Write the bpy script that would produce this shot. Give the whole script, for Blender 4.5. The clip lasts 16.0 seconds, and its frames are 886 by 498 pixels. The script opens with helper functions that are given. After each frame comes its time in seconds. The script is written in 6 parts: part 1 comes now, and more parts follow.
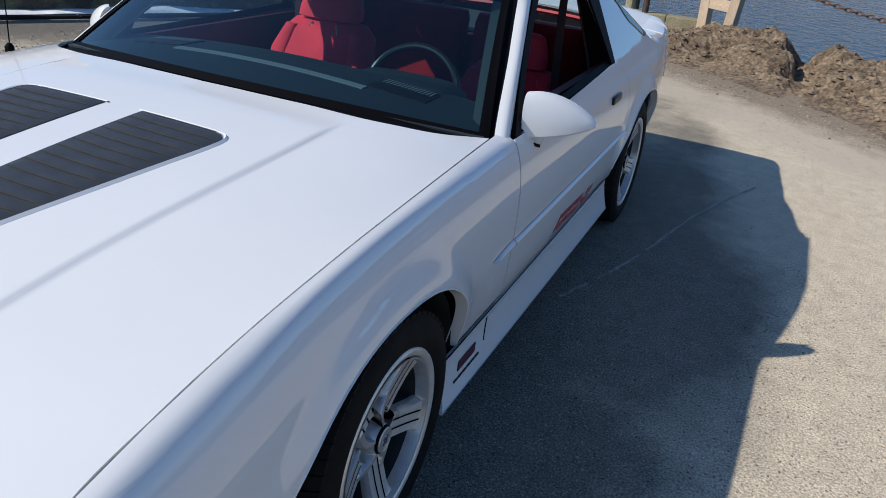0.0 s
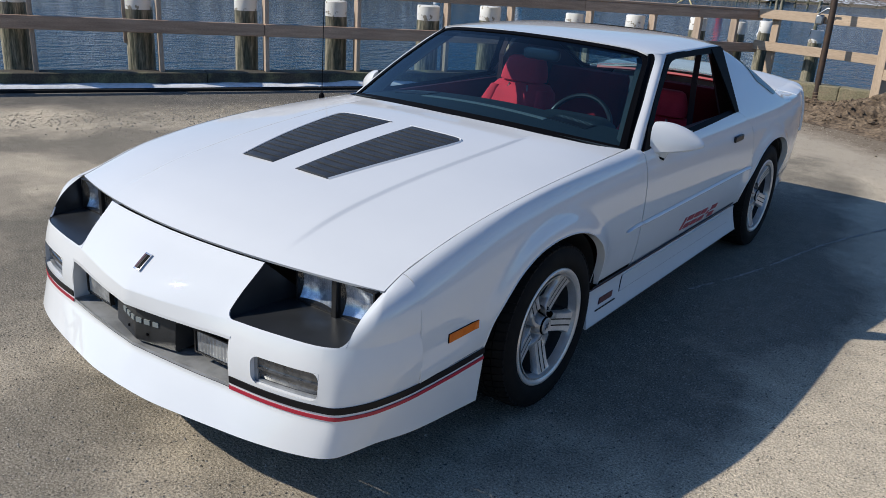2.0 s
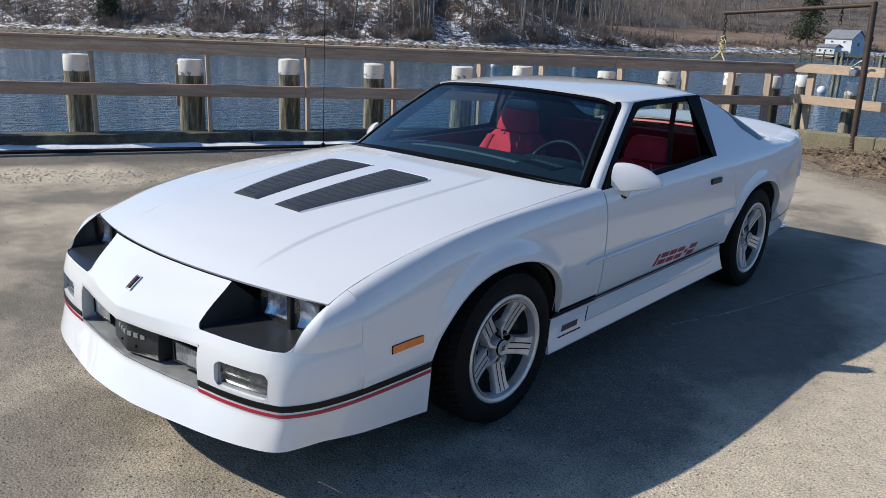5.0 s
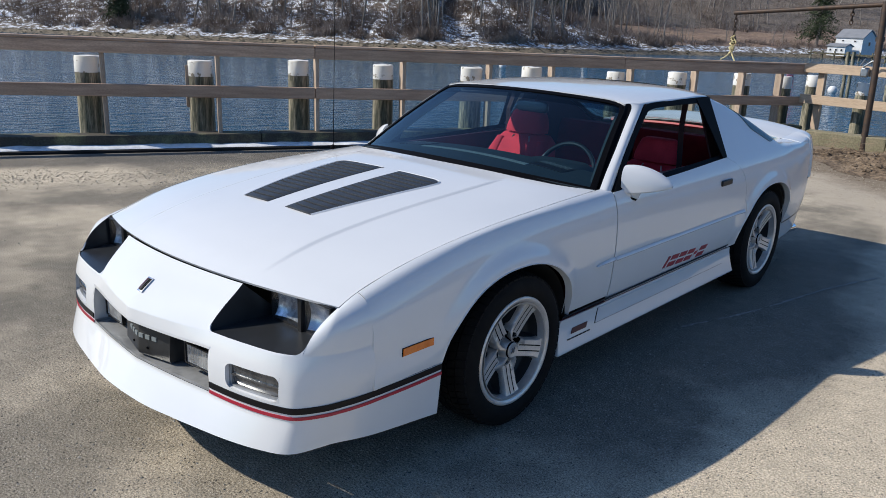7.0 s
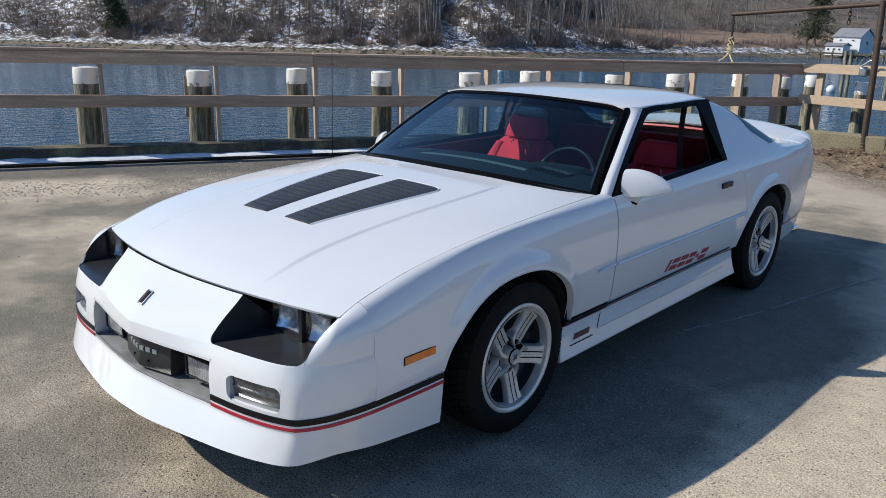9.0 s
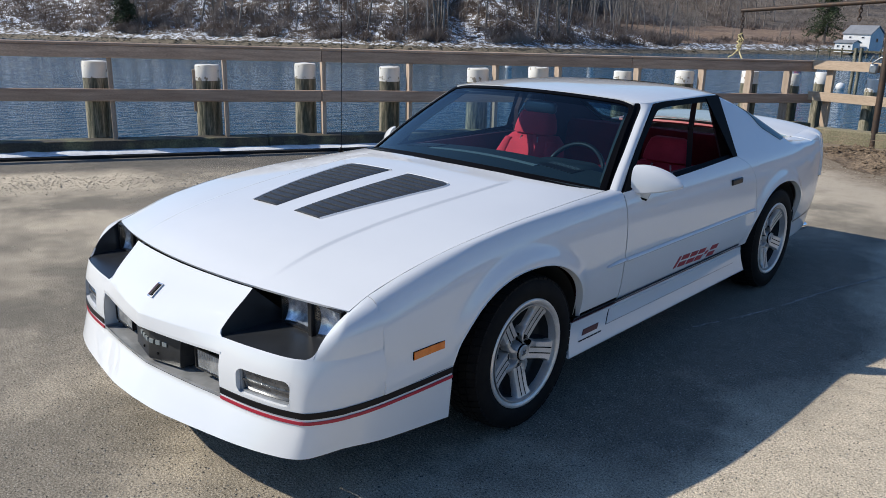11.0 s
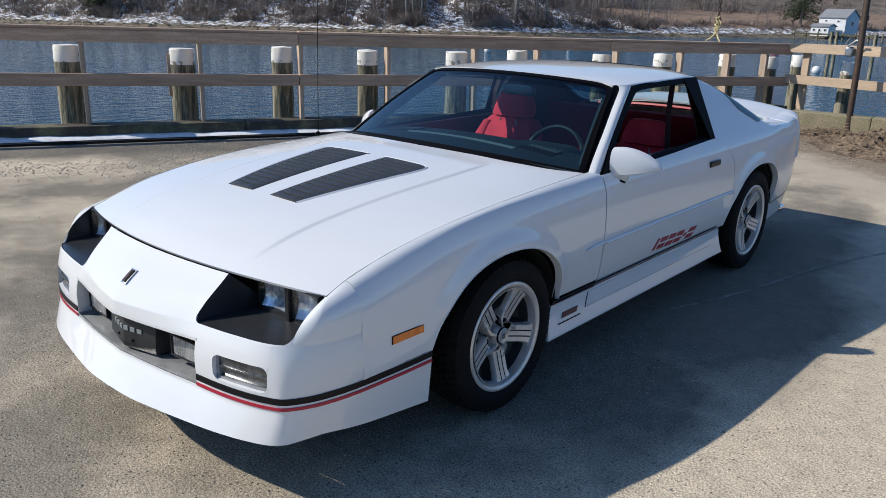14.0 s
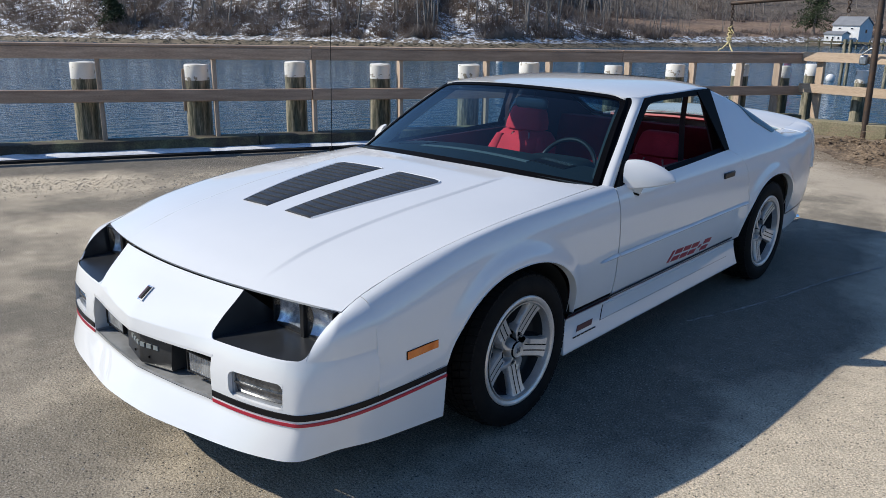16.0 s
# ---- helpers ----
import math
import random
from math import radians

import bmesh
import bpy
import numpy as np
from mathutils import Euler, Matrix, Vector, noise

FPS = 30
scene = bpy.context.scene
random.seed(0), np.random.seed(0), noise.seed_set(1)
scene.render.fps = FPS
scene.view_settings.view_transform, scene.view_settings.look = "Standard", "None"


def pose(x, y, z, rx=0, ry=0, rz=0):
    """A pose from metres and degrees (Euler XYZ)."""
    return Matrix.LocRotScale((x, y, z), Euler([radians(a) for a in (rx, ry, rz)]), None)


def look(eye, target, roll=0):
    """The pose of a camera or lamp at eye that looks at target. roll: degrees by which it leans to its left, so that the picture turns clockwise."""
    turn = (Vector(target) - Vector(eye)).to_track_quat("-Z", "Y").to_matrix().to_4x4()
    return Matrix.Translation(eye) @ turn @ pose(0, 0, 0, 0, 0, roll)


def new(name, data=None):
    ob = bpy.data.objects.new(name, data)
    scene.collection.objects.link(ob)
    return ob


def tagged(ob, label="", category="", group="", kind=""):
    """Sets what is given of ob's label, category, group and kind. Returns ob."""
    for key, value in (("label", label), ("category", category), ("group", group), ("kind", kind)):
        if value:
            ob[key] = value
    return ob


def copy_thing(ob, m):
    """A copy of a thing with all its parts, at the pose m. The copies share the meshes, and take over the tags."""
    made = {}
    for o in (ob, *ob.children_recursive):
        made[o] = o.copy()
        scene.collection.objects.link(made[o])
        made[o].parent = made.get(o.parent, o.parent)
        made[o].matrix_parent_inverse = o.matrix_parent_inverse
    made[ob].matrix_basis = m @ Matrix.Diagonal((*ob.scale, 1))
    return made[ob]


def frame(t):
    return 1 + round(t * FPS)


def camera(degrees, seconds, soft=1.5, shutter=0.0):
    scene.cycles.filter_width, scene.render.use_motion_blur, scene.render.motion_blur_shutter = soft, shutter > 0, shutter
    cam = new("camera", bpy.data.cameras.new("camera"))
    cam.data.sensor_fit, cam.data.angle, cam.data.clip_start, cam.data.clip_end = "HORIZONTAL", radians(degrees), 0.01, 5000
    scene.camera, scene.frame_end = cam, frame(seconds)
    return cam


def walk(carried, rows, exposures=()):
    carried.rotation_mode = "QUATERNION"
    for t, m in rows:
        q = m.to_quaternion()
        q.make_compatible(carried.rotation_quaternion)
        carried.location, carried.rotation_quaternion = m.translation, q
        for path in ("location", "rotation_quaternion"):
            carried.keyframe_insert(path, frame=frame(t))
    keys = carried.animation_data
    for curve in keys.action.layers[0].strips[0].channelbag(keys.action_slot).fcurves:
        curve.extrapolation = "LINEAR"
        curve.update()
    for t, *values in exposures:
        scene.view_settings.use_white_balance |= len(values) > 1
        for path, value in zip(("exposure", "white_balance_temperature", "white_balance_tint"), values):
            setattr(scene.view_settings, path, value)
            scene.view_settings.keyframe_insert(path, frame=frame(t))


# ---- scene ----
cam = camera(59.0, 16.0, 0.55)
PATH = [
    (0, (1.483, -1.339, 1.528), (0.807, 0.347, 0.69), 6.4),
    (0.5, (1.601, -1.668, 1.58), (0.743, -0.031, 0.816), 4.2),
    (1, (1.772, -1.948, 1.601), (0.775, -0.377, 0.868), 4.8),
    (1.5, (1.998, -2.205, 1.604), (0.853, -0.733, 0.882), 4.6),
    (2, (2.107, -2.414, 1.619), (1.002, -0.9, 0.921), 3.9),
    (2.5, (2.277, -2.425, 1.628), (1.166, -0.907, 0.951), 3.9),
    (3, (2.46, -2.36, 1.614), (1.256, -0.903, 0.962), 4.3),
    (3.5, (2.54, -2.411, 1.623), (1.341, -0.938, 0.996), 3.6),
    (4, (2.603, -2.41, 1.621), (1.38, -0.946, 1.022), 3.1),
    (6.5, (2.624, -2.427, 1.628), (1.342, -0.994, 1.075), 2.2),
    (7, (2.616, -2.422, 1.632), (1.337, -0.992, 1.069), 2.2),
    (7.5, (2.615, -2.416, 1.636), (1.332, -0.989, 1.073), 1.9),
    (8, (2.611, -2.409, 1.638), (1.323, -0.982, 1.086), 1.5),
    (10.5, (2.605, -2.414, 1.638), (1.322, -0.983, 1.086), 1.2),
    (11, (2.599, -2.417, 1.633), (1.305, -0.999, 1.072), 1.5),
    (11.5, (2.6, -2.411, 1.631), (1.323, -0.985, 1.051), 1.9),
    (12, (2.591, -2.417, 1.63), (1.319, -0.992, 1.038), 2.3),
    (12.5, (2.591, -2.409, 1.618), (1.32, -0.986, 1.018), 2.0),
    (13, (2.59, -2.409, 1.613), (1.324, -0.986, 1.003), 1.7),
    (13.5, (2.593, -2.404, 1.619), (1.338, -0.97, 1.011), 1.6),
    (14, (2.592, -2.398, 1.621), (1.343, -0.954, 1.025), 1.5),
    (14.5, (2.59, -2.395, 1.624), (1.341, -0.945, 1.046), 1.3),
    (15, (2.588, -2.403, 1.629), (1.326, -0.956, 1.069), 1.1),
    (15.5, (2.587, -2.402, 1.633), (1.31, -0.969, 1.071), 0.9),
    (16, (2.589, -2.399, 1.634), (1.309, -0.972, 1.065), 0.8),
]
walk(cam, [(t, look(eye, target, roll)) for t, eye, target, roll in PATH], [(0, 0.41, 6150, 9), (0.5, 0.29, 6150, 9), (1, 0.23, 6150, 9), (2.0, 0.26, 6150, 9), (3.5, 0.38, 6150, 9), (16, 0.39, 6150, 9)])

# ---- light ----
SUN_AZ, SUN_EL = math.degrees(math.atan2(-0.94, -0.855)), 38.2
world = bpy.data.worlds.new("sky")
world.use_nodes = True
scene.world = world
wn = world.node_tree
sky = wn.nodes.new("ShaderNodeTexSky")
sky.sky_type = "NISHITA"
sky.sun_disc = False
sky.sun_elevation = radians(SUN_EL)
sky.sun_rotation = radians(SUN_AZ)
sky.air_density, sky.dust_density, sky.ozone_density = 1.0, 0.8, 4.0
sky.altitude = 200
tint = wn.nodes.new("ShaderNodeMix")
tint.data_type, tint.blend_type = "RGBA", "MULTIPLY"
tint.inputs[0].default_value, tint.inputs[7].default_value = 1.0, (0.79, 0.97, 1.13, 1)
wn.links.new(sky.outputs[0], tint.inputs[6])
wn.links.new(tint.outputs[2], wn.nodes["Background"].inputs[0])
wn.nodes["Background"].inputs[1].default_value = 0.087
sun = new("sun", bpy.data.lights.new("sun", "SUN"))
sun.data.energy, sun.data.angle, sun.data.color = 3.85, radians(0.55), (1.0, 0.90, 0.755)
to_sun = Vector((math.sin(radians(SUN_AZ)) * math.cos(radians(SUN_EL)), math.cos(radians(SUN_AZ)) * math.cos(radians(SUN_EL)), math.sin(radians(SUN_EL))))
sun.matrix_world = look(to_sun * 30, (0, 0, 0))

# ---- materials ----
def mat(name, base, rough=0.5, metal=0.0, alt=None, scale=8.0, fine=0.0, fine_scale=120.0, bump=0.0, bump_scale=60.0, coat=0.0, spec=0.5, stretch=(1, 1, 1), contrast=(0.35, 0.65), rand=0.0, rough_var=0.0):
    """A surface: base colour, mixed with alt by large noise and varied by fine noise, with relief."""
    m = bpy.data.materials.new(name)
    m.use_nodes = True
    nt = m.node_tree
    nd, ln = nt.nodes, nt.links.new
    b = nd["Principled BSDF"]
    b.inputs["Base Color"].default_value = (*base, 1)
    b.inputs["Roughness"].default_value = rough
    b.inputs["Metallic"].default_value = metal
    b.inputs["Coat Weight"].default_value = coat
    b.inputs["Coat Roughness"].default_value = 0.03
    b.inputs["Specular IOR Level"].default_value = spec
    co = nd.new("ShaderNodeTexCoord")
    mp = nd.new("ShaderNodeMapping")
    mp.inputs["Scale"].default_value = stretch
    ln(co.outputs["Object"], mp.inputs[0])
    colour = None
    if alt:
        n1 = nd.new("ShaderNodeTexNoise")
        n1.inputs["Scale"].default_value = scale
        n1.inputs["Detail"].default_value = 6
        n1.inputs["Roughness"].default_value = 0.6
        ln(mp.outputs[0], n1.inputs["Vector"])
        r1 = nd.new("ShaderNodeMapRange")
        r1.inputs[1].default_value, r1.inputs[2].default_value = contrast
        ln(n1.outputs["Fac"], r1.inputs[0])
        mx = nd.new("ShaderNodeMix")
        mx.data_type = "RGBA"
        mx.inputs[6].default_value, mx.inputs[7].default_value = (*base, 1), (*alt, 1)
        ln(r1.outputs[0], mx.inputs[0])
        colour = mx.outputs[2]
        if rough_var:
            rr = nd.new("ShaderNodeMapRange")
            rr.inputs[3].default_value, rr.inputs[4].default_value = rough - rough_var, rough + rough_var
            ln(n1.outputs["Fac"], rr.inputs[0])
            ln(rr.outputs[0], b.inputs["Roughness"])
    if fine:
        n2 = nd.new("ShaderNodeTexNoise")
        n2.inputs["Scale"].default_value = fine_scale
        n2.inputs["Detail"].default_value = 4
        ln(mp.outputs[0], n2.inputs["Vector"])
        r2 = nd.new("ShaderNodeMapRange")
        r2.inputs[1].default_value, r2.inputs[2].default_value = 0.3, 0.7
        r2.inputs[3].default_value, r2.inputs[4].default_value = 1 - fine, 1 + fine
        ln(n2.outputs["Fac"], r2.inputs[0])
        mu = nd.new("ShaderNodeMix")
        mu.data_type, mu.blend_type = "RGBA", "MULTIPLY"
        mu.inputs[0].default_value = 1
        mu.inputs[6].default_value = (*base, 1)
        if colour:
            ln(colour, mu.inputs[6])
        ln(r2.outputs[0], mu.inputs[7])
        colour = mu.outputs[2]
    if rand:
        oi = nd.new("ShaderNodeObjectInfo")
        r3 = nd.new("ShaderNodeMapRange")
        r3.inputs[3].default_value, r3.inputs[4].default_value = 1 - rand, 1 + rand
        ln(oi.outputs["Random"], r3.inputs[0])
        m3 = nd.new("ShaderNodeMix")
        m3.data_type, m3.blend_type = "RGBA", "MULTIPLY"
        m3.inputs[0].default_value = 1
        m3.inputs[6].default_value = (*base, 1)
        if colour:
            ln(colour, m3.inputs[6])
        ln(r3.outputs[0], m3.inputs[7])
        colour = m3.outputs[2]
    if colour:
        ln(colour, b.inputs["Base Color"])
    if bump:
        n3 = nd.new("ShaderNodeTexNoise")
        n3.inputs["Scale"].default_value = bump_scale
        n3.inputs["Detail"].default_value = 5
        ln(mp.outputs[0], n3.inputs["Vector"])
        bp = nd.new("ShaderNodeBump")
        bp.inputs["Strength"].default_value = 0.6
        bp.inputs["Distance"].default_value = bump
        ln(n3.outputs["Fac"], bp.inputs["Height"])
        ln(bp.outputs[0], b.inputs["Normal"])
    return m


def glass(name, colour, rough=0.0, ior=1.45):
    m = bpy.data.materials.new(name)
    m.use_nodes = True
    nt = m.node_tree
    nt.nodes.remove(nt.nodes["Principled BSDF"])
    tr = nt.nodes.new("ShaderNodeBsdfTransparent")
    tr.inputs[0].default_value = (*colour, 1)
    gl = nt.nodes.new("ShaderNodeBsdfGlossy")
    gl.inputs["Roughness"].default_value = rough
    lw = nt.nodes.new("ShaderNodeLayerWeight")
    lw.inputs[0].default_value = 0.5
    pw = nt.nodes.new("ShaderNodeMath")
    pw.operation = "POWER"
    pw.inputs[1].default_value = 4.5
    fr = nt.nodes.new("ShaderNodeMapRange")
    fr.inputs[3].default_value, fr.inputs[4].default_value = ((ior - 1) / (ior + 1)) ** 2, 0.9
    nt.links.new(lw.outputs["Facing"], pw.inputs[0])
    nt.links.new(pw.outputs[0], fr.inputs[0])
    mix = nt.nodes.new("ShaderNodeMixShader")
    nt.links.new(fr.outputs[0], mix.inputs[0])
    nt.links.new(tr.outputs[0], mix.inputs[1])
    nt.links.new(gl.outputs[0], mix.inputs[2])
    nt.links.new(mix.outputs[0], nt.nodes["Material Output"].inputs[0])
    return m


PAINT = mat("white_car_paint", (0.665, 0.675, 0.685), 0.6, alt=(0.65, 0.66, 0.67), scale=3, coat=1.0, spec=0.0, bump=0.0012, bump_scale=4.5)
PAINT.node_tree.links.new(PAINT.node_tree.nodes["Bump"].outputs[0], PAINT.node_tree.nodes["Principled BSDF"].inputs["Coat Normal"])
PAINT.node_tree.nodes["Principled BSDF"].inputs["Coat IOR"].default_value = 1.68
PAINT.node_tree.nodes["Principled BSDF"].inputs["Coat Roughness"].default_value = 0.015
BLACK_PLASTIC = mat("black_plastic", (0.009, 0.009, 0.010), 0.38, alt=(0.015, 0.015, 0.016), scale=30, spec=0.3, bump=0.0004, bump_scale=500)
BUCKET = mat("satin_black_recess", (0.020, 0.0215, 0.024), 0.30, alt=(0.027, 0.029, 0.032), scale=14)
LOUVRE = mat("dark_louvre_plastic", (0.026, 0.029, 0.034), 0.5, alt=(0.036, 0.039, 0.045), scale=20, bump=0.0004, bump_scale=400)
RUBBER = mat("tyre_rubber", (0.007, 0.007, 0.0075), 0.75, spec=0.12, alt=(0.012, 0.0115, 0.011), scale=14, bump=0.0006, bump_scale=220)
SEAL = mat("black_rubber_seal", (0.003, 0.003, 0.004), 0.55, spec=0.05)
WELL = mat("wheel_well_black", (0.008, 0.008, 0.008), 0.9, alt=(0.016, 0.014, 0.012), scale=12)
ALLOY = mat("machined_alloy", (0.74, 0.70, 0.66), 0.34, 0.45, alt=(0.64, 0.61, 0.575), scale=20, fine=0.1, fine_scale=300, rough_var=0.08)
ALLOY_SATIN = mat("satin_alloy_casting", (0.58, 0.56, 0.54), 0.32, 0.6, alt=(0.48, 0.465, 0.45), scale=25, fine=0.1, fine_scale=300)
ALLOY_DARK = mat("painted_alloy_pocket", (0.022, 0.024, 0.027), 0.4, 0.1, spec=0.2, alt=(0.032, 0.032, 0.033), scale=18)
CHROME = mat("chrome", (0.75, 0.76, 0.78), 0.08, 1.0)
REFLECTOR = mat("lamp_reflector", (0.88, 0.91, 0.95), 0.16, 0.6, alt=(0.42, 0.46, 0.52), scale=26, contrast=(0.42, 0.58), bump=0.004, bump_scale=30)
PLATE_GREY = mat("scuffed_black_plate", (0.022, 0.023, 0.024), 0.34, alt=(0.034, 0.035, 0.037), scale=22, spec=0.4, bump=0.0003, bump_scale=500)
SHELF_GREY = mat("grey_bumper_shelf", (0.40, 0.41, 0.42), 0.3, 0.35, alt=(0.25, 0.26, 0.27), scale=9, contrast=(0.4, 0.62))
STRIPE_BLACK = mat("black_vinyl_stripe", (0.006, 0.006, 0.008), 0.35, spec=0.2)
STRIPE_RED = mat("red_vinyl_stripe", (0.36, 0.012, 0.034), 0.32)
SILL_DECAL = mat("dark_maroon_decal", (0.06, 0.008, 0.02), 0.35)
FROSTED = mat("pressed_lamp_glass", (0.15, 0.155, 0.165), 0.12, 0.5, alt=(0.05, 0.053, 0.058), scale=30, coat=1.0)
LAMP_GLASS = mat("headlamp_glass", (0.46, 0.47, 0.47), 0.10, 0.3, alt=(0.26, 0.27, 0.28), scale=22, contrast=(0.4, 0.6), coat=1.0)
DECAL_RED = mat("faded_red_decal", (0.34, 0.035, 0.05), 0.4, alt=(0.24, 0.03, 0.045), scale=60)
AMBER = mat("amber_lens", (0.70, 0.17, 0.004), 0.18, alt=(0.60, 0.13, 0.004), scale=60, coat=0.6)
CLEAR_LENS = glass("clear_ribbed_lens", (0.90, 0.93, 0.97), 0.05, 1.9)
WINDSHIELD = glass("tinted_windshield", (0.52, 0.68, 0.73), 0.0, 1.75)
TINT_BAND = glass("blue_sun_band", (0.10, 0.20, 0.33), 0.0, 1.5)
SIDE_GLASS = glass("side_glass", (0.78, 0.90, 0.90), 0.0, 1.5)
RED_CLOTH = mat("red_velour", (0.74, 0.036, 0.064), 0.85, alt=(0.58, 0.024, 0.045), scale=7, fine=0.18, fine_scale=350, bump=0.0008, bump_scale=500)
# red seat covering again, with the cabin's shade put into a darker colour
RED_SHADED = mat("shaded_red_seat", (0.20, 0.008, 0.014), 0.75, spec=0.1, alt=(0.15, 0.007, 0.011), scale=9, bump=0.0006, bump_scale=300)
RED_TRIM = mat("red_interior_plastic", (0.055, 0.005, 0.008), 0.6, alt=(0.045, 0.004, 0.007), scale=10)
DASH = mat("dark_grey_dash", (0.015, 0.024, 0.028), 0.6, alt=(0.019, 0.028, 0.032), scale=25, bump=0.0005, bump_scale=350)
PIPING = mat("pale_seat_piping", (0.62, 0.36, 0.36), 0.6)
CARPET = mat("dark_red_carpet", (0.06, 0.008, 0.01), 0.95, alt=(0.04, 0.006, 0.008), scale=30)
PALE_STRIP = mat("pale_vent_strip", (0.20, 0.225, 0.23), 0.5)
EDGE_GLASS = mat("dark_tinted_edge_glass", (0.020, 0.062, 0.075), 0.04, spec=0.6)
BADGE = mat("badge_silver", (0.6, 0.6, 0.62), 0.2, 1.0)


# ---- mesh helpers ----
def flange(bm, depth):
    """Turns the open edges of a panel inwards, so that it shows its thickness."""
    bm.normal_update()
    open_edges = [e for e in bm.edges if len(e.link_faces) == 1]
    made = {}
    for e in open_edges:
        f = e.link_faces[0]
        quad = []
        for v in e.verts:
            n = v.normal.copy()
            if n.dot(Vector((0, 1.3, 0.6)) - v.co) < 0:
                n.negate()
            quad.append((v.co.copy(), v.co + n * depth))
        (a, c), (b, d) = quad
        bm.faces.new([bm.verts.new(p) for p in (a, b, d, c)]).material_index = f.material_index


def part(name, bm, material, parent=None, label="", smooth=35, solid=0.0, bevel=0.0):
    """Links a bmesh as one mesh object under a thing or under a part."""
    if solid:
        flange(bm, max(solid * 2.5, 0.003))
    me = bpy.data.meshes.new(name)
    bm.to_mesh(me)
    bm.free()
    for m in (material if isinstance(material, (list, tuple)) else [material]):
        me.materials.append(m)
    if smooth:
        me.shade_smooth()
        me.set_sharp_from_angle(angle=radians(smooth))
    ob = new(name, me)
    if parent:
        ob.parent = parent
    if bevel:
        md = ob.modifiers.new("rounding", "BEVEL")
        md.width, md.segments, md.limit_method, md.angle_limit = bevel, 2, "ANGLE", radians(40)
    if label:
        tagged(ob, label)
    return ob


def thing(name, label, category, group="", kind="", at=None):
    return tagged(place(new(name), at), label, category, group, kind)


def place(ob, m):
    if m is not None:
        ob.matrix_world = m
    return ob


def curve(*pts):
    """A smooth function through (t, value...) points, level beyond its ends."""
    T = [p[0] for p in pts]
    V = [np.array(p[1:], float) for p in pts]
    n = len(T)
    d = [(V[i + 1] - V[i]) / (T[i + 1] - T[i]) for i in range(n - 1)]
    M = [d[0]] + [(d[i - 1] * (T[i + 1] - T[i]) + d[i] * (T[i] - T[i - 1])) / (T[i + 1] - T[i - 1]) for i in range(1, n - 1)] + [d[-1]]

    def f(t):
        t = min(max(t, T[0]), T[-1])
        i = 0
        while i < n - 2 and t > T[i + 1]:
            i += 1
        h = T[i + 1] - T[i]
        s = (t - T[i]) / h
        v = (2 * s**3 - 3 * s**2 + 1) * V[i] + (s**3 - 2 * s**2 + s) * h * M[i] + (3 * s**2 - 2 * s**3) * V[i + 1] + (s**3 - s**2) * h * M[i + 1]
        return float(v[0]) if len(v) == 1 else v
    return f


def lin(a, b, n):
    return [a + (b - a) * i / n for i in range(n + 1)]


def step(a, b, x):
    t = min(max((x - a) / (b - a), 0.0), 1.0)
    return t * t * (3 - 2 * t)


def sheet(P, us, vs, skip=None, side=1, bm=None, mi=0):
    """A grid of quads P(u, v); side -1 mirrors it in x. skip(u, v) leaves cells out."""
    bm = bm or bmesh.new()
    g = []
    for u in us:
        row = []
        for v in vs:
            x, y, z = P(u, v)
            row.append(bm.verts.new((side * x, y, z)))
        g.append(row)
    for i in range(len(us) - 1):
        for j in range(len(vs) - 1):
            if skip and skip((us[i] + us[i + 1]) / 2, (vs[j] + vs[j + 1]) / 2):
                continue
            q = [g[i][j], g[i + 1][j], g[i + 1][j + 1], g[i][j + 1]]
            fa = bm.faces.new(q if side > 0 else q[::-1])
            fa.material_index = mi
    for v in [v for v in bm.verts if not v.link_faces]:
        bm.verts.remove(v)
    return bm


def box(bm, lo, hi, m=None, mi=0):
    vs = [bm.verts.new(Vector((x, y, z)) if m is None else m @ Vector((x, y, z))) for x in (lo[0], hi[0]) for y in (lo[1], hi[1]) for z in (lo[2], hi[2])]
    for q in ((0, 1, 3, 2), (4, 6, 7, 5), (0, 4, 5, 1), (2, 3, 7, 6), (0, 2, 6, 4), (1, 5, 7, 3)):
        bm.faces.new([vs[i] for i in q]).material_index = mi
    return vs


def slab(bm, quad, depth):
    """A flat four-cornered plate: quad of points, thickened by the vector depth."""
    a = [bm.verts.new(p) for p in quad]
    b = [bm.verts.new(Vector(p) + Vector(depth)) for p in quad]
    n = len(a)
    bm.faces.new(a[::-1])
    bm.faces.new(b)
    for i in range(n):
        bm.faces.new((a[i], a[(i + 1) % n], b[(i + 1) % n], b[i]))


def lathe(bm, prof, n=48, axis="x", mi=0):
    """Turns a profile of (radius, along) round an axis."""
    rings = []
    for k in range(n):
        a = 2 * math.pi * k / n
        c, s = math.cos(a), math.sin(a)
        rings.append([bm.verts.new((x, r * c, r * s) if axis == "x" else (r * c, r * s, x)) for r, x in prof])
    for k in range(n):
        a, b = rings[k], rings[(k + 1) % n]
        for j in range(len(prof) - 1):
            bm.faces.new((a[j], b[j], b[j + 1], a[j + 1])).material_index = mi
    return rings


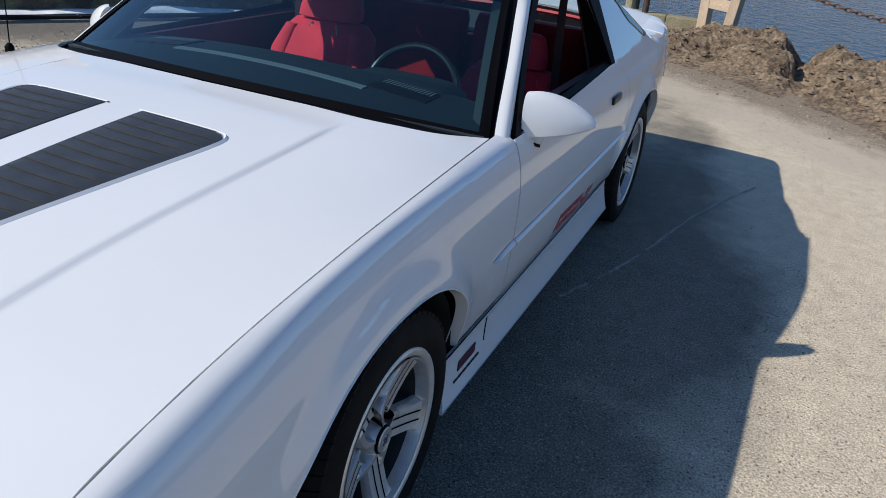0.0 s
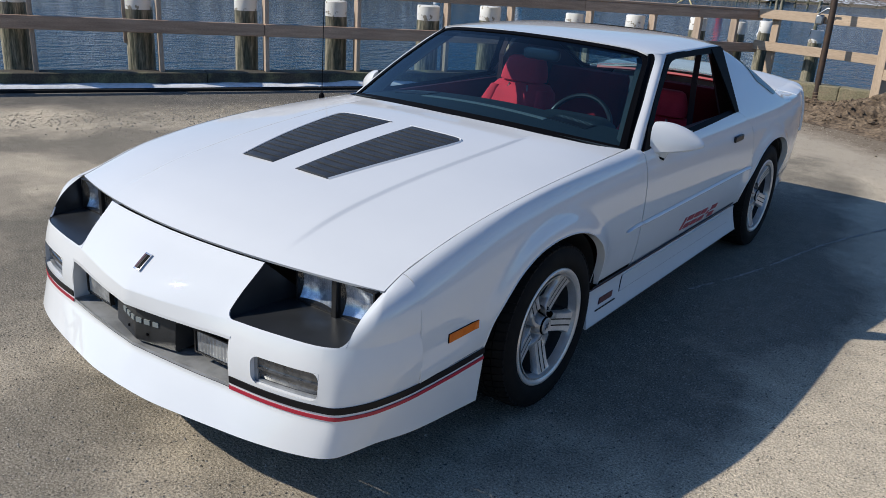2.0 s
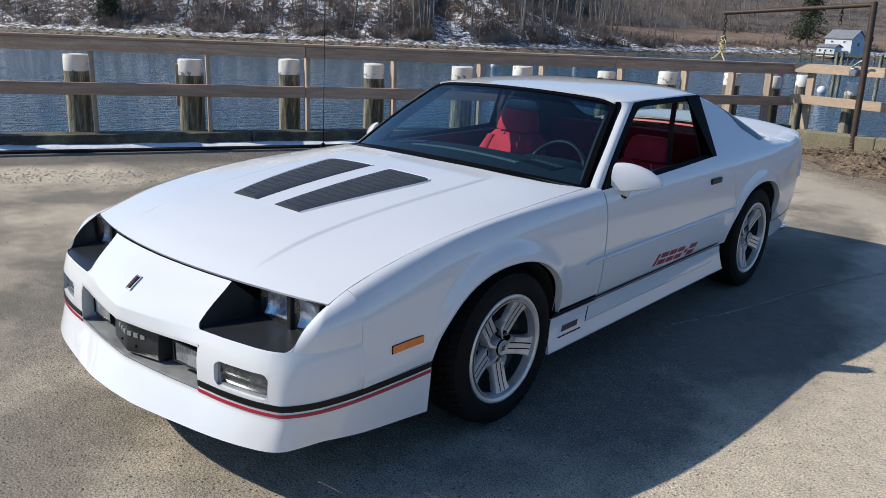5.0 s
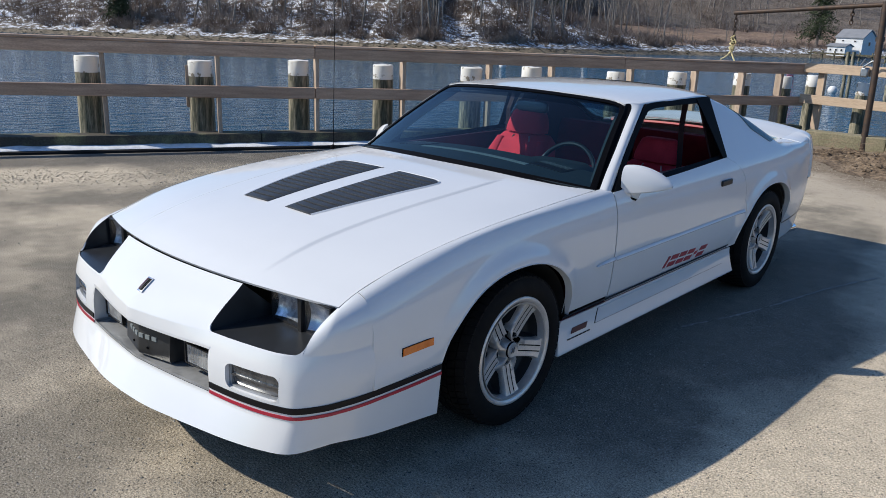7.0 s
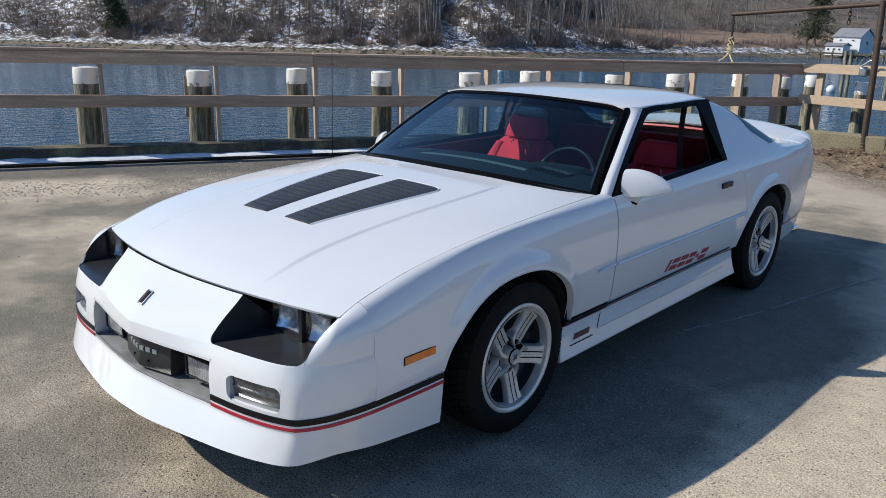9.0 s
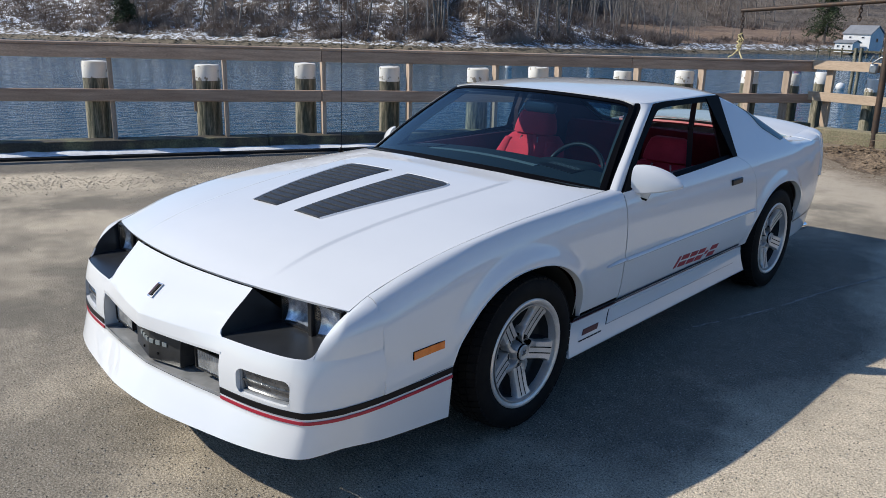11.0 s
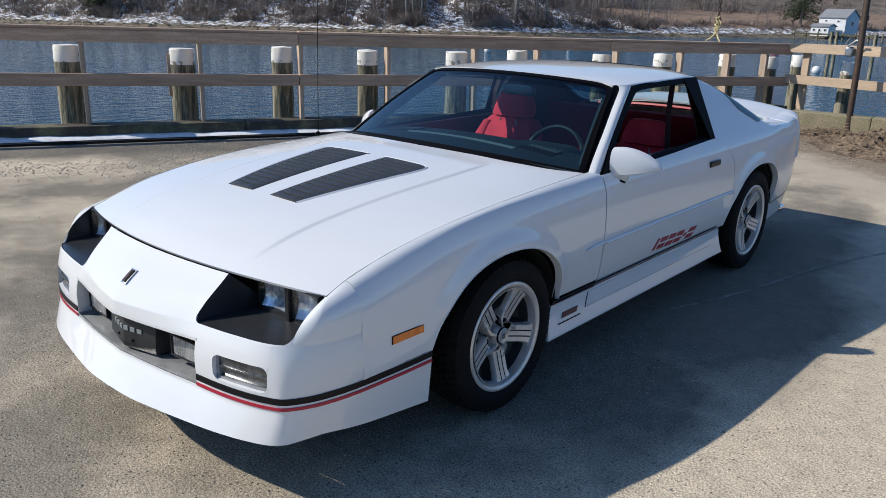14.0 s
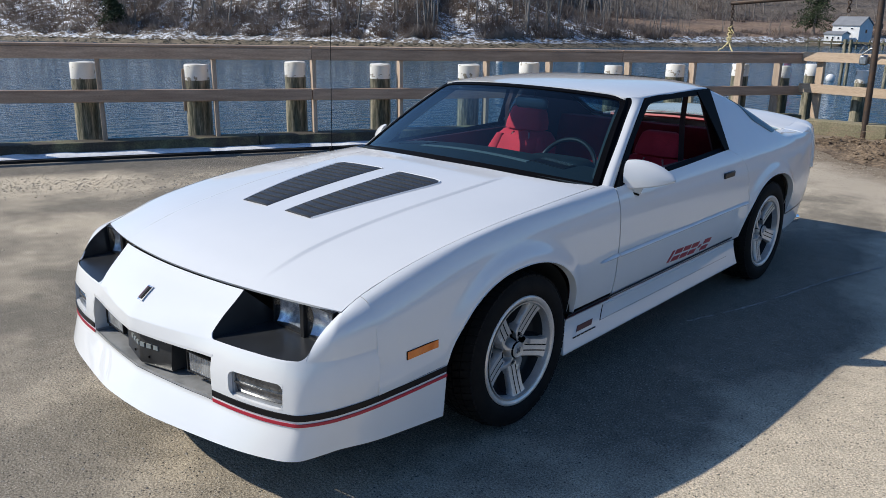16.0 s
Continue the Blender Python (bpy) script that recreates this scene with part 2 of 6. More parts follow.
def tube(bm, pts, r, n=8, caps=True):
    """A round bar along points; r is a radius or a list of them."""
    pts = [Vector(p) for p in pts]
    rs = r if isinstance(r, (list, tuple)) else [r] * len(pts)
    rings = []
    for i, p in enumerate(pts):
        t = (pts[min(i + 1, len(pts) - 1)] - pts[max(i - 1, 0)]).normalized()
        a = t.cross(Vector((0, 0, 1)) if abs(t.z) < 0.9 else Vector((1, 0, 0))).normalized()
        b = t.cross(a)
        rings.append([bm.verts.new(p + (a * math.cos(2 * math.pi * k / n) + b * math.sin(2 * math.pi * k / n)) * rs[i]) for k in range(n)])
    for i in range(len(rings) - 1):
        for k in range(n):
            bm.faces.new((rings[i][k], rings[i][(k + 1) % n], rings[i + 1][(k + 1) % n], rings[i + 1][k]))
    if caps:
        bm.faces.new(rings[0][::-1])
        bm.faces.new(rings[-1])


def pebbles(name, spots, material, label, category):
    """Many small faceted stones as one mesh; spots: (x, y, z, radius, flatness)."""
    r = random.Random(len(spots))
    V, Fc = [], []
    for x, y, z, s, k in spots:
        a, o = r.uniform(0, 6.283), len(V)
        for i in range(5):
            q = s * r.uniform(0.75, 1.2)
            V.append((x + q * math.cos(a + 1.2566 * i), y + q * math.sin(a + 1.2566 * i), z + s * k * r.uniform(-0.3, 0.3)))
        V.append((x + r.gauss(0, s * 0.2), y + r.gauss(0, s * 0.2), z + s * k * r.uniform(0.8, 1.1)))
        V.append((x, y, z - s * k))
        for i in range(5):
            j = (i + 1) % 5
            Fc += [(o + i, o + j, o + 5), (o + j, o + i, o + 6)]
    me = bpy.data.meshes.new(name)
    me.from_pydata(V, [], Fc)
    me.materials.append(material)
    return tagged(new(name, me), label, category, kind="stuff")

# ---- the car: front axle at y = 0, nose towards -y, driver's side at +x ----
car = thing("sports_coupe", "white two-door sports coupe with red interior, parked on worn asphalt", "car")
HUB_F, HUB_R, HUB_Z, TYRE_R = 0.010, 2.64, 0.33, 0.33
XS = curve((0.20, 0.860), (0.28, 0.848), (0.35, 0.846), (0.40, 0.857), (0.45, 0.866), (0.53, 0.873), (0.62, 0.877), (0.70, 0.877), (0.78, 0.872), (0.84, 0.860), (0.875, 0.847), (0.90, 0.833), (0.93, 0.814), (0.97, 0.788), (1.03, 0.748), (1.1, 0.702), (1.2, 0.635), (1.26, 0.596))
REAR_IN = curve((2.7, 0.0), (2.95, 0.004), (3.2, 0.02), (3.4, 0.042), (3.55, 0.066), (3.66, 0.092), (3.73, 0.116), (3.745, 0.124), (3.757, 0.138), (3.764, 0.156))
SEAM = curve((-0.875, 0.790, 0.725), (-0.78, 0.786, 0.760), (-0.65, 0.795, 0.800), (-0.46, 0.801, 0.838), (-0.15, 0.806, 0.875), (0.20, 0.803, 0.895), (0.64, 0.793, 0.910), (0.74, 0.790, 0.912))
DOOR_REAR = curve((0.36, 2.11), (0.45, 2.165), (0.59, 2.24), (0.70, 2.235), (0.80, 2.20), (0.86, 2.15), (0.895, 2.09), (0.915, 2.04), (0.93, 2.0))
BELT = curve((0.72, 0.897), (1.2, 0.902), (2.05, 0.925))
ARCHES = ((-0.03, 0.36, 0.43, 0.35), (2.64, 0.36, 0.415, 0.35))


def arch_low(y, floor_z):
    for yc, zc, a, b in ARCHES:
        k = abs((y - yc) / a)
        if k < 1:
            return max(floor_z, zc + b * (1 - k**2.2) ** (1 / 2.2))
    return floor_z


def flare(y, z):
    e = 0.0
    for yc, zc, a, b in ARCHES:
        k = math.hypot((y - yc) / a, max(z - zc, 0) / b)
        if z > 0.30:
            e += 0.022 * (1 - step(1.03, 1.26, k)) * step(0.40, 0.60, z)
    return e


def side_x(y, z):
    return XS(z) - REAR_IN(y) + flare(y, z) - 0.012 * step(-0.45, -0.80, y)


def fender_x(y, z):
    ez = SEAM(y)[1]
    zz = z + (0.91 - ez) * step(0.45, ez, z)
    return XS(zz) + flare(y, z) - 0.012 * step(-0.45, -0.80, y) * step(0.45, 0.55, z) + 0.008 * step(0.52, 0.43, z) * (y < 0.0)


def section_fender(y):
    ex, ez = SEAM(y)
    pts = [(ex, ez), (ex + 0.022, ez - 0.005)]
    for z in lin(ez - 0.014, 0.40, 26):
        pts.append((fender_x(y, z), z))
    return pts


def cut_section(pts, low, n=22):
    """n + 1 points along a polyline of (x, z), cut off at the height low."""
    out = []
    for p in pts:
        if p[1] < low:
            a = out[-1]
            t = (a[1] - low) / (a[1] - p[1])
            out.append((a[0] + t * (p[0] - a[0]), low))
            break
        out.append(p)
    L = [0]
    for a, b in zip(out, out[1:]):
        L.append(L[-1] + math.hypot(a[0] - b[0], a[1] - b[1]))
    s = np.linspace(0, L[-1], n + 1)
    return list(zip(np.interp(s, L, [p[0] for p in out]), np.interp(s, L, [p[1] for p in out])))


def arch_columns(y0, y1, arch, n=30):
    """Stations from y0 to y1, crowded towards the ends of the wheel arch."""
    yc, zc, a, b = arch
    ys = [y for y in lin(y0, y1, 12) if abs(y - yc) > a]
    ys += [yc - a * math.cos(math.pi * i / n) for i in range(n + 1)]
    ys += [yc - a * 1.0005, yc + a * 1.0005]
    return sorted(y for y in set(round(v, 5) for v in ys) | {y0, y1} if y0 <= y <= y1)


def both(name, P, us, vs, material, label="", skip=None, solid=0.003, parent=None):
    return [part(name, sheet(P, us, vs, skip, s), material, parent or car, label, solid=solid) for s in (1, -1)]


# front fenders
fender_cols = {}
FENDER_Y = arch_columns(-0.789, 0.722, ARCHES[0])
for y in FENDER_Y:
    low = arch_low(y, 0.4285 if y < 0 else 0.375)
    fender_cols[y] = cut_section(section_fender(y), low)
both("front_fender", lambda y, i: (fender_cols[y][i][0], y, fender_cols[y][i][1]), FENDER_Y, range(23), PAINT)

# doors
def door_pt(u, w):
    z = 0.362 + (BELT(0.73 + 1.35 * u) - 0.362) * w
    y = 0.730 + (DOOR_REAR(z) - 0.004 - 0.730) * u
    return side_x(y, z), y, z


# the door stops at the rear wheel arch
doors = both("door", door_pt, lin(0, 1, 30), lin(0, 1, 26), PAINT)

# rear quarters with the sail panels
GLASS_EDGE = curve((2.02, 0.592, 1.264), (2.10, 0.592, 1.258), (2.25, 0.598, 1.215), (2.4, 0.607, 1.166), (2.55, 0.619, 1.108), (2.7, 0.632, 1.043), (2.93, 0.652, 0.950), (3.1, 0.66, 0.920), (3.4, 0.662, 0.905), (3.73, 0.655, 0.898), (3.745, 0.653, 0.895), (3.757, 0.65, 0.886), (3.764, 0.645, 0.868))
QY = sorted(set(arch_columns(2.11, 3.73, ARCHES[1], 26) + lin(3.4, 3.73, 10) + [2.06, 2.085, 2.11, 3.74, 3.748, 3.755, 3.760, 3.764]))


def quarter_section(y):
    gx, gz = GLASS_EDGE(y)
    drop = 0.03 + 0.02 * step(2.4, 2.85, y) - 0.036 * step(2.88, 3.12, y)
    pts = [(gx, gz), (gx + 0.02, gz + 0.002)]
    x1 = XS(gz - drop) - REAR_IN(y)
    for k in (0.35, 0.65, 0.85):
        pts.append((gx + (x1 - gx) * k, gz - drop * k**3))
    for z in lin(gz - drop, 0.36, 30):
        pts.append((side_x(y, z), z))
    return pts


quarter_cols = {}
for y in QY:
    quarter_cols[y] = cut_section(quarter_section(y), arch_low(y, 0.372), 34)


def quarter_pt(y, i):
    x, z = quarter_cols[y][i]
    front = DOOR_REAR(z) if z < 0.93 else 2.0 + 0.03 * (z - 0.93) / 0.327
    yy = y
    if y < 2.26:
        yy = front + (y - 2.06) / 0.20 * (2.26 - front)
    return x, yy, z


both("quarter_panel", quarter_pt, QY, range(35), PAINT)

# wheel-arch lips and dark wheel wells
def arch_ring(arch, t, k=1.0):
    yc, zc, a, b = arch
    c, s = math.cos(t), math.sin(t)
    e = 2 / 2.2
    return yc - a * k * math.copysign(abs(c) ** e, c), zc + b * k * abs(s) ** e


for arch in ARCHES:
    def lip(t, w, arch=arch):
        y, z = arch_ring(arch, t, (1.012, 1.006, 0.998, 0.988)[w])
        return (fender_x if y < 1 else side_x)(y, z) + (-0.002, 0.003, 0.002, -0.03)[w], y, z
    both("arch_lip", lip, lin(0.10, math.pi - 0.06, 60), range(4), PAINT, solid=0.0)

    def well(t, w, arch=arch):
        y, z = arch_ring(arch, t, 0.99)
        if w > 0.99:
            y, z = arch[0] + (y - arch[0]) * 0.05, arch[1] + (z - arch[1]) * 0.05
        return 0.84 - 0.34 * min(w, 0.98) / 0.98, y, z
    both("wheel_well", well, lin(-0.35, math.pi + 0.35, 36), [0, 0.5, 0.98, 1.0], WELL, solid=0.0)

# bonnet
HOOD_C = curve((-1.012, 0.743), (-0.95, 0.774), (-0.85, 0.806), (-0.70, 0.842), (-0.54, 0.869), (-0.2, 0.913), (0.11, 0.940), (0.45, 0.958), (0.7, 0.965))
def HOOD_FRONT(x):
    return -1.007 + 0.2195 * x * x


HOOD_REAR = curve((0.0, 0.422), (0.3, 0.434), (0.56, 0.466), (0.70, 0.536), (0.79, 0.645))


def hood_z(x, y):
    d = y - HOOD_FRONT(min(abs(x), 0.79))
    ex, ez = SEAM(d - 0.875)
    c = HOOD_C(d - 1.012)
    k = min(abs(x) / ex, 1.0)
    flat = step(0.8, 1.45, d)
    z = c + (ez - c) * ((1 - flat) * (0.65 * k**2 + 0.35 * k**3) + flat * (0.25 * k**2 + 0.75 * k**5))
    ridge = 0.478 - 0.045 * step(0.35, -0.9, y)
    z += 0.006 * (1 - step(ridge - 0.009, ridge + 0.009, abs(x))) * step(0.0, 0.25, d) * (1 - step(0.26, 0.40, y))
    return z


def hood_pt(u, v):
    x0 = 0.786 * u
    y = HOOD_FRONT(abs(x0)) + (HOOD_REAR(abs(x0)) - HOOD_FRONT(abs(x0))) * v
    x = x0 / 0.786 * (SEAM(y)[0] - 0.004)
    return x, y, hood_z(x, y)


hood_us = sorted(set(lin(-1, 1, 40) + [s * (0.505 + 0.009 * i) for s in (-1, 1) for i in range(20)]))
hood = part("bonnet", sheet(hood_pt, hood_us, lin(0, 1, 50)), PAINT, car, solid=0.004)

# louvred bonnet vents
VENT_OUT = curve((-0.54, 0.222), (-0.42, 0.250), (-0.25, 0.286), (-0.08, 0.315), (0.03, 0.331), (0.07, 0.333), (0.092, 0.326), (0.104, 0.310), (0.108, 0.290))
for s in (1, -1):
    bed = part("vent_bed", sheet(lambda y, u: (0.060 + (VENT_OUT(y) - 0.060) * u, y, hood_z(0.060 + (VENT_OUT(y) - 0.060) * u, y) + 0.002), lin(-0.54, 0.108, 24), lin(0, 1, 8), None, s), LOUVRE, hood, "dark plastic bonnet vent", solid=0.002)
    n = 15
    for i in range(n):
        y0 = -0.537 + 0.643 * i / n
        y1 = y0 + 0.643 / n * 0.94
        bm = bmesh.new()
        us = [0, 0.04, 0.11, 0.3, 0.5, 0.7, 0.89, 0.96, 1]
        def slat(u, w, y0=y0, y1=y1):
            y = y0 + (y1 - y0) * (0, 0, 0.55, 1)[w]
            h = 0.0024 + (0.0001, 0.0051, 0.0044, 0.0006)[w] * min(1.0, 9 * u, 9 * (1 - u))
            x = 0.062 + (VENT_OUT(y) - 0.004 - 0.062) * u
            return x, y + 0.012 * math.sin(math.pi * u) * -0.4, hood_z(x, y) + h
        part("slat", sheet(slat, us, range(4), None, s), LOUVRE, hood, smooth=30)
    def rim(t, w):
        # a low painted lip round the outer and rear edge
        y = -0.54 + 0.648 * t
        x = VENT_OUT(y) + (0.0, 0.003, 0.010)[w]
        return x, y + (0.0, 0.002, 0.005)[w] * step(0.9, 1.0, t), hood_z(x, y) + (0.0035, 0.0055, 0.0004)[w]
    part("vent_rim", sheet(rim, lin(0, 0.93, 20) + lin(0.94, 1, 8), range(3), None, s), PAINT, hood)
    part("vent_rim", sheet(lambda t, w: (0.052 + 0.24 * t, 0.108 + (0.0, 0.003, 0.010)[w], hood_z(0.052 + 0.24 * t, 0.11) + (0.0035, 0.0055, 0.0004)[w]), lin(0, 1, 10), range(3), None, s), PAINT, hood)

# front fascia: stations s run from the centre (0) round the corner to the wheel arch (1)
LIP = curve((0.0, 0.0, -1.198), (0.12, 0.16, -1.170), (0.22, 0.295, -1.140), (0.30, 0.385, -1.120), (0.40, 0.566, -1.096), (0.50, 0.735, -1.054), (0.55, 0.783, -1.015), (0.60, 0.822, -0.962), (0.66, 0.844, -0.905), (0.74, 0.856, -0.832), (0.80, 0.860, -0.785))
FACE = curve((0.0, 0.0, -1.185), (0.12, 0.16, -1.172), (0.22, 0.295, -1.158), (0.30, 0.39, -1.145), (0.40, 0.58, -1.122), (0.50, 0.740, -1.078), (0.53, 0.780, -1.058), (0.56, 0.805, -1.025), (0.60, 0.830, -0.972), (0.66, 0.848, -0.905), (0.74, 0.860, -0.832), (0.80, 0.864, -0.785), (0.90, 0.871, -0.62), (1.0, 0.873, -0.458))
DAM = curve((0.0, 0.0, -1.250), (0.12, 0.16, -1.243), (0.22, 0.295, -1.222), (0.30, 0.385, -1.206), (0.40, 0.566, -1.169), (0.48, 0.695, -1.128), (0.51, 0.745, -1.106), (0.53, 0.772, -1.088), (0.55, 0.794, -1.062), (0.57, 0.805, -1.032), (0.60, 0.814, -0.995), (0.66, 0.832, -0.912), (0.74, 0.848, -0.832), (0.80, 0.854, -0.785), (1.0, 0.860, -0.458))
TOP = curve((0.0, 0.0, -1.017, 0.737), (0.12, 0.15, -1.012, 0.737), (0.22, 0.30, -0.997, 0.735), (0.30, 0.400, -0.981, 0.733), (0.40, 0.566, -0.946, 0.730), (0.50, 0.72, -0.902, 0.727), (0.55, 0.790, -0.878, 0.724), (0.60, 0.789, -0.862, 0.729), (0.66, 0.7875, -0.842, 0.737), (0.74, 0.786, -0.814, 0.748), (0.80, 0.7862, -0.792, 0.756))


def face_at(s):
    p = FACE(s).copy()
    return p


def fascia_pt(s, v):
    """v: 0 at the foot of the air dam, 1 below the stripes, 2 above them, 3 at the lip, 4 at the bonnet."""
    if v <= 1:
        a, b = DAM(s), face_at(s)
        p = a + (b - a) * v
        zf = 0.271 - 0.053 * min(max((a[1] + 0.93) / 0.48, 0.0), 1.0)
        return p[0], p[1], zf + (0.375 - zf) * v
    if v <= 2:
        b = face_at(s)
        return b[0], b[1], 0.375 + 0.053 * (v - 1)
    if v <= 3:
        a, b = face_at(s), LIP(s)
        w = v - 2
        zl = 0.588 + 0.006 * step(0.2, 0.5, s)
        p = a + (b - a) * w
        n = 0.010 * math.sin(math.pi * w)
        return p[0] + n * step(0.42, 0.66, s), p[1] - n * (1 - step(0.42, 0.66, s)), 0.428 + (zl - 0.428) * w
    a = LIP(s)
    zl = 0.588 + 0.006 * step(0.2, 0.5, s)
    b = TOP(s)
    w = v - 3
    side = step(0.50, 0.62, s)
    # the middle slopes back; the corner stands up and rounds over
    mx, my, mz = a[0] + (b[0] - a[0]) * w, a[1] + (b[1] - a[1]) * w, zl + (b[2] - zl) * (w + 0.10 * math.sin(math.pi * w) * (1 - w))
    q = 1 - w
    cx, cy, cz = a[0] + 0.012, a[1] - 0.004, b[2] - 0.012
    bx = q * q * a[0] + 2 * q * w * cx + w * w * b[0]
    by = q * q * a[1] + 2 * q * w * cy + w * w * b[1]
    bz = q * q * zl + 2 * q * w * cz + w * w * b[2]
    return mx + (bx - mx) * side, my + (by - my) * side, mz + (bz - mz) * side


S_IN, S_OUT, S_GR, S_F0, S_F1 = 0.305, 0.548, 0.325, 0.368, 0.497
V_G0, V_G1, V_F0, V_F1 = 1.20, 2.68, 2.05, 2.57
fs = sorted(set(lin(0, 1, 50) + [S_IN, S_OUT, S_GR, S_F0, S_F1] + lin(0.5, 0.62, 12)))
fv = sorted(set(lin(0, 4, 40) + [V_G0, V_G1, V_F0, V_F1, 3.04, 2.96, 3.02, 2.98]))


def fascia_skip(s, v):
    if v > 1.0 and v < 2.0 and s < S_GR and v > V_G0:
        return True
    if s < S_GR and V_G0 < v < V_G1:
        return True
    if S_F0 < s < S_F1 and V_F0 < v < V_F1:
        return True
    if S_IN < s < S_OUT and v > 3.02:
        return True
    return s > 0.80 and v > 2.0


def fascia_both(s, v):
    x, y, z = fascia_pt(abs(s), v)
    return math.copysign(x, s), y, z


bumper = part("front_bumper", sheet(fascia_both, [-s for s in fs[:0:-1]] + fs, fv, lambda s, v: fascia_skip(abs(s), v)), PAINT, car, "white moulded bumper cover with deep air dam")
fascia = [bumper, bumper]

# pinstripes along the bumper, sills and doors
def ribbon(P, us, w0, w1, material, parent, name, off=0.004, sides=(1, -1), label=""):
    for sd in sides:
        part(name, sheet(lambda u, v: P(u, v, off), us, (w0, w1), None, sd), material, parent, label, solid=0.001)


def on_fascia(s, v, off):
    x, y, z = fascia_pt(s, v)
    k = step(0.42, 0.64, s)
    return x + off * k, y - off * (1 - k), z


stripe_s = [s for s in fs if s >= S_GR]
for sd, body in zip((1, -1), fascia):
    ribbon(on_fascia, stripe_s, 1.56, 1.96, STRIPE_BLACK, body, "black_stripe", sides=(sd,))
    ribbon(on_fascia, stripe_s, 1.17, 1.38, STRIPE_RED, body, "red_stripe", sides=(sd,))

# headlight buckets with two square lamps each
for sd in (1, -1):
    bucket = part("headlight_bucket", bmesh.new(), BUCKET, car, "black plastic headlight recess")
    def bucket_floor(u, w):
        s = S_IN + (S_OUT - S_IN) * u
        a = fascia_pt(s, 3.02)
        bx = 0.430 + (0.784 - 0.430) * u
        by = -0.842 + 0.012 * u
        return a[0] + (bx - a[0]) * w, a[1] + 0.004 + (by - a[1]) * w, a[2] - 0.004 + 0.010 * w
    bm = sheet(bucket_floor, lin(0, 1, 16), lin(0, 1, 12), None, sd)
    def bucket_inner(w, t):
        f = bucket_floor(0, w)
        top = fascia_pt(S_IN, 3.02 + 0.98 * min(w * 1.0, 1))
        return f[0] + (top[0] - f[0]) * t, f[1] + (top[1] - f[1]) * t * (1 if w < 1 else 1), f[2] + (top[2] - f[2]) * t
    sheet(bucket_inner, lin(0, 1, 10), (0, 1), None, sd, bm)
    def bucket_outer(w, t):
        f = bucket_floor(1, w)
        top = fascia_pt(S_OUT, 3.02 + 0.98 * w)
        return f[0] + (top[0] - f[0]) * t, f[1] + (top[1] - f[1]) * t, f[2] + (top[2] - f[2]) * t
    sheet(bucket_outer, lin(0, 1, 10), (0, 1), None, sd, bm)
    def bucket_back(u, t):
        f = bucket_floor(u, 1.0)
        return f[0], f[1] + 0.03 * t, f[2] + (0.745 - f[2]) * t
    sheet(bucket_back, lin(0, 1, 8), (0, 1), None, sd, bm)
    bm.to_mesh(bucket.data)
    bm.free()
    bucket.data.shade_smooth()
    bucket.data.set_sharp_from_angle(angle=radians(35))
    for cs, du, dv, sgn in ((S_IN, 0.020, 0.13, 1), (S_OUT, 0.024, 0.15, -1)):
        def recess_fillet(a, k, cs=cs, du=du, dv=dv, sgn=sgn):
            x, y, z = fascia_pt(cs + sgn * du * (1 - math.cos(a)) * k, 3.015 + dv * (1 - math.sin(a)) * k)
            return x, y - 0.0006, z + 0.0006
        part("corner_fillet", sheet(recess_fillet, lin(0, math.pi / 2, 8), (0, 0.5, 1), None, sd), PAINT, bucket, solid=0.002)
    for x0, x1 in ((0.456, 0.606), (0.638, 0.764)):
        bm = bmesh.new()
        y0, z0, z1 = -0.884, 0.606, 0.716
        def bowl(u, w):
            cx = (u - 0.5) * 2
            cz = (w - 0.5) * 2
            return x0 + (x1 - x0) * u, y0 + 0.034 * (1 - (cx * cx + cz * cz) / 2), z0 + (z1 - z0) * w
        lamp = part("headlight", sheet(bowl, lin(0, 1, 14), lin(0, 1, 12), None, sd), REFLECTOR, bucket, "rectangular sealed-beam headlight")
        bm = sheet(lambda u, w: (x0 + (x1 - x0) * u / 40, y0 - 0.006 - 0.0011 * (u % 2) - 0.004 * math.sin(math.pi * w), z0 + (z1 - z0) * w), range(41), lin(0, 1, 6), None, sd)
        part("lens", bm, CLEAR_LENS, lamp, "ribbed headlamp glass", smooth=0)
        bm = bmesh.new()
        for lo, hi in (((x0 - 0.008, z0 - 0.008), (x0, z1 + 0.006)), ((x1, z0 - 0.008), (x1 + 0.008, z1 + 0.006)), ((x0, z0 - 0.008), (x1, z0)), ((x0, z1), (x1, z1 + 0.006))):
            xs = sorted((sd * lo[0], sd * hi[0]))
            box(bm, (xs[0], y0 - 0.010, lo[1]), (xs[1], y0 + 0.03, hi[1]))
        part("bezel", bm, BLACK_PLASTIC, lamp, smooth=0, bevel=0.002)
    bm = bmesh.new()
    xs = sorted((sd * 0.612, sd * 0.634))
    box(bm, (xs[0], -0.906, 0.592), (xs[1], -0.85, 0.73))
    part("divider", bm, BLACK_PLASTIC, bucket, bevel=0.003)

# recess walls of the fog lamps and the central opening
def frame_walls(bm, corners, depth, sd):
    ring = [(Vector((sd * p[0], p[1], p[2])), Vector((sd * p[0], p[1] + depth, p[2]))) for p in corners]
    n = len(ring)
    vs = [(bm.verts.new(a), bm.verts.new(b)) for a, b in ring]
    for i in range(n):
        j = (i + 1) % n
        bm.faces.new((vs[i][0], vs[j][0], vs[j][1], vs[i][1]))


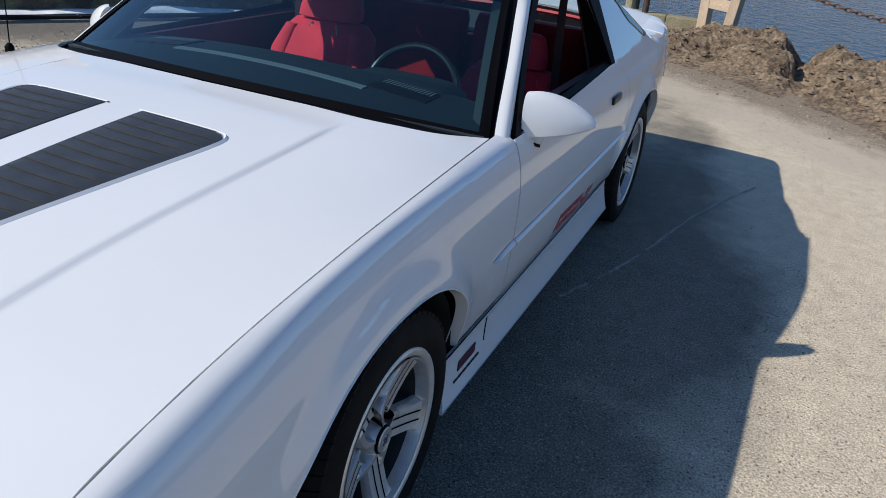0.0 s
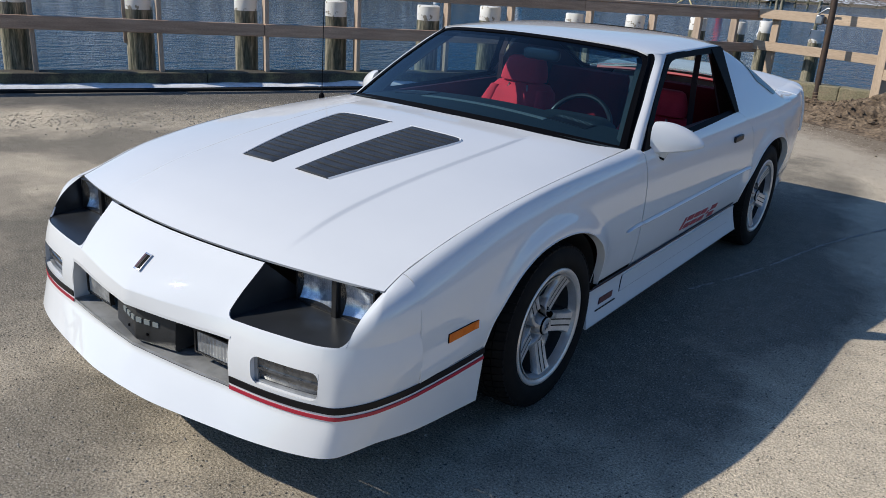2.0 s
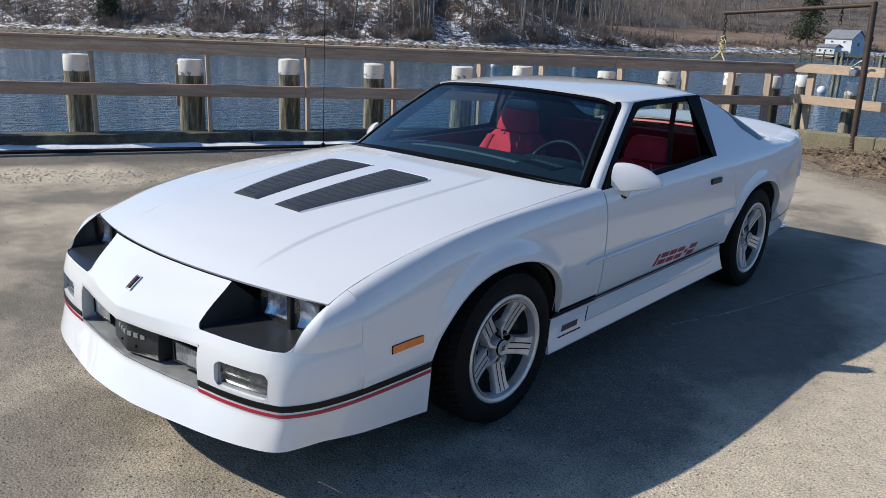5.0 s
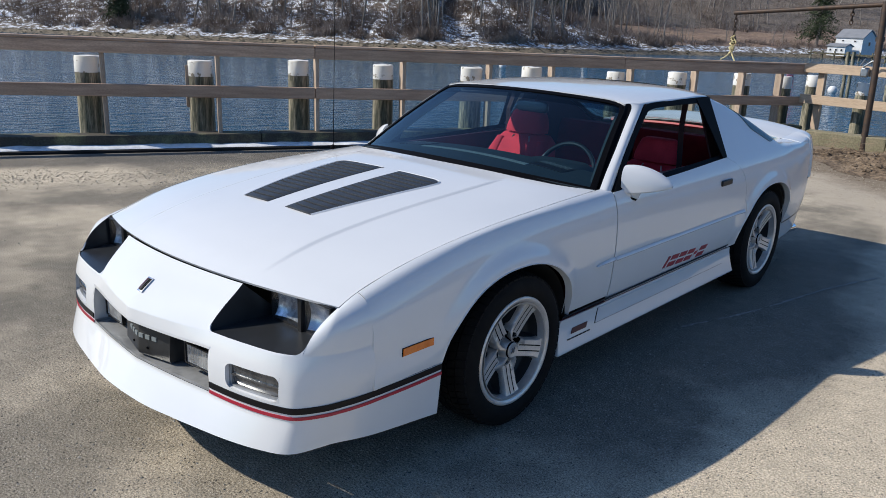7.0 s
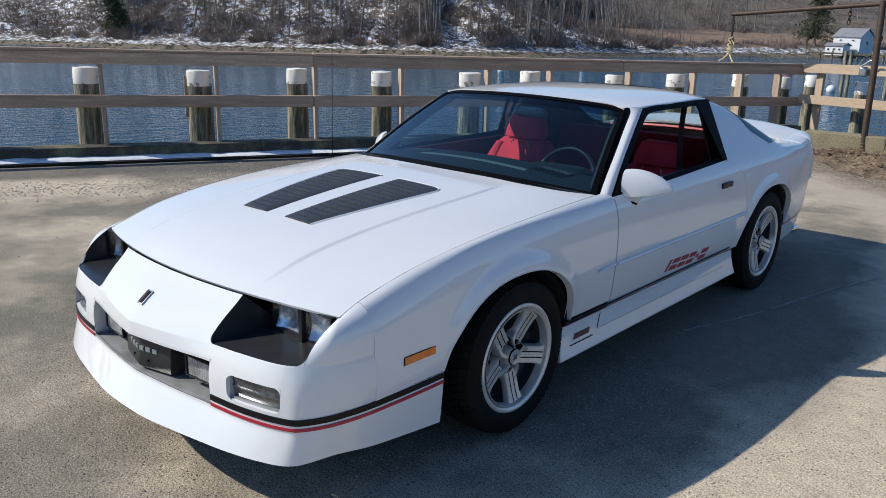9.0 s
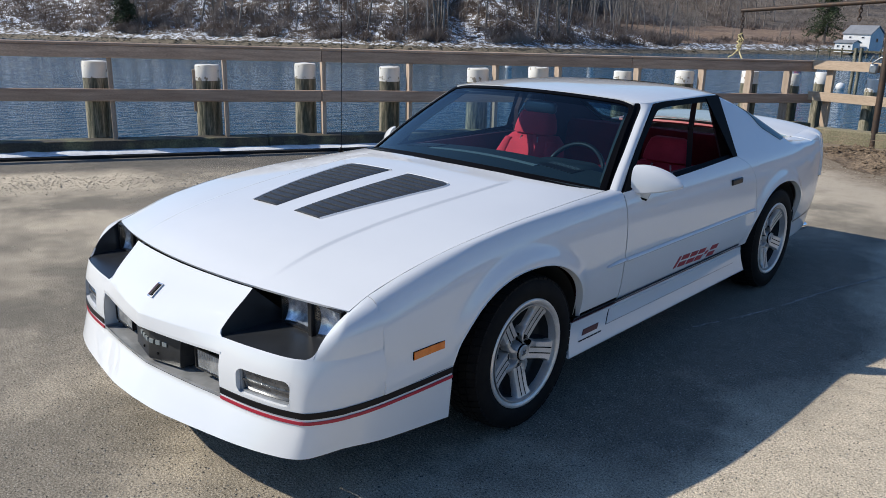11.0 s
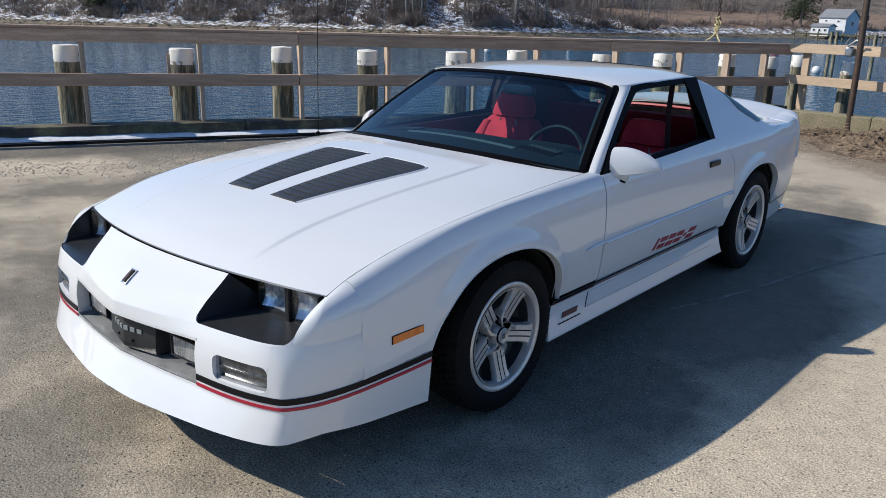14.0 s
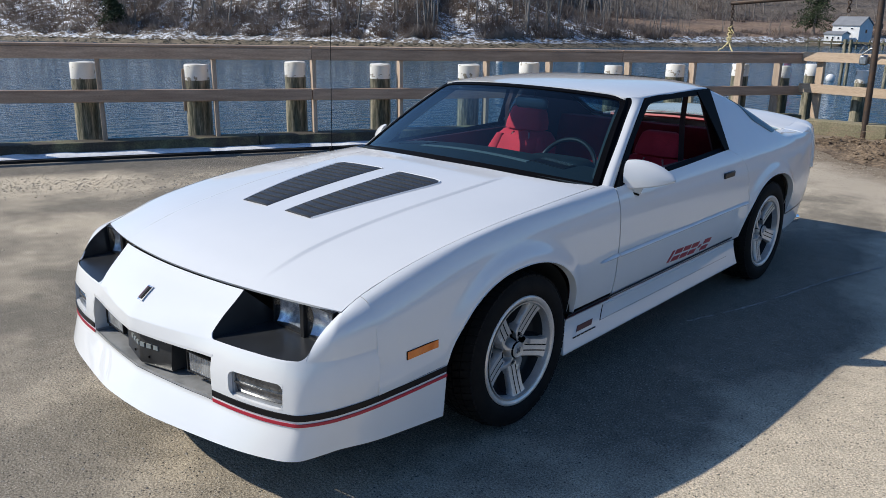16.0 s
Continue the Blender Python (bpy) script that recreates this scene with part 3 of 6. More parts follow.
for sd, body in zip((1, -1), fascia):
    cs = [fascia_pt(s, V_F0) for s in lin(S_F0, S_F1, 6)] + [fascia_pt(S_F1, v) for v in lin(V_F0, V_F1, 4)[1:]] + [fascia_pt(s, V_F1) for s in lin(S_F1, S_F0, 6)[1:]] + [fascia_pt(S_F0, v) for v in lin(V_F1, V_F0, 4)[1:-1]]
    bm = bmesh.new()
    frame_walls(bm, cs, 0.05, sd)
    fog = part("fog_lamp", bm, PAINT, body, "clear rectangular fog lamp set in the bumper")
    def fog_face(u, w, d):
        s = S_F0 + (S_F1 - S_F0) * u
        x, y, z = fascia_pt(s, V_F0 + (V_F1 - V_F0) * w)
        return x, y + d, z
    part("reflector", sheet(lambda u, w: fog_face(u, w, 0.042), lin(0, 1, 8), lin(0, 1, 6), None, sd), SHELF_GREY, fog)
    FOG_W = ((0.08, 0.026), (0.30, 0.022), (0.46, 0.021), (0.48, 0.015), (0.54, 0.015), (0.56, 0.021), (0.74, 0.019), (0.92, 0.016))
    bm = sheet(lambda u, k: fog_face(u, FOG_W[k][0], FOG_W[k][1] - 0.0008 * (round(u * 60) % 2)), lin(0.05, 0.95, 54), range(8), None, sd)
    part("lens", bm, FROSTED, fog)
    bm = bmesh.new()
    for u0, u1, w0, w1 in ((0, 1, 0, 0.08), (0, 1, 0.92, 1), (0, 0.05, 0.08, 0.92), (0.95, 1, 0.08, 0.92)):
        sheet(lambda u, w: fog_face(u, w, 0.014), lin(u0, u1, 8), (w0, w1), None, sd, bm)
    part("bezel", bm, SHELF_GREY, fog, solid=0.004)
    for cu, cw in ((0, 0), (0, 1), (1, 0), (1, 1)):
        def fillet(a, k):
            u, w = 0.12 * (1 - math.cos(a)) * k, 0.30 * (1 - math.sin(a)) * k
            return fog_face(abs(cu - u), abs(cw - w), -0.0005)
        part("corner_fillet", sheet(fillet, lin(0, math.pi / 2, 6), (0, 1), None, sd), PAINT, fog)

# central opening: dark backing, grey shelf, blank front plate and turn lamps
def open_edge(s, v, d):
    x, y, z = fascia_pt(abs(s), v)
    return math.copysign(x, s) if s else 0.0, y + d, z


grille = part("grille_opening", sheet(lambda s, w: open_edge(s, V_G0 + (V_G1 - V_G0) * w, 0.14), lin(-S_GR, S_GR, 16), lin(0, 1, 4)), BLACK_PLASTIC, car, "dark recessed lower grille")
part("upper_lip", sheet(lambda s, w: open_edge(s, V_G1, 0.14 * w), lin(-S_GR, S_GR, 20), (0, 1)), PAINT, grille, solid=0.004)
part("shelf", sheet(lambda s, w: (open_edge(s, V_G0, 0)[0] * (1 - 0.05 * w), open_edge(s, V_G0, 0.14 * w)[1], open_edge(s, V_G0, 0)[2] + 0.002), lin(-S_GR, S_GR, 20), lin(0, 1, 4)), SHELF_GREY, grille, "satin grey bumper shelf", solid=0.004)
for sd in (1, -1):
    part("side_wall", sheet(lambda v, w: open_edge(S_GR, v, 0.055 * w), lin(V_G0, V_G1, 6), (0, 1), None, sd), PAINT, grille, solid=0.002)
    part("side_wall", sheet(lambda v, w: open_edge(S_GR, v, 0.057 + 0.083 * w), lin(V_G0, V_G1, 6), (0, 1), None, sd), BLACK_PLASTIC, grille, solid=0.002)
    bm = bmesh.new()
    def turn_face(u, w, d):
        x = 0.240 + 0.165 * u
        return x, -1.112 + 0.10 * (x - 0.225) + d, 0.428 + 0.070 * w - 0.004 * u
    lamp = part("turn_lamp", sheet(lambda u, w: turn_face(u, w, 0.012), lin(0, 1, 6), lin(0, 1, 4), None, sd), REFLECTOR, grille, "clear front turn lamp")
    bm = sheet(lambda u, w: turn_face(u / 24, w, -0.0022 * (u % 2)), range(25), (0, 1), None, sd)
    part("lens", bm, LAMP_GLASS, lamp)
    bm = bmesh.new()
    for u0, u1, w0, w1 in ((-0.035, 1.035, -0.07, 0), (-0.035, 1.035, 1, 1.07), (-0.035, 0, 0, 1), (1, 1.035, 0, 1)):
        sheet(lambda u, w: turn_face(u, w, -0.006), lin(u0, u1, 4), (w0, w1), None, sd, bm)
    part("bezel", bm, BLACK_PLASTIC, lamp, solid=0.006)
plate_c = curve((-0.20, -1.122), (-0.1, -1.146), (-0.012, -1.166), (0, -1.168), (0.012, -1.166), (0.1, -1.146), (0.20, -1.122))
PLATE_ROWS = ((0.10, 0.400), (0.0, 0.400), (-0.004, 0.408), (0.0, 0.47), (0.008, 0.528), (0.10, 0.530))
bm = sheet(lambda x, w: (x, plate_c(x) + PLATE_ROWS[w][0], PLATE_ROWS[w][1]), sorted(lin(-0.16, 0.16, 16) + [-0.004, 0.004]), range(6))
for x in (-0.16, 0.16):
    bm.faces.new([bm.verts.new((x, plate_c(x) + d, z)) for d, z in PLATE_ROWS])
plate = part("front_plate", bm, PLATE_GREY, grille, "black plastic front plate with raised grey marks", smooth=50)
# six low raised marks, as plain bars
for i in range(6):
    x = -0.085 + 0.034 * i
    bm = sheet(lambda t, w: (x - 0.011 + 0.022 * t, plate_c(x - 0.011 + 0.022 * t) - 0.0035, 0.466 + 0.016 * w), lin(0, 1, 3), (0, 1))
    part("mark", bm, PALE_STRIP, plate, solid=0.002)
for x in (-0.05, 0.05):
    bm = bmesh.new()
    tube(bm, [(x, plate_c(x) - 0.006, 0.432), (x, plate_c(x), 0.432)], 0.005, 8)
    part("screw", bm, SEAL, plate)

# badge on the nose
bm = bmesh.new()
def nose(x, w):
    return fascia_pt(0.12 * abs(x) / 0.16, 3 + w)
sheet(lambda x, w: (x, nose(x, w)[1] - 0.004, nose(x, w)[2] + 0.005), (-0.016, 0.0, 0.016), lin(0.26, 0.54, 4), None, 1, bm)
badge = part("nose_badge", bm, BADGE, car, "small silver and dark red nose badge", solid=0.004)
for x0, x1, m in ((-0.0125, -0.0045, SILL_DECAL), (-0.002, 0.004, STRIPE_BLACK), (0.0065, 0.0125, SEAL)):
    bm = bmesh.new()
    sheet(lambda x, w: (x, nose(x, w)[1] - 0.0052, nose(x, w)[2] + 0.0065), (x0, x1), lin(0.285, 0.515, 3), None, 1, bm)
    part("badge_enamel", bm, m, badge, solid=0.001)

# side marker lamps
for sd in (1, -1):
    def marker(t, w, off):
        y = -0.655 + 0.145 * t
        z = 0.513 + 0.028 * w + 0.003 * t
        return fender_x(y, z) + off, y, z
    ml = part("side_marker", sheet(lambda t, w: marker(t, w, 0.006), lin(0, 1, 16), lin(0, 1, 4), None, sd), AMBER, car, "amber side marker lamp", solid=0.004)
    part("surround", sheet(lambda t, w: marker(t, w, 0.003), lin(-0.015, 1.015, 16), (-0.05, 0.5, 1.05), None, sd), SEAL, ml, solid=0.003)

MARK_Y, MARK_Z = 1.262, 0.422


# sills with a raised panel, pinstripes, door mouldings
def sill_pt(y, w, off=0.0):
    z = 0.212 + 0.150 * w
    x = XS(z) + 0.012 * math.sin(math.pi * w) * 0 + 0.014 * (1 - w) + off
    return x, y, z


def sill_y(u, w):
    return 0.318 + 0.04 * w + (2.205 - 0.03 * w - 0.318 - 0.04 * w) * u


for sd in (1, -1):
    sill = part("side_skirt", sheet(lambda u, w: sill_pt(sill_y(u, w), w), lin(0, 1, 30), lin(0, 1, 8), None, sd), PAINT, car, "white moulded side skirt", solid=0.004)
    part("under_edge", sheet(lambda y, w: (XS(0.212) + 0.014 - 0.08 * w, y, 0.212 + 0.02 * w), lin(0.318, 2.205, 8), (0, 1), None, sd), PAINT, sill, solid=0.002)
    for y_end in (0.318, 2.205):
        bm = bmesh.new()
        q = []
        for w in lin(0, 1, 5):
            q.append(sill_pt(0.318 + 0.04 * w if y_end < 1 else 2.205 - 0.03 * w, w))
        for a, b in zip(q, q[1:]):
            bm.faces.new([bm.verts.new((sd * p[0] - sd * d, p[1], p[2])) for p, d in ((a, 0), (b, 0), (b, 0.12), (a, 0.12))])
        part("end_wall", bm, PAINT, sill)
    def panel(u, w, off):
        y = 0.64 + 1.42 * u + 0.03 * w * (1 - 2 * u)
        ww = 0.50 + 0.44 * w
        return sill_pt(y, ww, off)
    part("sill_panel", sheet(lambda u, w: panel(u, w, 0.005), lin(0, 1, 20), lin(0, 1, 3), None, sd), PAINT, sill, solid=0.005)
    part("panel_gap", sheet(lambda u, w: panel(-0.0015 + 1.003 * u, -0.06 + 1.04 * w, 0.0015), lin(0, 1, 20), (0, 1), None, sd), SEAL, sill, solid=0.002)
    part("black_stripe", sheet(lambda u, w: (side_x(0.36 + 1.74 * u, 0.40 - 0.01 * u + 0.026 * w) + 0.003, 0.345 + 1.765 * u, 0.381 + 0.011 * w + 0.003 * u), lin(0, 1, 30), (0, 1), None, sd), STRIPE_BLACK, sill, solid=0.001)
    part("red_stripe", sheet(lambda u, w: (side_x(0.36 + 1.74 * u, 0.38) + 0.002, 0.345 + 1.765 * u, 0.3695 + 0.0035 * w + 0.003 * u), lin(0, 1, 30), (0, 1), None, sd), SILL_DECAL, sill, solid=0.001)
    bm = sheet(lambda u, w: sill_pt(0.435 + 0.125 * u + 0.015 * w, 0.49 + 0.16 * w, 0.004), lin(0, 1, 3), (0, 1), None, sd)
    part("sill_decal", bm, SILL_DECAL, sill, "dark red rectangular decal", solid=0.001)
    bm = bmesh.new()
    for i in range(6):
        sheet(lambda u, w: sill_pt(0.405 + 0.032 * i + 0.026 * u, 0.34 + 0.035 * w, 0.004), (0, 1), (0, 1), None, sd, bm)
    part("small_print", bm, STRIPE_BLACK, sill, solid=0.001)
    def moulding(u, w, y0, y1, cap):
        z = 0.583 + 0.022 * (w - 0.5) * min(1, (u * (y1 - y0) / 0.10) ** 0.6 if cap else 1)
        y = y0 + (y1 - y0) * u
        return (fender_x if y < 0.725 else side_x)(y, z) + 0.002 + 0.011 * math.sin(math.pi * w), y, z + 0.003 * u
    part("moulding", sheet(lambda u, w: moulding(u, w, 0.565, 0.722, True), lin(0.01, 1, 10), lin(0, 1, 6), None, sd), PAINT, car, "white body-side moulding")
    door = doors[0 if sd > 0 else 1]
    part("moulding", sheet(lambda u, w: moulding(u, w, 0.733, 2.228, False), lin(0, 1, 20), lin(0, 1, 6), None, sd), PAINT, door, "white body-side moulding")
    # slanted red door marks, as plain bars and open blocks
    y = MARK_Y
    for wd, c0, c1 in ((0.024, 0, 1), (0.078, 0, 1), (0.078, 0, 1), (0.078, 0, 1), (0.030, 0.36, 0.64), (0.082, 0, 1)):
        bm = bmesh.new()
        base_z = MARK_Z - 0.042 * (y - MARK_Y)
        for a, b, c, d in (((0, 1, 0.60, 1), (0, 1, 0, 0.40)) if wd > 0.05 else ((0, 1, c0, c1),)):
            sheet(lambda u, w: (side_x(y, base_z + 0.058 * w) + 0.0025, y + wd * u + 0.050 * w, base_z + 0.058 * w - 0.042 * wd * u), (a, b), (c, d), None, sd, bm)
        part("door_mark", bm, DECAL_RED, door, solid=0.001)
        y += wd + 0.022
    # handle and gap lines
    bm = bmesh.new()
    sheet(lambda u, w: (side_x(1.9, 0.765 + 0.055 * w) - 0.004, 1.855 + 0.15 * u, 0.762 + 0.055 * w), lin(0, 1, 4), (0, 1), None, sd, bm)
    part("handle_recess", bm, SEAL, door, solid=0.006)
    bm = bmesh.new()
    xs = sorted((sd * (side_x(1.9, 0.80) - 0.002), sd * (side_x(1.9, 0.80) + 0.012)))
    box(bm, (xs[0], 1.862, 0.782), (xs[1], 2.0, 0.815))
    part("door_handle", bm, BLACK_PLASTIC, door, "black door handle", bevel=0.006)

# gap lines are real gaps: a dark body shell stands 8 mm behind the panels
for sd in (1, -1):
    def inner_shell(y, w):
        z = 0.36 + (0.86 - 0.36) * w
        return XS(z) - 0.018, y, z
    part("inner_shell", sheet(inner_shell, lin(0.50, 2.14, 8), lin(0, 1, 8), None, sd), SEAL, car, solid=0.002)
# black strip added under the front bonnet gap, so that it stays dark
part("bonnet_gap_backing", sheet(lambda x, w: (x, HOOD_FRONT(abs(x)) - 0.016 + 0.06 * w, hood_z(x, HOOD_FRONT(abs(x))) - 0.022), lin(-0.40, 0.40, 24), (0, 1)), SEAL, car, solid=0.002)
part("inner_shell", sheet(lambda x, w: (x, -0.80 + 0.64 * w, hood_z(x, -0.80 + 0.64 * w) - 0.045), lin(-0.77, 0.77, 12), lin(0, 1, 6)), SEAL, car, solid=0.002)
def cowl_pt(u, w):
    x = 0.785 * u
    a = (x, HOOD_REAR(abs(x)) - 0.05, hood_z(x, HOOD_REAR(abs(x))) - 0.024)
    k = 1 - u * u
    b = (x, 0.668 - 0.205 * k + 0.02, 0.904 + 0.058 * k - 0.004)
    return x, a[1] + (b[1] - a[1]) * w, a[2] + (b[2] - a[2]) * w


part("cowl", sheet(cowl_pt, lin(-1, 1, 30), lin(0, 1, 4)), SEAL, car, "black cowl panel below the windscreen", solid=0.003)

# windscreen
def screen_pt(u, s, off=0.0):
    s -= 0.035 * step(0.90, 1.0, abs(u)) * step(0.80, 1.0, s)
    u *= 1 - 0.035 * step(0.86, 1.0, s)
    k = 1 - u * u
    base = (0.780 * u, 0.668 - 0.205 * k, 0.904 + 0.058 * k)
    top = (0.606 * u, 1.190 - 0.085 * k, 1.254 + 0.030 * k)
    b = 0.014 * math.sin(math.pi * s)
    return base[0] + (top[0] - base[0]) * s, base[1] + (top[1] - base[1]) * s - (b + off) * 0.55, base[2] + (top[2] - base[2]) * s + (b + off) * 0.83


screen = part("windscreen", sheet(screen_pt, lin(-0.985, 0.985, 30), lin(0.0, 0.86, 16)), WINDSHIELD, car, "tinted windscreen with blue sun band")
part("sun_band", sheet(screen_pt, lin(-0.985, 0.985, 30), lin(0.86, 0.985, 6)), TINT_BAND, screen)
bm = sheet(lambda u, s: screen_pt(u, s, 0.004), lin(-1, 1, 30), (-0.03, 0.0, 0.014))
sheet(lambda u, s: screen_pt(u, s, 0.004), lin(-1, 1, 30), (0.962, 1.0), None, 1, bm)
for a, b in ((-1.0, -0.966), (0.966, 1.0)):
    sheet(lambda u, s: screen_pt(u, s, 0.004), lin(a, b, 2), lin(0.014, 0.962, 16), None, 1, bm)
part("screen_trim", bm, SEAL, screen, "black windscreen surround", solid=0.006)

# windscreen pillars
def pillar_pt(s, w):
    a = Vector(screen_pt(1.0, s, 0.006)).lerp(Vector((0.602, 1.176, 1.2545)), step(0.82, 1.0, s))
    b = (0.820 + (0.650 - 0.820) * s, 0.731 + (1.278 - 0.731) * s, 0.893 + (1.254 - 0.893) * s + 0.014 * math.sin(math.pi * s))
    bul = 0.012 * math.sin(math.pi * w) * (1 - step(0.8, 1.0, s))
    w0 = (0.24 + 0.14 * step(0.0, 0.5, s)) * (1 - 0.8 * step(0.84, 1.0, s))
    w = w0 + (1 - w0) * w if w >= 0 else w0 * (1 + w)
    p = Vector((a[0] + (b[0] - a[0]) * w + bul, a[1] + (b[1] - a[1]) * w - bul * 0.5, a[2] + (b[2] - a[2]) * w + bul * 0.4))
    return p.lerp(Vector(rail_pt(1.18 + 0.10 * w, w)), step(0.75, 1.0, s))



# roof
ROOF_E = curve((1.15, 0.590, 1.250), (1.19, 0.606, 1.256), (1.27, 0.616, 1.262), (1.4, 0.622, 1.266), (1.7, 0.622, 1.268), (2.02, 0.604, 1.265), (2.14, 0.594, 1.252))
ROOF_C = curve((1.10, 1.287), (1.3, 1.300), (1.6, 1.308), (1.9, 1.305), (2.14, 1.293))


def roof_pt(u, v):
    y0 = 1.192 - 0.085 * (1 - u * u) - 0.018 * step(0.88, 1.0, abs(u))
    y = y0 + (2.135 - y0) * v
    ex, ez = ROOF_E(max(y, 1.15))
    k = abs(u)
    return ex * u, y, ROOF_C(y) + (ez - ROOF_C(y)) * (0.45 * k**2 + 0.55 * k**5)


part("roof", sheet(roof_pt, sorted(set(lin(-1, 1, 30) + [s * (0.9 + 0.0125 * i) for s in (-1, 1) for i in range(9)])), lin(0, 1, 24)), PAINT, car, solid=0.004)


def rail_pt(y, w):
    ex, ez = ROOF_E(y)
    return ex + 0.030 * math.sin(math.pi / 2 * w), y, ez - 0.012 * (1 - math.cos(math.pi / 2 * w))


both("roof_rail", lambda t, w: rail_pt(1.18 + 0.10 * w + (0.895 - 0.10 * w) * t, w), lin(0, 1, 22), lin(0, 1, 6), PAINT)

both("screen_pillar", pillar_pt, lin(-0.10, 1.0, 24), lin(0, 1, 6), PAINT)
both("pillar_moulding", lambda s, w: pillar_pt(s, w - 1.0001), lin(-0.06, 0.98, 24), (0, 0.35, 0.5, 0.65, 1.0), SEAL, "black windscreen moulding", solid=0.006)


# inner trim of the windscreen pillars
def pillar_trim(s, w):
    p = screen_pt(0.985, s, -0.012)
    return p[0] - 0.065 * w, p[1] + 0.050 * w, p[2]


both("pillar_trim", pillar_trim, lin(0.0, 0.97, 12), (0, 0.5, 1), DASH)

# window seals, rear pillar covers
def win_x(z):
    return 0.822 + (0.646 - 0.822) * (z - 0.905) / (1.256 - 0.905)


for sd in (1, -1):
    bm = bmesh.new()
    wt = [(0.745, 0.900), (0.85, 0.985), (0.968, 1.066), (1.05, 1.118), (1.12, 1.158), (1.19, 1.198), (1.235, 1.223), (1.27, 1.240), (1.305, 1.250), (1.35, 1.255), (1.42, 1.2575), (1.6, 1.258), (1.85, 1.258), (2.03, 1.257)]
    def seal_pt(i, w):
        (ya, za), (yb, zb) = wt[max(i - 1, 0)], wt[min(i + 1, len(wt) - 1)]
        L = math.hypot(yb - ya, zb - za)
        ny, nz = (zb - za) / L * 0.028, -(yb - ya) / L * 0.028
        k = (0, 0, 1, 1)[w]
        y, z = wt[i][0] + ny * k, wt[i][1] + nz * k
        return win_x(z) + (-0.004, 0.008, 0.008, -0.004)[w], y, z
    bm = sheet(seal_pt, range(len(wt)), range(4), None, sd)
    seal = part("window_seal", bm, SEAL, car, "black rubber window seal", smooth=0)
    part("belt_seal", sheet(lambda y, w: (XS(BELT(y)) - 0.004 - 0.02 * w, y, BELT(y) + 0.004 + 0.014 * w), lin(0.80, 2.0, 16), (0, 1), None, sd), SEAL, seal, solid=0.008)
    bm = bmesh.new()
    slab(bm, [(sd * (win_x(z) + 0.002), y, z) for y, z in ((1.955, 0.928), (2.012, 0.928), (2.022, 1.05), (2.034, 1.250), (1.865, 1.250), (1.885, 1.195), (1.925, 1.06))], (sd * 0.010, 0, 0))
    part("rear_pillar_cover", bm, SEAL, car, "black pillar cover behind the window", smooth=0)
    bm = bmesh.new()
    slab(bm, [(sd * 0.818, 0.80, 0.90), (sd * 0.812, 0.965, 0.905), (sd * 0.765, 0.96, 0.985), (sd * 0.775, 0.90, 0.965)], (sd * 0.010, 0, 0))
    part("mirror_triangle", bm, SEAL, car, smooth=0)

# door mirrors
MIRROR = curve((0.0, 1.006, 0.885, 0.815, 0.905), (0.12, 1.008, 0.885, 0.828, 0.922), (0.3, 1.004, 0.887, 0.848, 0.942), (0.5, 0.992, 0.892, 0.873, 0.958), (0.7, 0.973, 0.899, 0.902, 0.970), (0.85, 0.953, 0.907, 0.928, 0.976), (0.95, 0.937, 0.914, 0.948, 0.978), (1.0, 0.925, 0.919, 0.962, 0.976))
for sd in (1, -1):
    def mir(a, k):
        """a: outward along the housing; k: 0 to 1 over the shell from the lower front edge to the top, 2 at the lower back edge."""
        zt, zb, yf, yr = MIRROR(a)
        e = 2 / 2.5
        if k <= 1:
            c, q = abs(math.cos(math.pi / 2 * k)) ** e, abs(math.sin(math.pi / 2 * k)) ** e
            y, z = yr - 0.035 * (1 - a) - (yr - 0.035 * (1 - a) - yf) * c, zb + (zt - zb) * q
        else:
            y, z = yr - 0.035 * (1 - a) * (2 - k), zt + (zb + 0.004 - zt) * (k - 1)
        return 0.824 + 0.182 * a - 0.10 * (z - 0.885) * (1 - a), y, z
    ks = lin(0, 1, 14) + [1.06, 1.5, 2.0]
    bm = sheet(mir, lin(0, 0.85, 14) + [0.9, 0.95, 0.98, 1.0], ks, None, sd)
    sheet(lambda a, w: (mir(a, 0) if w == 0 else (mir(a, 0)[0], mir(a, 0)[1] + 0.006, mir(a, 0)[2] - 0.006) if w == 1 else mir(a, 2.0)), lin(0, 1, 14), (0, 1, 2), None, sd, bm)
    for a in (0.0, 1.0):
        bm.faces.new([bm.verts.new((sd * p[0], p[1], p[2])) for p in (mir(a, k) for k in ks)])
    bmesh.ops.remove_doubles(bm, verts=bm.verts, dist=0.0003)
    mirror = part("door_mirror", bm, PAINT, car, "white body-coloured door mirror", smooth=42, bevel=0.004)
    bm = bmesh.new()
    def mfoot(a, b):
        k = a
        return 0.836 + 0.020 * k + 0.026 * math.cos(b), 0.905 + 0.050 * (0.6 + 0.45 * k) * math.sin(b), 0.838 + 0.055 * k
    part("mirror_foot", sheet(mfoot, lin(0, 1, 3), lin(0, 2 * math.pi, 14), None, sd), PAINT, mirror)
    part("foot_gasket", sheet(lambda a, b: (0.836 + 0.029 * math.cos(b), 0.895 + 0.046 * math.sin(b), 0.838 + 0.010 * a + 0.016 * abs(math.sin(b))), (0, 1), lin(0, 2 * math.pi, 14), None, sd), SEAL, mirror)
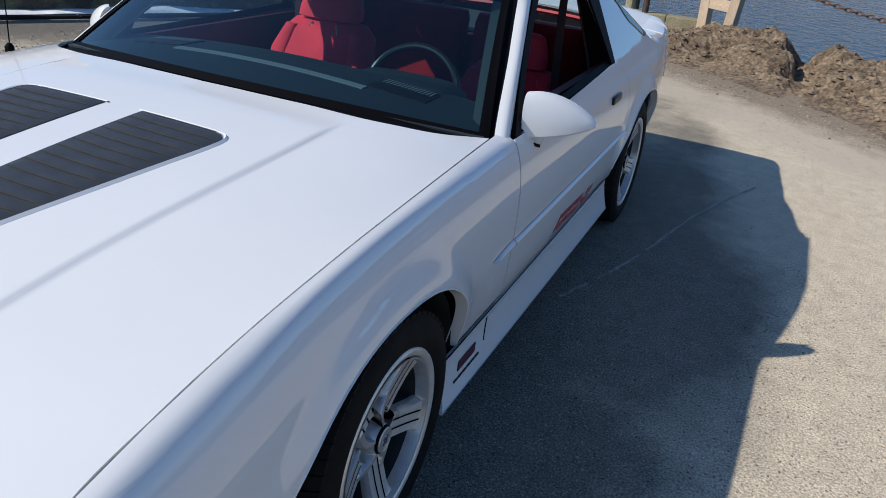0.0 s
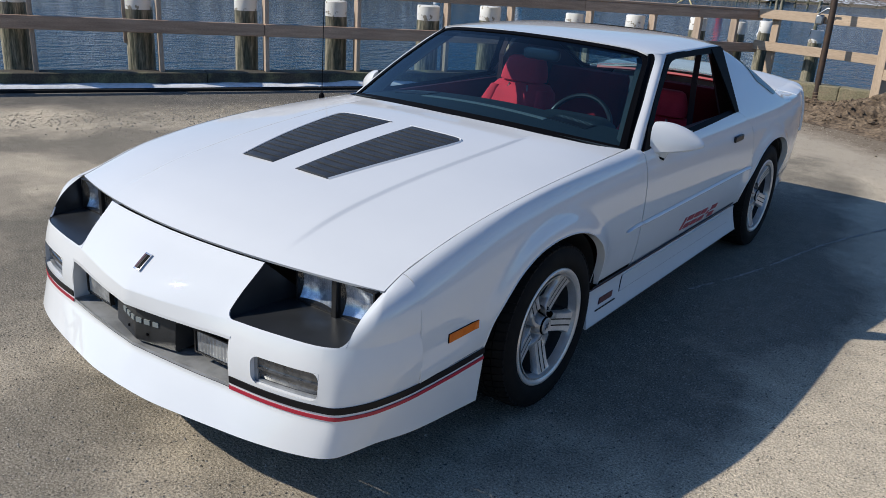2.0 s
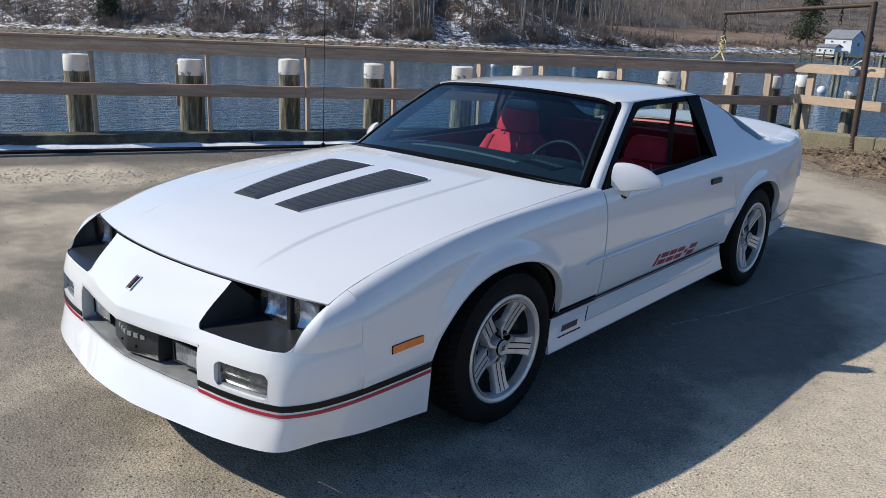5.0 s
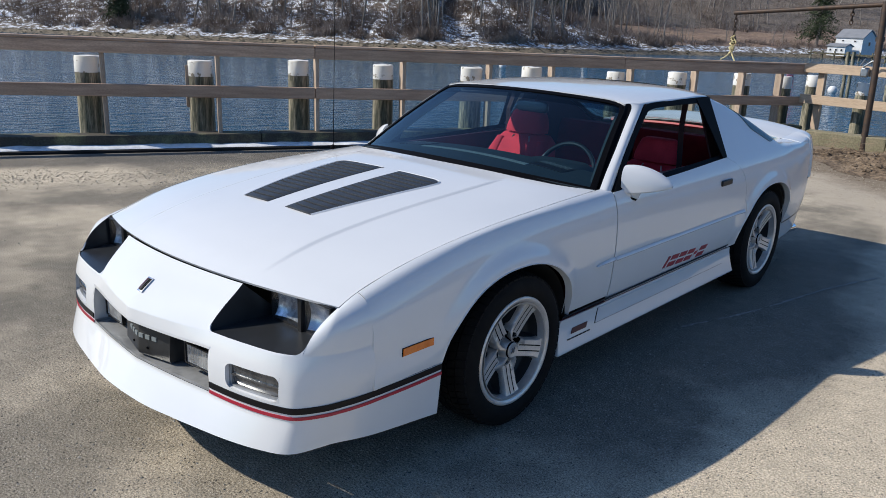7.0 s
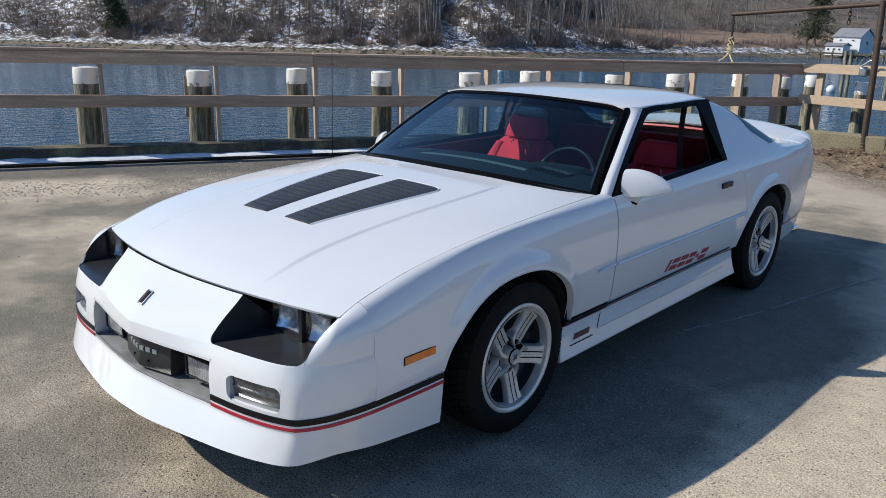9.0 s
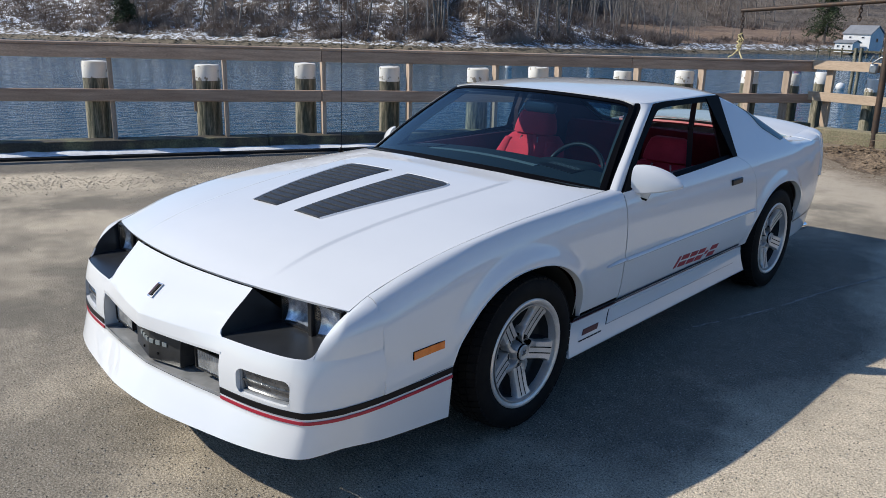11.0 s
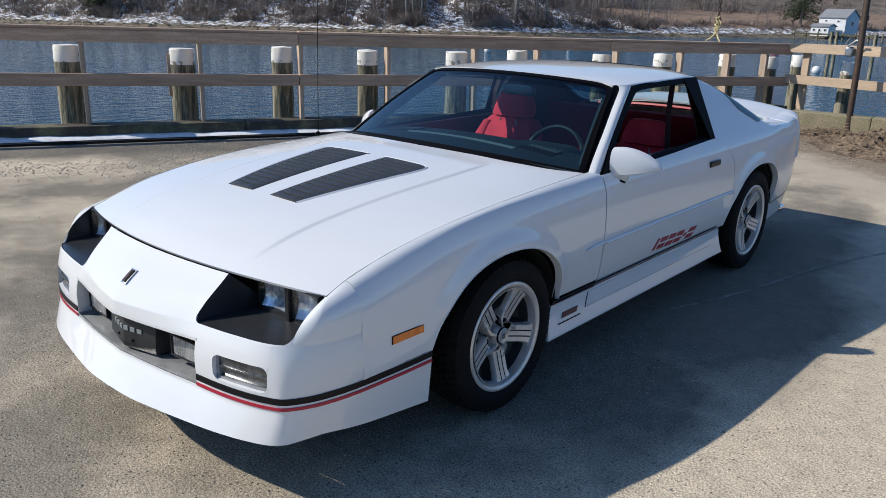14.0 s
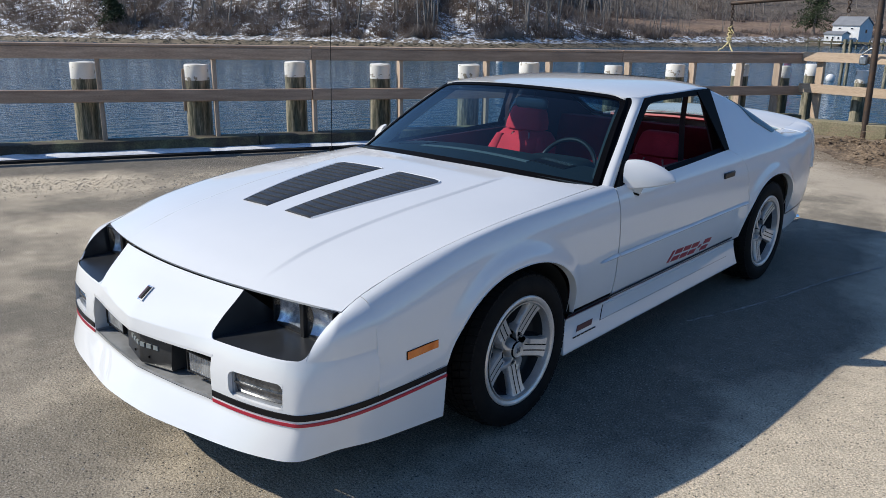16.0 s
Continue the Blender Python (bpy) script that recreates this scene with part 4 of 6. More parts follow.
    part("mirror_glass", sheet(lambda a, b: (0.845 + 0.10 * a, 0.927 + 0.045 * a, 0.905 + 0.07 * b), (0, 1), (0, 1), None, sd), CHROME, mirror, solid=0.003)

# hatch glass, rear deck, spoiler, tail
def hatch_pt(u, y, off=0.0):
    gx, gz = GLASS_EDGE(y)
    return gx * u, y, gz + (0.052 - 0.010 * step(2.6, 2.15, y)) * (1 - abs(u) ** 2.6) + off


hatch = part("hatch_glass", sheet(hatch_pt, lin(-0.97, 0.97, 20), lin(2.19, 3.285, 26)), SIDE_GLASS, car, "tinted hatch window")
bm = sheet(lambda u, y: hatch_pt(u, y, 0.004), lin(-1, 1, 20), (2.135, 2.19, 2.25))
for a, b in ((-1.0, -0.968), (0.968, 1.0)):
    sheet(lambda u, y: hatch_pt(u, y, 0.004), (a, b), lin(2.21, 3.06, 20), None, 1, bm)
part("hatch_trim", bm, SEAL, hatch, solid=0.006)
part("rear_deck", sheet(lambda u, y: hatch_pt(u, y), lin(-1, 1, 20), lin(3.28, 3.33, 3)), PAINT, car, solid=0.004)
SPOIL = ((3.300, -0.004), (3.32, 0.003), (3.42, 0.013), (3.52, 0.023), (3.62, 0.033), (3.70, 0.040), (3.746, 0.039), (3.766, 0.028), (3.774, -0.01), (3.772, -0.14))
def spoil_pt(u, w):
    y, dz = SPOIL[w]
    gx, gz = GLASS_EDGE(min(y, 3.73))
    return gx * u * 0.996, y - 0.012 * u**4 * (w > 5), gz + 0.052 * (1 - abs(u) ** 2.6) + dz


part("rear_spoiler", sheet(spoil_pt, lin(-1, 1, 30), range(10)), PAINT, car, "white ducktail rear spoiler", smooth=60, solid=0.003)
def spoiler_end(y, w):
    """The spoiler's wrapped end, proud of the quarter panel; w runs from the top edge down the side."""
    yy = min(y, 3.73)
    gx, gz = GLASS_EDGE(yy)
    duck = 0.040 * min(1.0, max(0.0, (y - 3.29) / 0.41))
    out = 0.008 if y > 3.565 else -0.004
    curl = step(3.735, 3.775, y)
    x1 = XS(gz - 0.014) - REAR_IN(yy)
    if w < 0.4:
        k = w / 0.4
        x, z = gx * 0.985 + (x1 - gx * 0.985) * k, gz - 0.012 * k**3
        x, z = x + out * k, z + duck * (1 - 0.6 * k * k)
    else:
        k = (w - 0.4) / 0.6
        z = gz - 0.012 - 0.275 * k
        x = side_x(yy, z) + out
        z += 0.4 * duck * (1 - step(0.0, 0.2, k))
    return x - 0.045 * curl**2, y + 0.035 * max(0.0, (w - 0.4)) * (1 - step(3.60, 3.73, y)), z - 0.008 * curl**2 * (w < 0.5)


both("spoiler_end", spoiler_end, (3.32, 3.38, 3.44, 3.50, 3.562, 3.568, 3.60, 3.66, 3.70, 3.735, 3.75, 3.762, 3.77, 3.774), lin(0, 1, 40), PAINT, solid=0.002)
for sd in (1, -1):
    def edge_glass(y, w):
        pts = quarter_section(y)
        x1 = XS(pts[0][1] - 0.045) - REAR_IN(y) - pts[0][0]
        go = w * (x1 + 0.055) * step(2.34, 2.54, y) * (1 - step(2.70, 2.96, y)) + 0.002
        for p, q in zip(pts, pts[1:]):
            L = math.hypot(p[0] - q[0], p[1] - q[1])
            if go <= L:
                break
            go -= L
        return p[0] + (q[0] - p[0]) * go / L + 0.003, y, p[1] + (q[1] - p[1]) * go / L + 0.003
    part("hatch_glass_edge", sheet(edge_glass, lin(2.34, 2.98, 36), lin(0, 1, 16), None, sd), EDGE_GLASS, hatch, "wrapped side edge of the hatch glass", solid=0.002)
TAIL = curve((0.0, 3.78), (0.4, 3.775), (0.6, 3.755), (0.72, 3.72), (0.76, 3.66))
part("tail_panel", sheet(lambda x, z: (x, TAIL(abs(x)) - 0.02 - 0.03 * step(0.5, 0.3, z), z), lin(-0.755, 0.755, 20), lin(0.30, 0.84, 8)), PAINT, car, "white tail panel", solid=0.004)
def valance(y, w):
    z = 0.235 + 0.135 * w
    return side_x(y, 0.372) - 0.004 - 0.02 * (1 - w), y, z
both("rear_valance", valance, lin(3.05, 3.73, 10), lin(0, 1, 3), PAINT)
both("valance_line", lambda y, w: (side_x(y, 0.372) + 0.002, y, 0.366 + 0.008 * w), lin(3.05, 3.72, 10), (0, 1), STRIPE_BLACK, solid=0.001)
bm = bmesh.new()
tube(bm, [(0.66, 3.45, 0.20), (0.68, 3.81, 0.178)], 0.034, 14)
part("exhaust_tip", bm, CHROME, car, "chrome exhaust tip")

# underside and panels that close the engine bay; some added to block sun leaks
for lo, hi in (((-0.78, -0.40, 0.24), (0.78, -0.38, 0.62)), ((-0.62, -0.98, 0.24), (0.62, -0.46, 0.27)), ((-0.44, -1.125, 0.235), (0.44, -0.97, 0.245)), ((-0.80, 0.42, 0.22), (0.80, 2.14, 0.25)), ((-0.46, -0.5, 0.24), (0.46, 0.5, 0.60)), ((-0.46, 2.1, 0.26), (0.46, 3.05, 0.62)), ((-0.72, 3.02, 0.28), (0.72, 3.70, 0.34)), ((-0.74, -0.79, 0.60), (0.74, -0.46, 0.62)), ((-0.5, -0.46, 0.60), (0.5, 0.62, 0.62))):
    bm = bmesh.new()
    box(bm, lo, hi)
    part("underbody_panel", bm, WELL, car, smooth=0)
part("engine_bay_wall", sheet(lambda x, z: (x, -0.79 - 0.03 * (1 - (x / 0.76) ** 2), z), lin(-0.76, 0.76, 8), (0.27, 0.68)), WELL, car, smooth=0)

# radio aerial on the passenger's fender
bm = bmesh.new()
tube(bm, [(-0.822, 0.45, 0.885), (-0.822, 0.45, 0.915), (-0.822, 0.452, 0.925)], [0.016, 0.014, 0.006], 10)
tube(bm, [(-0.822, 0.452, 0.92), (-0.826, 0.47, 1.72)], [0.0022, 0.0014], 6)
part("aerial", bm, SEAL, car, "thin black radio aerial")

# ---- wheels ----
def make_wheel():
    """A five-spoke alloy wheel with its tyre, axis along x, face towards +x."""
    w = part("wheel", bmesh.new(), ALLOY, car, "five-spoke alloy wheel on a black tyre")
    bm = bmesh.new()
    prof = [(0.212, 0.088), (0.232, 0.103), (0.241, 0.112), (0.256, 0.118), (0.275, 0.119), (0.298, 0.113), (0.314, 0.102), (0.322, 0.088), (0.3225, 0.0)]
    prof = prof + [(r, -x) for r, x in prof[-2::-1]]
    lathe(bm, prof, 64)
    tyre = part("tyre", bm, RUBBER, w, "black treaded tyre", smooth=50)
    bm = bmesh.new()
    n = 60
    for k in range(n):
        for j, (x0, x1, sk) in enumerate(((-0.104, -0.064, 0.5), (-0.058, -0.022, 0.9), (-0.015, 0.015, 0.0), (0.022, 0.058, -0.9), (0.064, 0.104, -0.5))):
            a0 = 2 * math.pi * (k + 0.5 * (j % 2)) / n
            a1 = a0 + 2 * math.pi / n * 0.80
            vs = []
            for x, tw in ((x0, 0), (x1, 1)):
                for a in (a0, a1):
                    aa = a + sk * tw * 2 * math.pi / n * 0.5
                    for r in (0.318 if abs(x) < 0.09 else 0.306, TYRE_R - (0.0 if abs(x) < 0.09 else 0.010)):
                        vs.append(bm.verts.new((x, r * math.cos(aa), r * math.sin(aa))))
            for q in ((0, 1, 3, 2), (4, 6, 7, 5), (0, 4, 5, 1), (2, 3, 7, 6), (1, 5, 7, 3)):
                bm.faces.new([vs[i] for i in q])
    tagged(part("tread", bm, RUBBER, tyre, smooth=0), kind="stuff")
    bm = bmesh.new()
    lathe(bm, [(0.230, 0.098), (0.234, 0.106), (0.231, 0.111), (0.225, 0.112), (0.217, 0.108), (0.208, 0.101), (0.204, 0.094), (0.202, 0.080)], 72)
    part("rim_lip", bm, ALLOY, w, "machined silver rim lip", smooth=50)
    bm = bmesh.new()
    lathe(bm, [(0.219, 0.084), (0.206, 0.04), (0.176, -0.02), (0.172, -0.10), (0.06, -0.10), (0.0, -0.10)], 48)
    part("rim_barrel", bm, ALLOY_DARK, w, smooth=50)
    bm = bmesh.new()
    lathe(bm, [(0.135, -0.02), (0.135, -0.035), (0.07, -0.035), (0.07, -0.005), (0.0, -0.005)], 32)
    part("brake_disc", bm, ALLOY_DARK, w)
    # five cast sectors: a flat machined plank each, a swept arm to the raised hub and a dark notch beside it
    face = curve((0.03, 0.060), (0.075, 0.066), (0.11, 0.072), (0.16, 0.083), (0.206, 0.096))
    arm_h = curve((0.02, -0.016), (0.045, -0.031), (0.075, -0.034), (0.10, -0.026), (0.125, -0.020))
    arm_top = curve((0.02, 0.086), (0.04, 0.084), (0.06, 0.080), (0.09, 0.076), (0.125, 0.0745))
    FLOOR = 0.012

    def cast(rad, u):
        """Height and kind of the casting: 0 machined, 1 satin, 2 dark."""
        half = 0.035 + 0.007 * step(0.17, 0.206, rad)
        edge = min(math.asin(min(half / rad, 0.9)), radians(30))
        room = (radians(36) - edge) * rad
        brow = 0.008 + 0.010 * step(0.12, 0.07, rad)
        d1, d2, o = min(brow, 0.3 * room), min(brow + 0.014, 0.6 * room), max(0.0, abs(u) - 0.5) / 0.5
        gap = d1 * o / 0.2 if o < 0.2 else d1 + (d2 - d1) * (o - 0.2) / 0.25 if o < 0.45 else d2 + (room - d2) * (o - 0.45) / 0.55
        phi = edge * u / 0.5 if o <= 0 else math.copysign(edge + gap / rad, u)
        h, q = rad * math.sin(phi), rad * math.cos(phi)
        out = max(0.0, (abs(phi) - edge) * rad)
        x = FLOOR + 0.020 * step(0.16, 0.205, rad) + 0.076 * step(0.190, 0.204, rad)
        disc = 0.050 - 0.038 * step(0.062, 0.092, rad)
        x = max(x, disc)
        kind = 2 if 0.076 < rad < 0.197 else 1
        plank = face(rad) - (face(rad) - FLOOR) * step(0.0, 0.020, out)
        if rad > 0.0665 and plank > x:
            x, kind = plank, 0 if out < 0.0005 else 1 if out < brow else 2
        pit = math.hypot((h - 0.008) / 0.022, (q - 0.060) / 0.012)
        if pit < 1.1:
            x, kind = min(x, 0.054 - 0.038 * (1 - step(0.7, 1.1, pit))), 2
        off = abs(h - arm_h(q)) if 0.02 < q < 0.125 else 1.0
        top = arm_top(q)
        arm = top - (top - FLOOR) * step(0.007, 0.024, off) - (0.03 * step(0.105, 0.125, q))
        if arm > x:
            x, kind = arm, 1 if off < 0.0165 else kind
        boss = 0.086 - 0.078 * step(0.033, 0.060, rad)
        if boss > x:
            x, kind = boss, 1
        return x, h, q, kind

    RADS = lin(0.031, 0.057, 14) + [0.0583, 0.0625, 0.0660, 0.0670] + lin(0.069, 0.130, 44) + lin(0.135, 0.185, 8) + lin(0.189, 0.209, 7)
    OUT = [0.501, 0.55, 0.60, 0.625, 0.65, 0.675, 0.70, 0.725] + lin(0.74, 1, 22)
    US = [-u for u in OUT[::-1]] + lin(-0.5, 0.5, 20) + OUT
    for k in range(5):
        rot = Matrix.Rotation(2 * math.pi * k / 5, 4, "X")
        def sector(r, u):
            x, h, q, _ = cast(r, u)
            p = rot @ Vector((x, h, q))
            return p.x, p.y, p.z
        bm = sheet(sector, RADS, US)
        bm.faces.ensure_lookup_table()
        n = 0
        for i in range(len(RADS) - 1):
            for j in range(len(US) - 1):
                bm.faces[n].material_index = cast((RADS[i] + RADS[i + 1]) / 2, (US[j] + US[j + 1]) / 2)[3]
                n += 1
        sp = part("spoke", bm, [ALLOY, ALLOY_SATIN, ALLOY_DARK], w, smooth=38)
        for h0 in (-0.0125, 0.0125):
            def groove(r, u):
                p = rot @ Vector((face(r) + 0.0012, h0 + 0.0026 * u, r))
                return p.x, p.y, p.z
            part("groove", sheet(groove, lin(0.076, 0.198, 8), (-1, 1)), SEAL, sp, smooth=0)
    bm = bmesh.new()
    lathe(bm, [(0.036, 0.080), (0.036, 0.089), (0.034, 0.091), (0.032, 0.089)], 30)
    part("wheel_hub", bm, SEAL, w, smooth=50)
    bm = bmesh.new()
    lathe(bm, [(0.033, 0.082), (0.033, 0.092), (0.030, 0.094), (0.026, 0.092), (0.0, 0.093)], 30)
    cap = part("centre_cap", bm, ALLOY_SATIN, w, "silver centre cap")
    bm = bmesh.new()
    box(bm, (0.0925, -0.015, -0.005), (0.0942, 0.015, 0.005))
    box(bm, (0.0925, -0.005, -0.012), (0.0940, 0.005, 0.012))
    part("cap_mark", bm, BADGE, cap, smooth=0)
    return w


wheel = make_wheel()
WX = 0.757
wheel.matrix_basis = pose(WX, HUB_F, HUB_Z, 40)
for x, y, turn, spin in ((WX + 0.005, HUB_R, 0, 32), (-WX, HUB_F, 180, 20), (-WX - 0.005, HUB_R, 180, 50)):
    copy_thing(wheel, pose(x, y, HUB_Z, 0, 0, turn) @ pose(0, 0, 0, spin))

# ---- interior, all part of the car ----
def soft(name, rows, material, parent, label="", n=20, sub=True):
    """A padded body lofted through (x, y, z, half width, half depth, lean) rows, upwards."""
    bm = bmesh.new()
    rings = []
    for x, y, z, hw, hd, fwd in rows:
        ring = []
        for k in range(n):
            a = 2 * math.pi * k / n
            c, s = math.cos(a), math.sin(a)
            ring.append(bm.verts.new((x + hw * math.copysign(abs(c) ** 0.55, c), y + hd * math.copysign(abs(s) ** 0.6, s), z + fwd * s)))
        rings.append(ring)
    for a, b in zip(rings, rings[1:]):
        for k in range(n):
            bm.faces.new((a[k], a[(k + 1) % n], b[(k + 1) % n], b[k]))
    bm.faces.new(rings[0][::-1])
    bm.faces.new(rings[-1])
    return part(name, bm, material, parent, label, smooth=60)


def seat(x, dy=0.0, dz=0.0, back=0.0):
    base = soft("front_seat", [(x, 1.33 + dy, 0.42 + dz, 0.23, 0.26, 0), (x, 1.33 + dy, 0.50 + dz, 0.25, 0.28, 0.02), (x, 1.34 + dy, 0.56 + dz, 0.24, 0.27, 0.03), (x, 1.36 + dy, 0.575 + dz, 0.19, 0.22, 0.03)], RED_CLOTH, car, "red cloth bucket seat")
    dz += back
    soft("backrest", [(x, 1.56 + dy, 0.54 + dz, 0.20, 0.07, 0), (x, 1.60 + dy, 0.66 + dz, 0.235, 0.085, 0), (x, 1.64 + dy, 0.80 + dz, 0.235, 0.085, 0), (x, 1.675 + dy, 0.90 + dz, 0.215, 0.075, 0), (x, 1.69 + dy, 0.945 + dz, 0.17, 0.055, 0)], RED_CLOTH, base)
    soft("headrest", [(x, 1.682 + dy, 0.952 + dz, 0.125, 0.045, 0), (x, 1.680 + dy, 0.960 + dz, 0.148, 0.060, 0), (x, 1.69 + dy, 1.0 + dz, 0.146, 0.060, 0), (x, 1.70 + dy, 1.05 + dz, 0.132, 0.054, 0), (x, 1.705 + dy, 1.085 + dz, 0.118, 0.044, 0), (x, 1.706 + dy, 1.098 + dz, 0.095, 0.03, 0)], RED_CLOTH, base)
    for s in (1, -1):
        soft("bolster", [(x + s * 0.185, 1.545 + dy, 0.56 + dz, 0.045, 0.05, 0), (x + s * 0.20, 1.575 + dy, 0.68 + dz, 0.05, 0.06, 0), (x + s * 0.192, 1.615 + dy, 0.82 + dz, 0.045, 0.055, 0), (x + s * 0.16, 1.645 + dy, 0.92 + dz, 0.03, 0.04, 0)], RED_CLOTH, base)
        bm = bmesh.new()
        tube(bm, [(x + s * 0.075, 1.525 + 0.012 + dy, 0.62 + dz), (x + s * 0.09, 1.555 + dy, 0.74 + dz), (x + s * 0.085, 1.60 + dy, 0.88 + dz), (x + s * 0.06, 1.628 + dy, 0.94 + dz)], 0.006, 6)
        part("seam_piping", bm, PIPING, base)
    return base


seat(-0.37)
seat(0.37, 0.36, -0.26, 0.14)
rear_bench = soft("rear_bench", [(0, 2.08, 0.45, 0.60, 0.22, 0), (0, 2.08, 0.56, 0.62, 0.24, 0.02), (0, 2.09, 0.60, 0.58, 0.20, 0.02)], RED_SHADED, car, "red rear seat in a darker, shaded colour")
for s in (1, -1):
    soft("backrest", [(s * 0.31, 2.330, 0.58, 0.27, 0.06, 0), (s * 0.31, 2.380, 0.75, 0.29, 0.07, 0), (s * 0.31, 2.415, 0.94, 0.29, 0.06, 0), (s * 0.31, 2.420, 0.978, 0.28, 0.045, 0)], RED_SHADED, rear_bench)

# dashboard
def dash_top(x, w):
    k = 1 - (x / 0.78) ** 2
    y = (0.64 - 0.17 * k) + (0.36 + 0.12 * k) * w
    z = 0.905 + 0.056 * k + 0.006 * k * w + 0.006 * math.sin(math.pi * w) - 0.06 * step(0.85, 1.0, w) ** 2
    return x * (1 - 0.03 * w), y, z


dash = part("dashboard", sheet(dash_top, lin(-0.77, 0.77, 24), lin(0, 1, 20)), DASH, car, "dark grey dashboard", solid=0.01)
part("dash_face", sheet(lambda x, w: (x * 0.97, dash_top(x, 1)[1] - 0.02 * w, dash_top(x, 1)[2] - 0.34 * w), lin(-0.77, 0.77, 12), lin(0, 1, 4)), DASH, dash)
def dash_at(x, w, off):
    p = dash_top(x, w)
    return p[0], p[1], p[2] + off


def dash_y(x, y, off):
    k = 1 - (x / 0.78) ** 2
    return dash_at(x, (y - 0.64 + 0.17 * k) / (0.36 + 0.12 * k), off)


part("defroster_vent", sheet(lambda x, v: dash_y(x, 0.688 + 0.030 * v, 0.004), lin(-0.36, 0.36, 20), lin(0, 1, 3)), PALE_STRIP, dash, "pale defroster strip", solid=0.002)
for x0 in (-0.56, 0.37):
    part("speaker_panel", sheet(lambda u, v: dash_y(x0 - 0.02 + 0.20 * u, 0.735 + 0.125 * v, 0.003), lin(0, 1, 6), lin(0, 1, 6)), BLACK_PLASTIC, dash, solid=0.002)
    for i in range(14):
        part("vent_slot", sheet(lambda u, v: dash_y(x0 + 0.0125 * i + 0.005 * u, 0.80 + 0.05 * v, 0.006), (0, 1), lin(0, 1, 3)), PALE_STRIP, dash, smooth=0)
soft("instrument_hood", [(0.37, 0.95, 0.78, 0.21, 0.12, 0), (0.37, 0.95, 0.92, 0.20, 0.12, 0), (0.37, 0.94, 0.952, 0.16, 0.09, 0)], DASH, dash)

# steering wheel
bm = bmesh.new()
sw = pose(0.315, 1.10, 0.852, -24)
ring = [sw @ Vector((0.178 * math.cos(2 * math.pi * k / 40), 0, 0.178 * math.sin(2 * math.pi * k / 40))) for k in range(41)]
tube(bm, ring, 0.012, 10, False)
steer = part("steering_wheel", bm, mat("wheel_rim_vinyl", (0.012, 0.013, 0.015), 0.35), car, "black steering wheel")
bm = bmesh.new()
for a in (0.15, math.pi - 0.15, -math.pi / 2):
    tube(bm, [sw @ Vector((0.04 * math.cos(a), 0.02, 0.04 * math.sin(a))), sw @ Vector((0.18 * math.cos(a), 0, 0.18 * math.sin(a)))], [0.022, 0.014], 8)
part("spokes", bm, BLACK_PLASTIC, steer)
bm = bmesh.new()
tube(bm, [sw @ Vector((0, -0.01, 0)), sw @ Vector((0, 0.05, 0))], [0.055, 0.06], 16)
part("horn_pad", bm, BLACK_PLASTIC, steer)
bm = bmesh.new()
tube(bm, [(0.33, 1.10, 0.81), (0.34, 0.95, 0.76)], 0.035, 10)
part("steering_column", bm, BLACK_PLASTIC, steer)

# cabin lining
def cabin_side(y, w):
    z = 0.34 + 0.565 * w
    return 0.775 - 0.01 * math.sin(math.pi * w), y, z


both("door_card", cabin_side, lin(0.80, 2.75, 14), lin(0, 1, 6), RED_TRIM, solid=0.012)
both("armrest", lambda y, w: (0.765 - 0.06 * math.sin(math.pi * w), y, 0.64 + 0.07 * w), lin(1.05, 1.75, 8), lin(0, 1, 5), RED_TRIM, solid=0.006)
part("cabin_floor", sheet(lambda x, y: (x, y, 0.33 + 0.16 * (abs(x) < 0.13)), [-0.77, -0.14, -0.12, 0.12, 0.14, 0.77], lin(0.6, 3.5, 6)), CARPET, car)
part("firewall", sheet(lambda x, z: (x, 0.62, z), (-0.77, 0.77), (0.33, 0.86)), CARPET, car)
part("load_floor", sheet(lambda x, y: (x, y, 0.70), (-0.72, 0.72), (2.66, 3.6)), CARPET, car)
part("headlining", sheet(lambda u, v: (roof_pt(u, v)[0] * 0.98, roof_pt(u, v)[1], roof_pt(u, v)[2] - 0.022), lin(-1, 1, 12), lin(0.02, 0.98, 10)), RED_TRIM, car, solid=0.004)
bm = bmesh.new()
box(bm, (-0.55, 2.10, 1.238), (0.55, 2.13, 1.252))
part("hatch_header", bm, DASH, car, bevel=0.008)
part("hatch_sill_trim", sheet(lambda x, w: (x, 3.15 + 0.02 * w, 0.915 + 0.035 * (1 - (x / 0.7) ** 2) - 0.012 * w), lin(-0.62, 0.62, 12), (0, 1)), mat("bright_red_trim", (0.45, 0.02, 0.03), 0.5), car, solid=0.006)
both("rear_lining", lambda y, w: (GLASS_EDGE(y)[0] - 0.02 + (0.76 - GLASS_EDGE(y)[0] + 0.02) * w, y, GLASS_EDGE(y)[1] - 0.03 + (0.72 - GLASS_EDGE(y)[1] + 0.03) * w), lin(2.09, 3.5, 12), lin(0, 1, 4), RED_TRIM, solid=0.004)
for sd in (1, -1):
    bm = bmesh.new()
    for a, b in (((sd * 0.60, 1.855, 1.235), (sd * 0.62, 1.80, 1.078)), ((sd * 0.62, 1.80, 1.078), (sd * 0.64, 1.82, 0.60))):
        a, b = Vector(a), Vector(b)
        slab(bm, [a + Vector((-0.016, 0, 0)), a + Vector((0.016, 0, 0)), b + Vector((0.016, 0, 0)), b + Vector((-0.016, 0, 0))], (0, 0.003, 0))
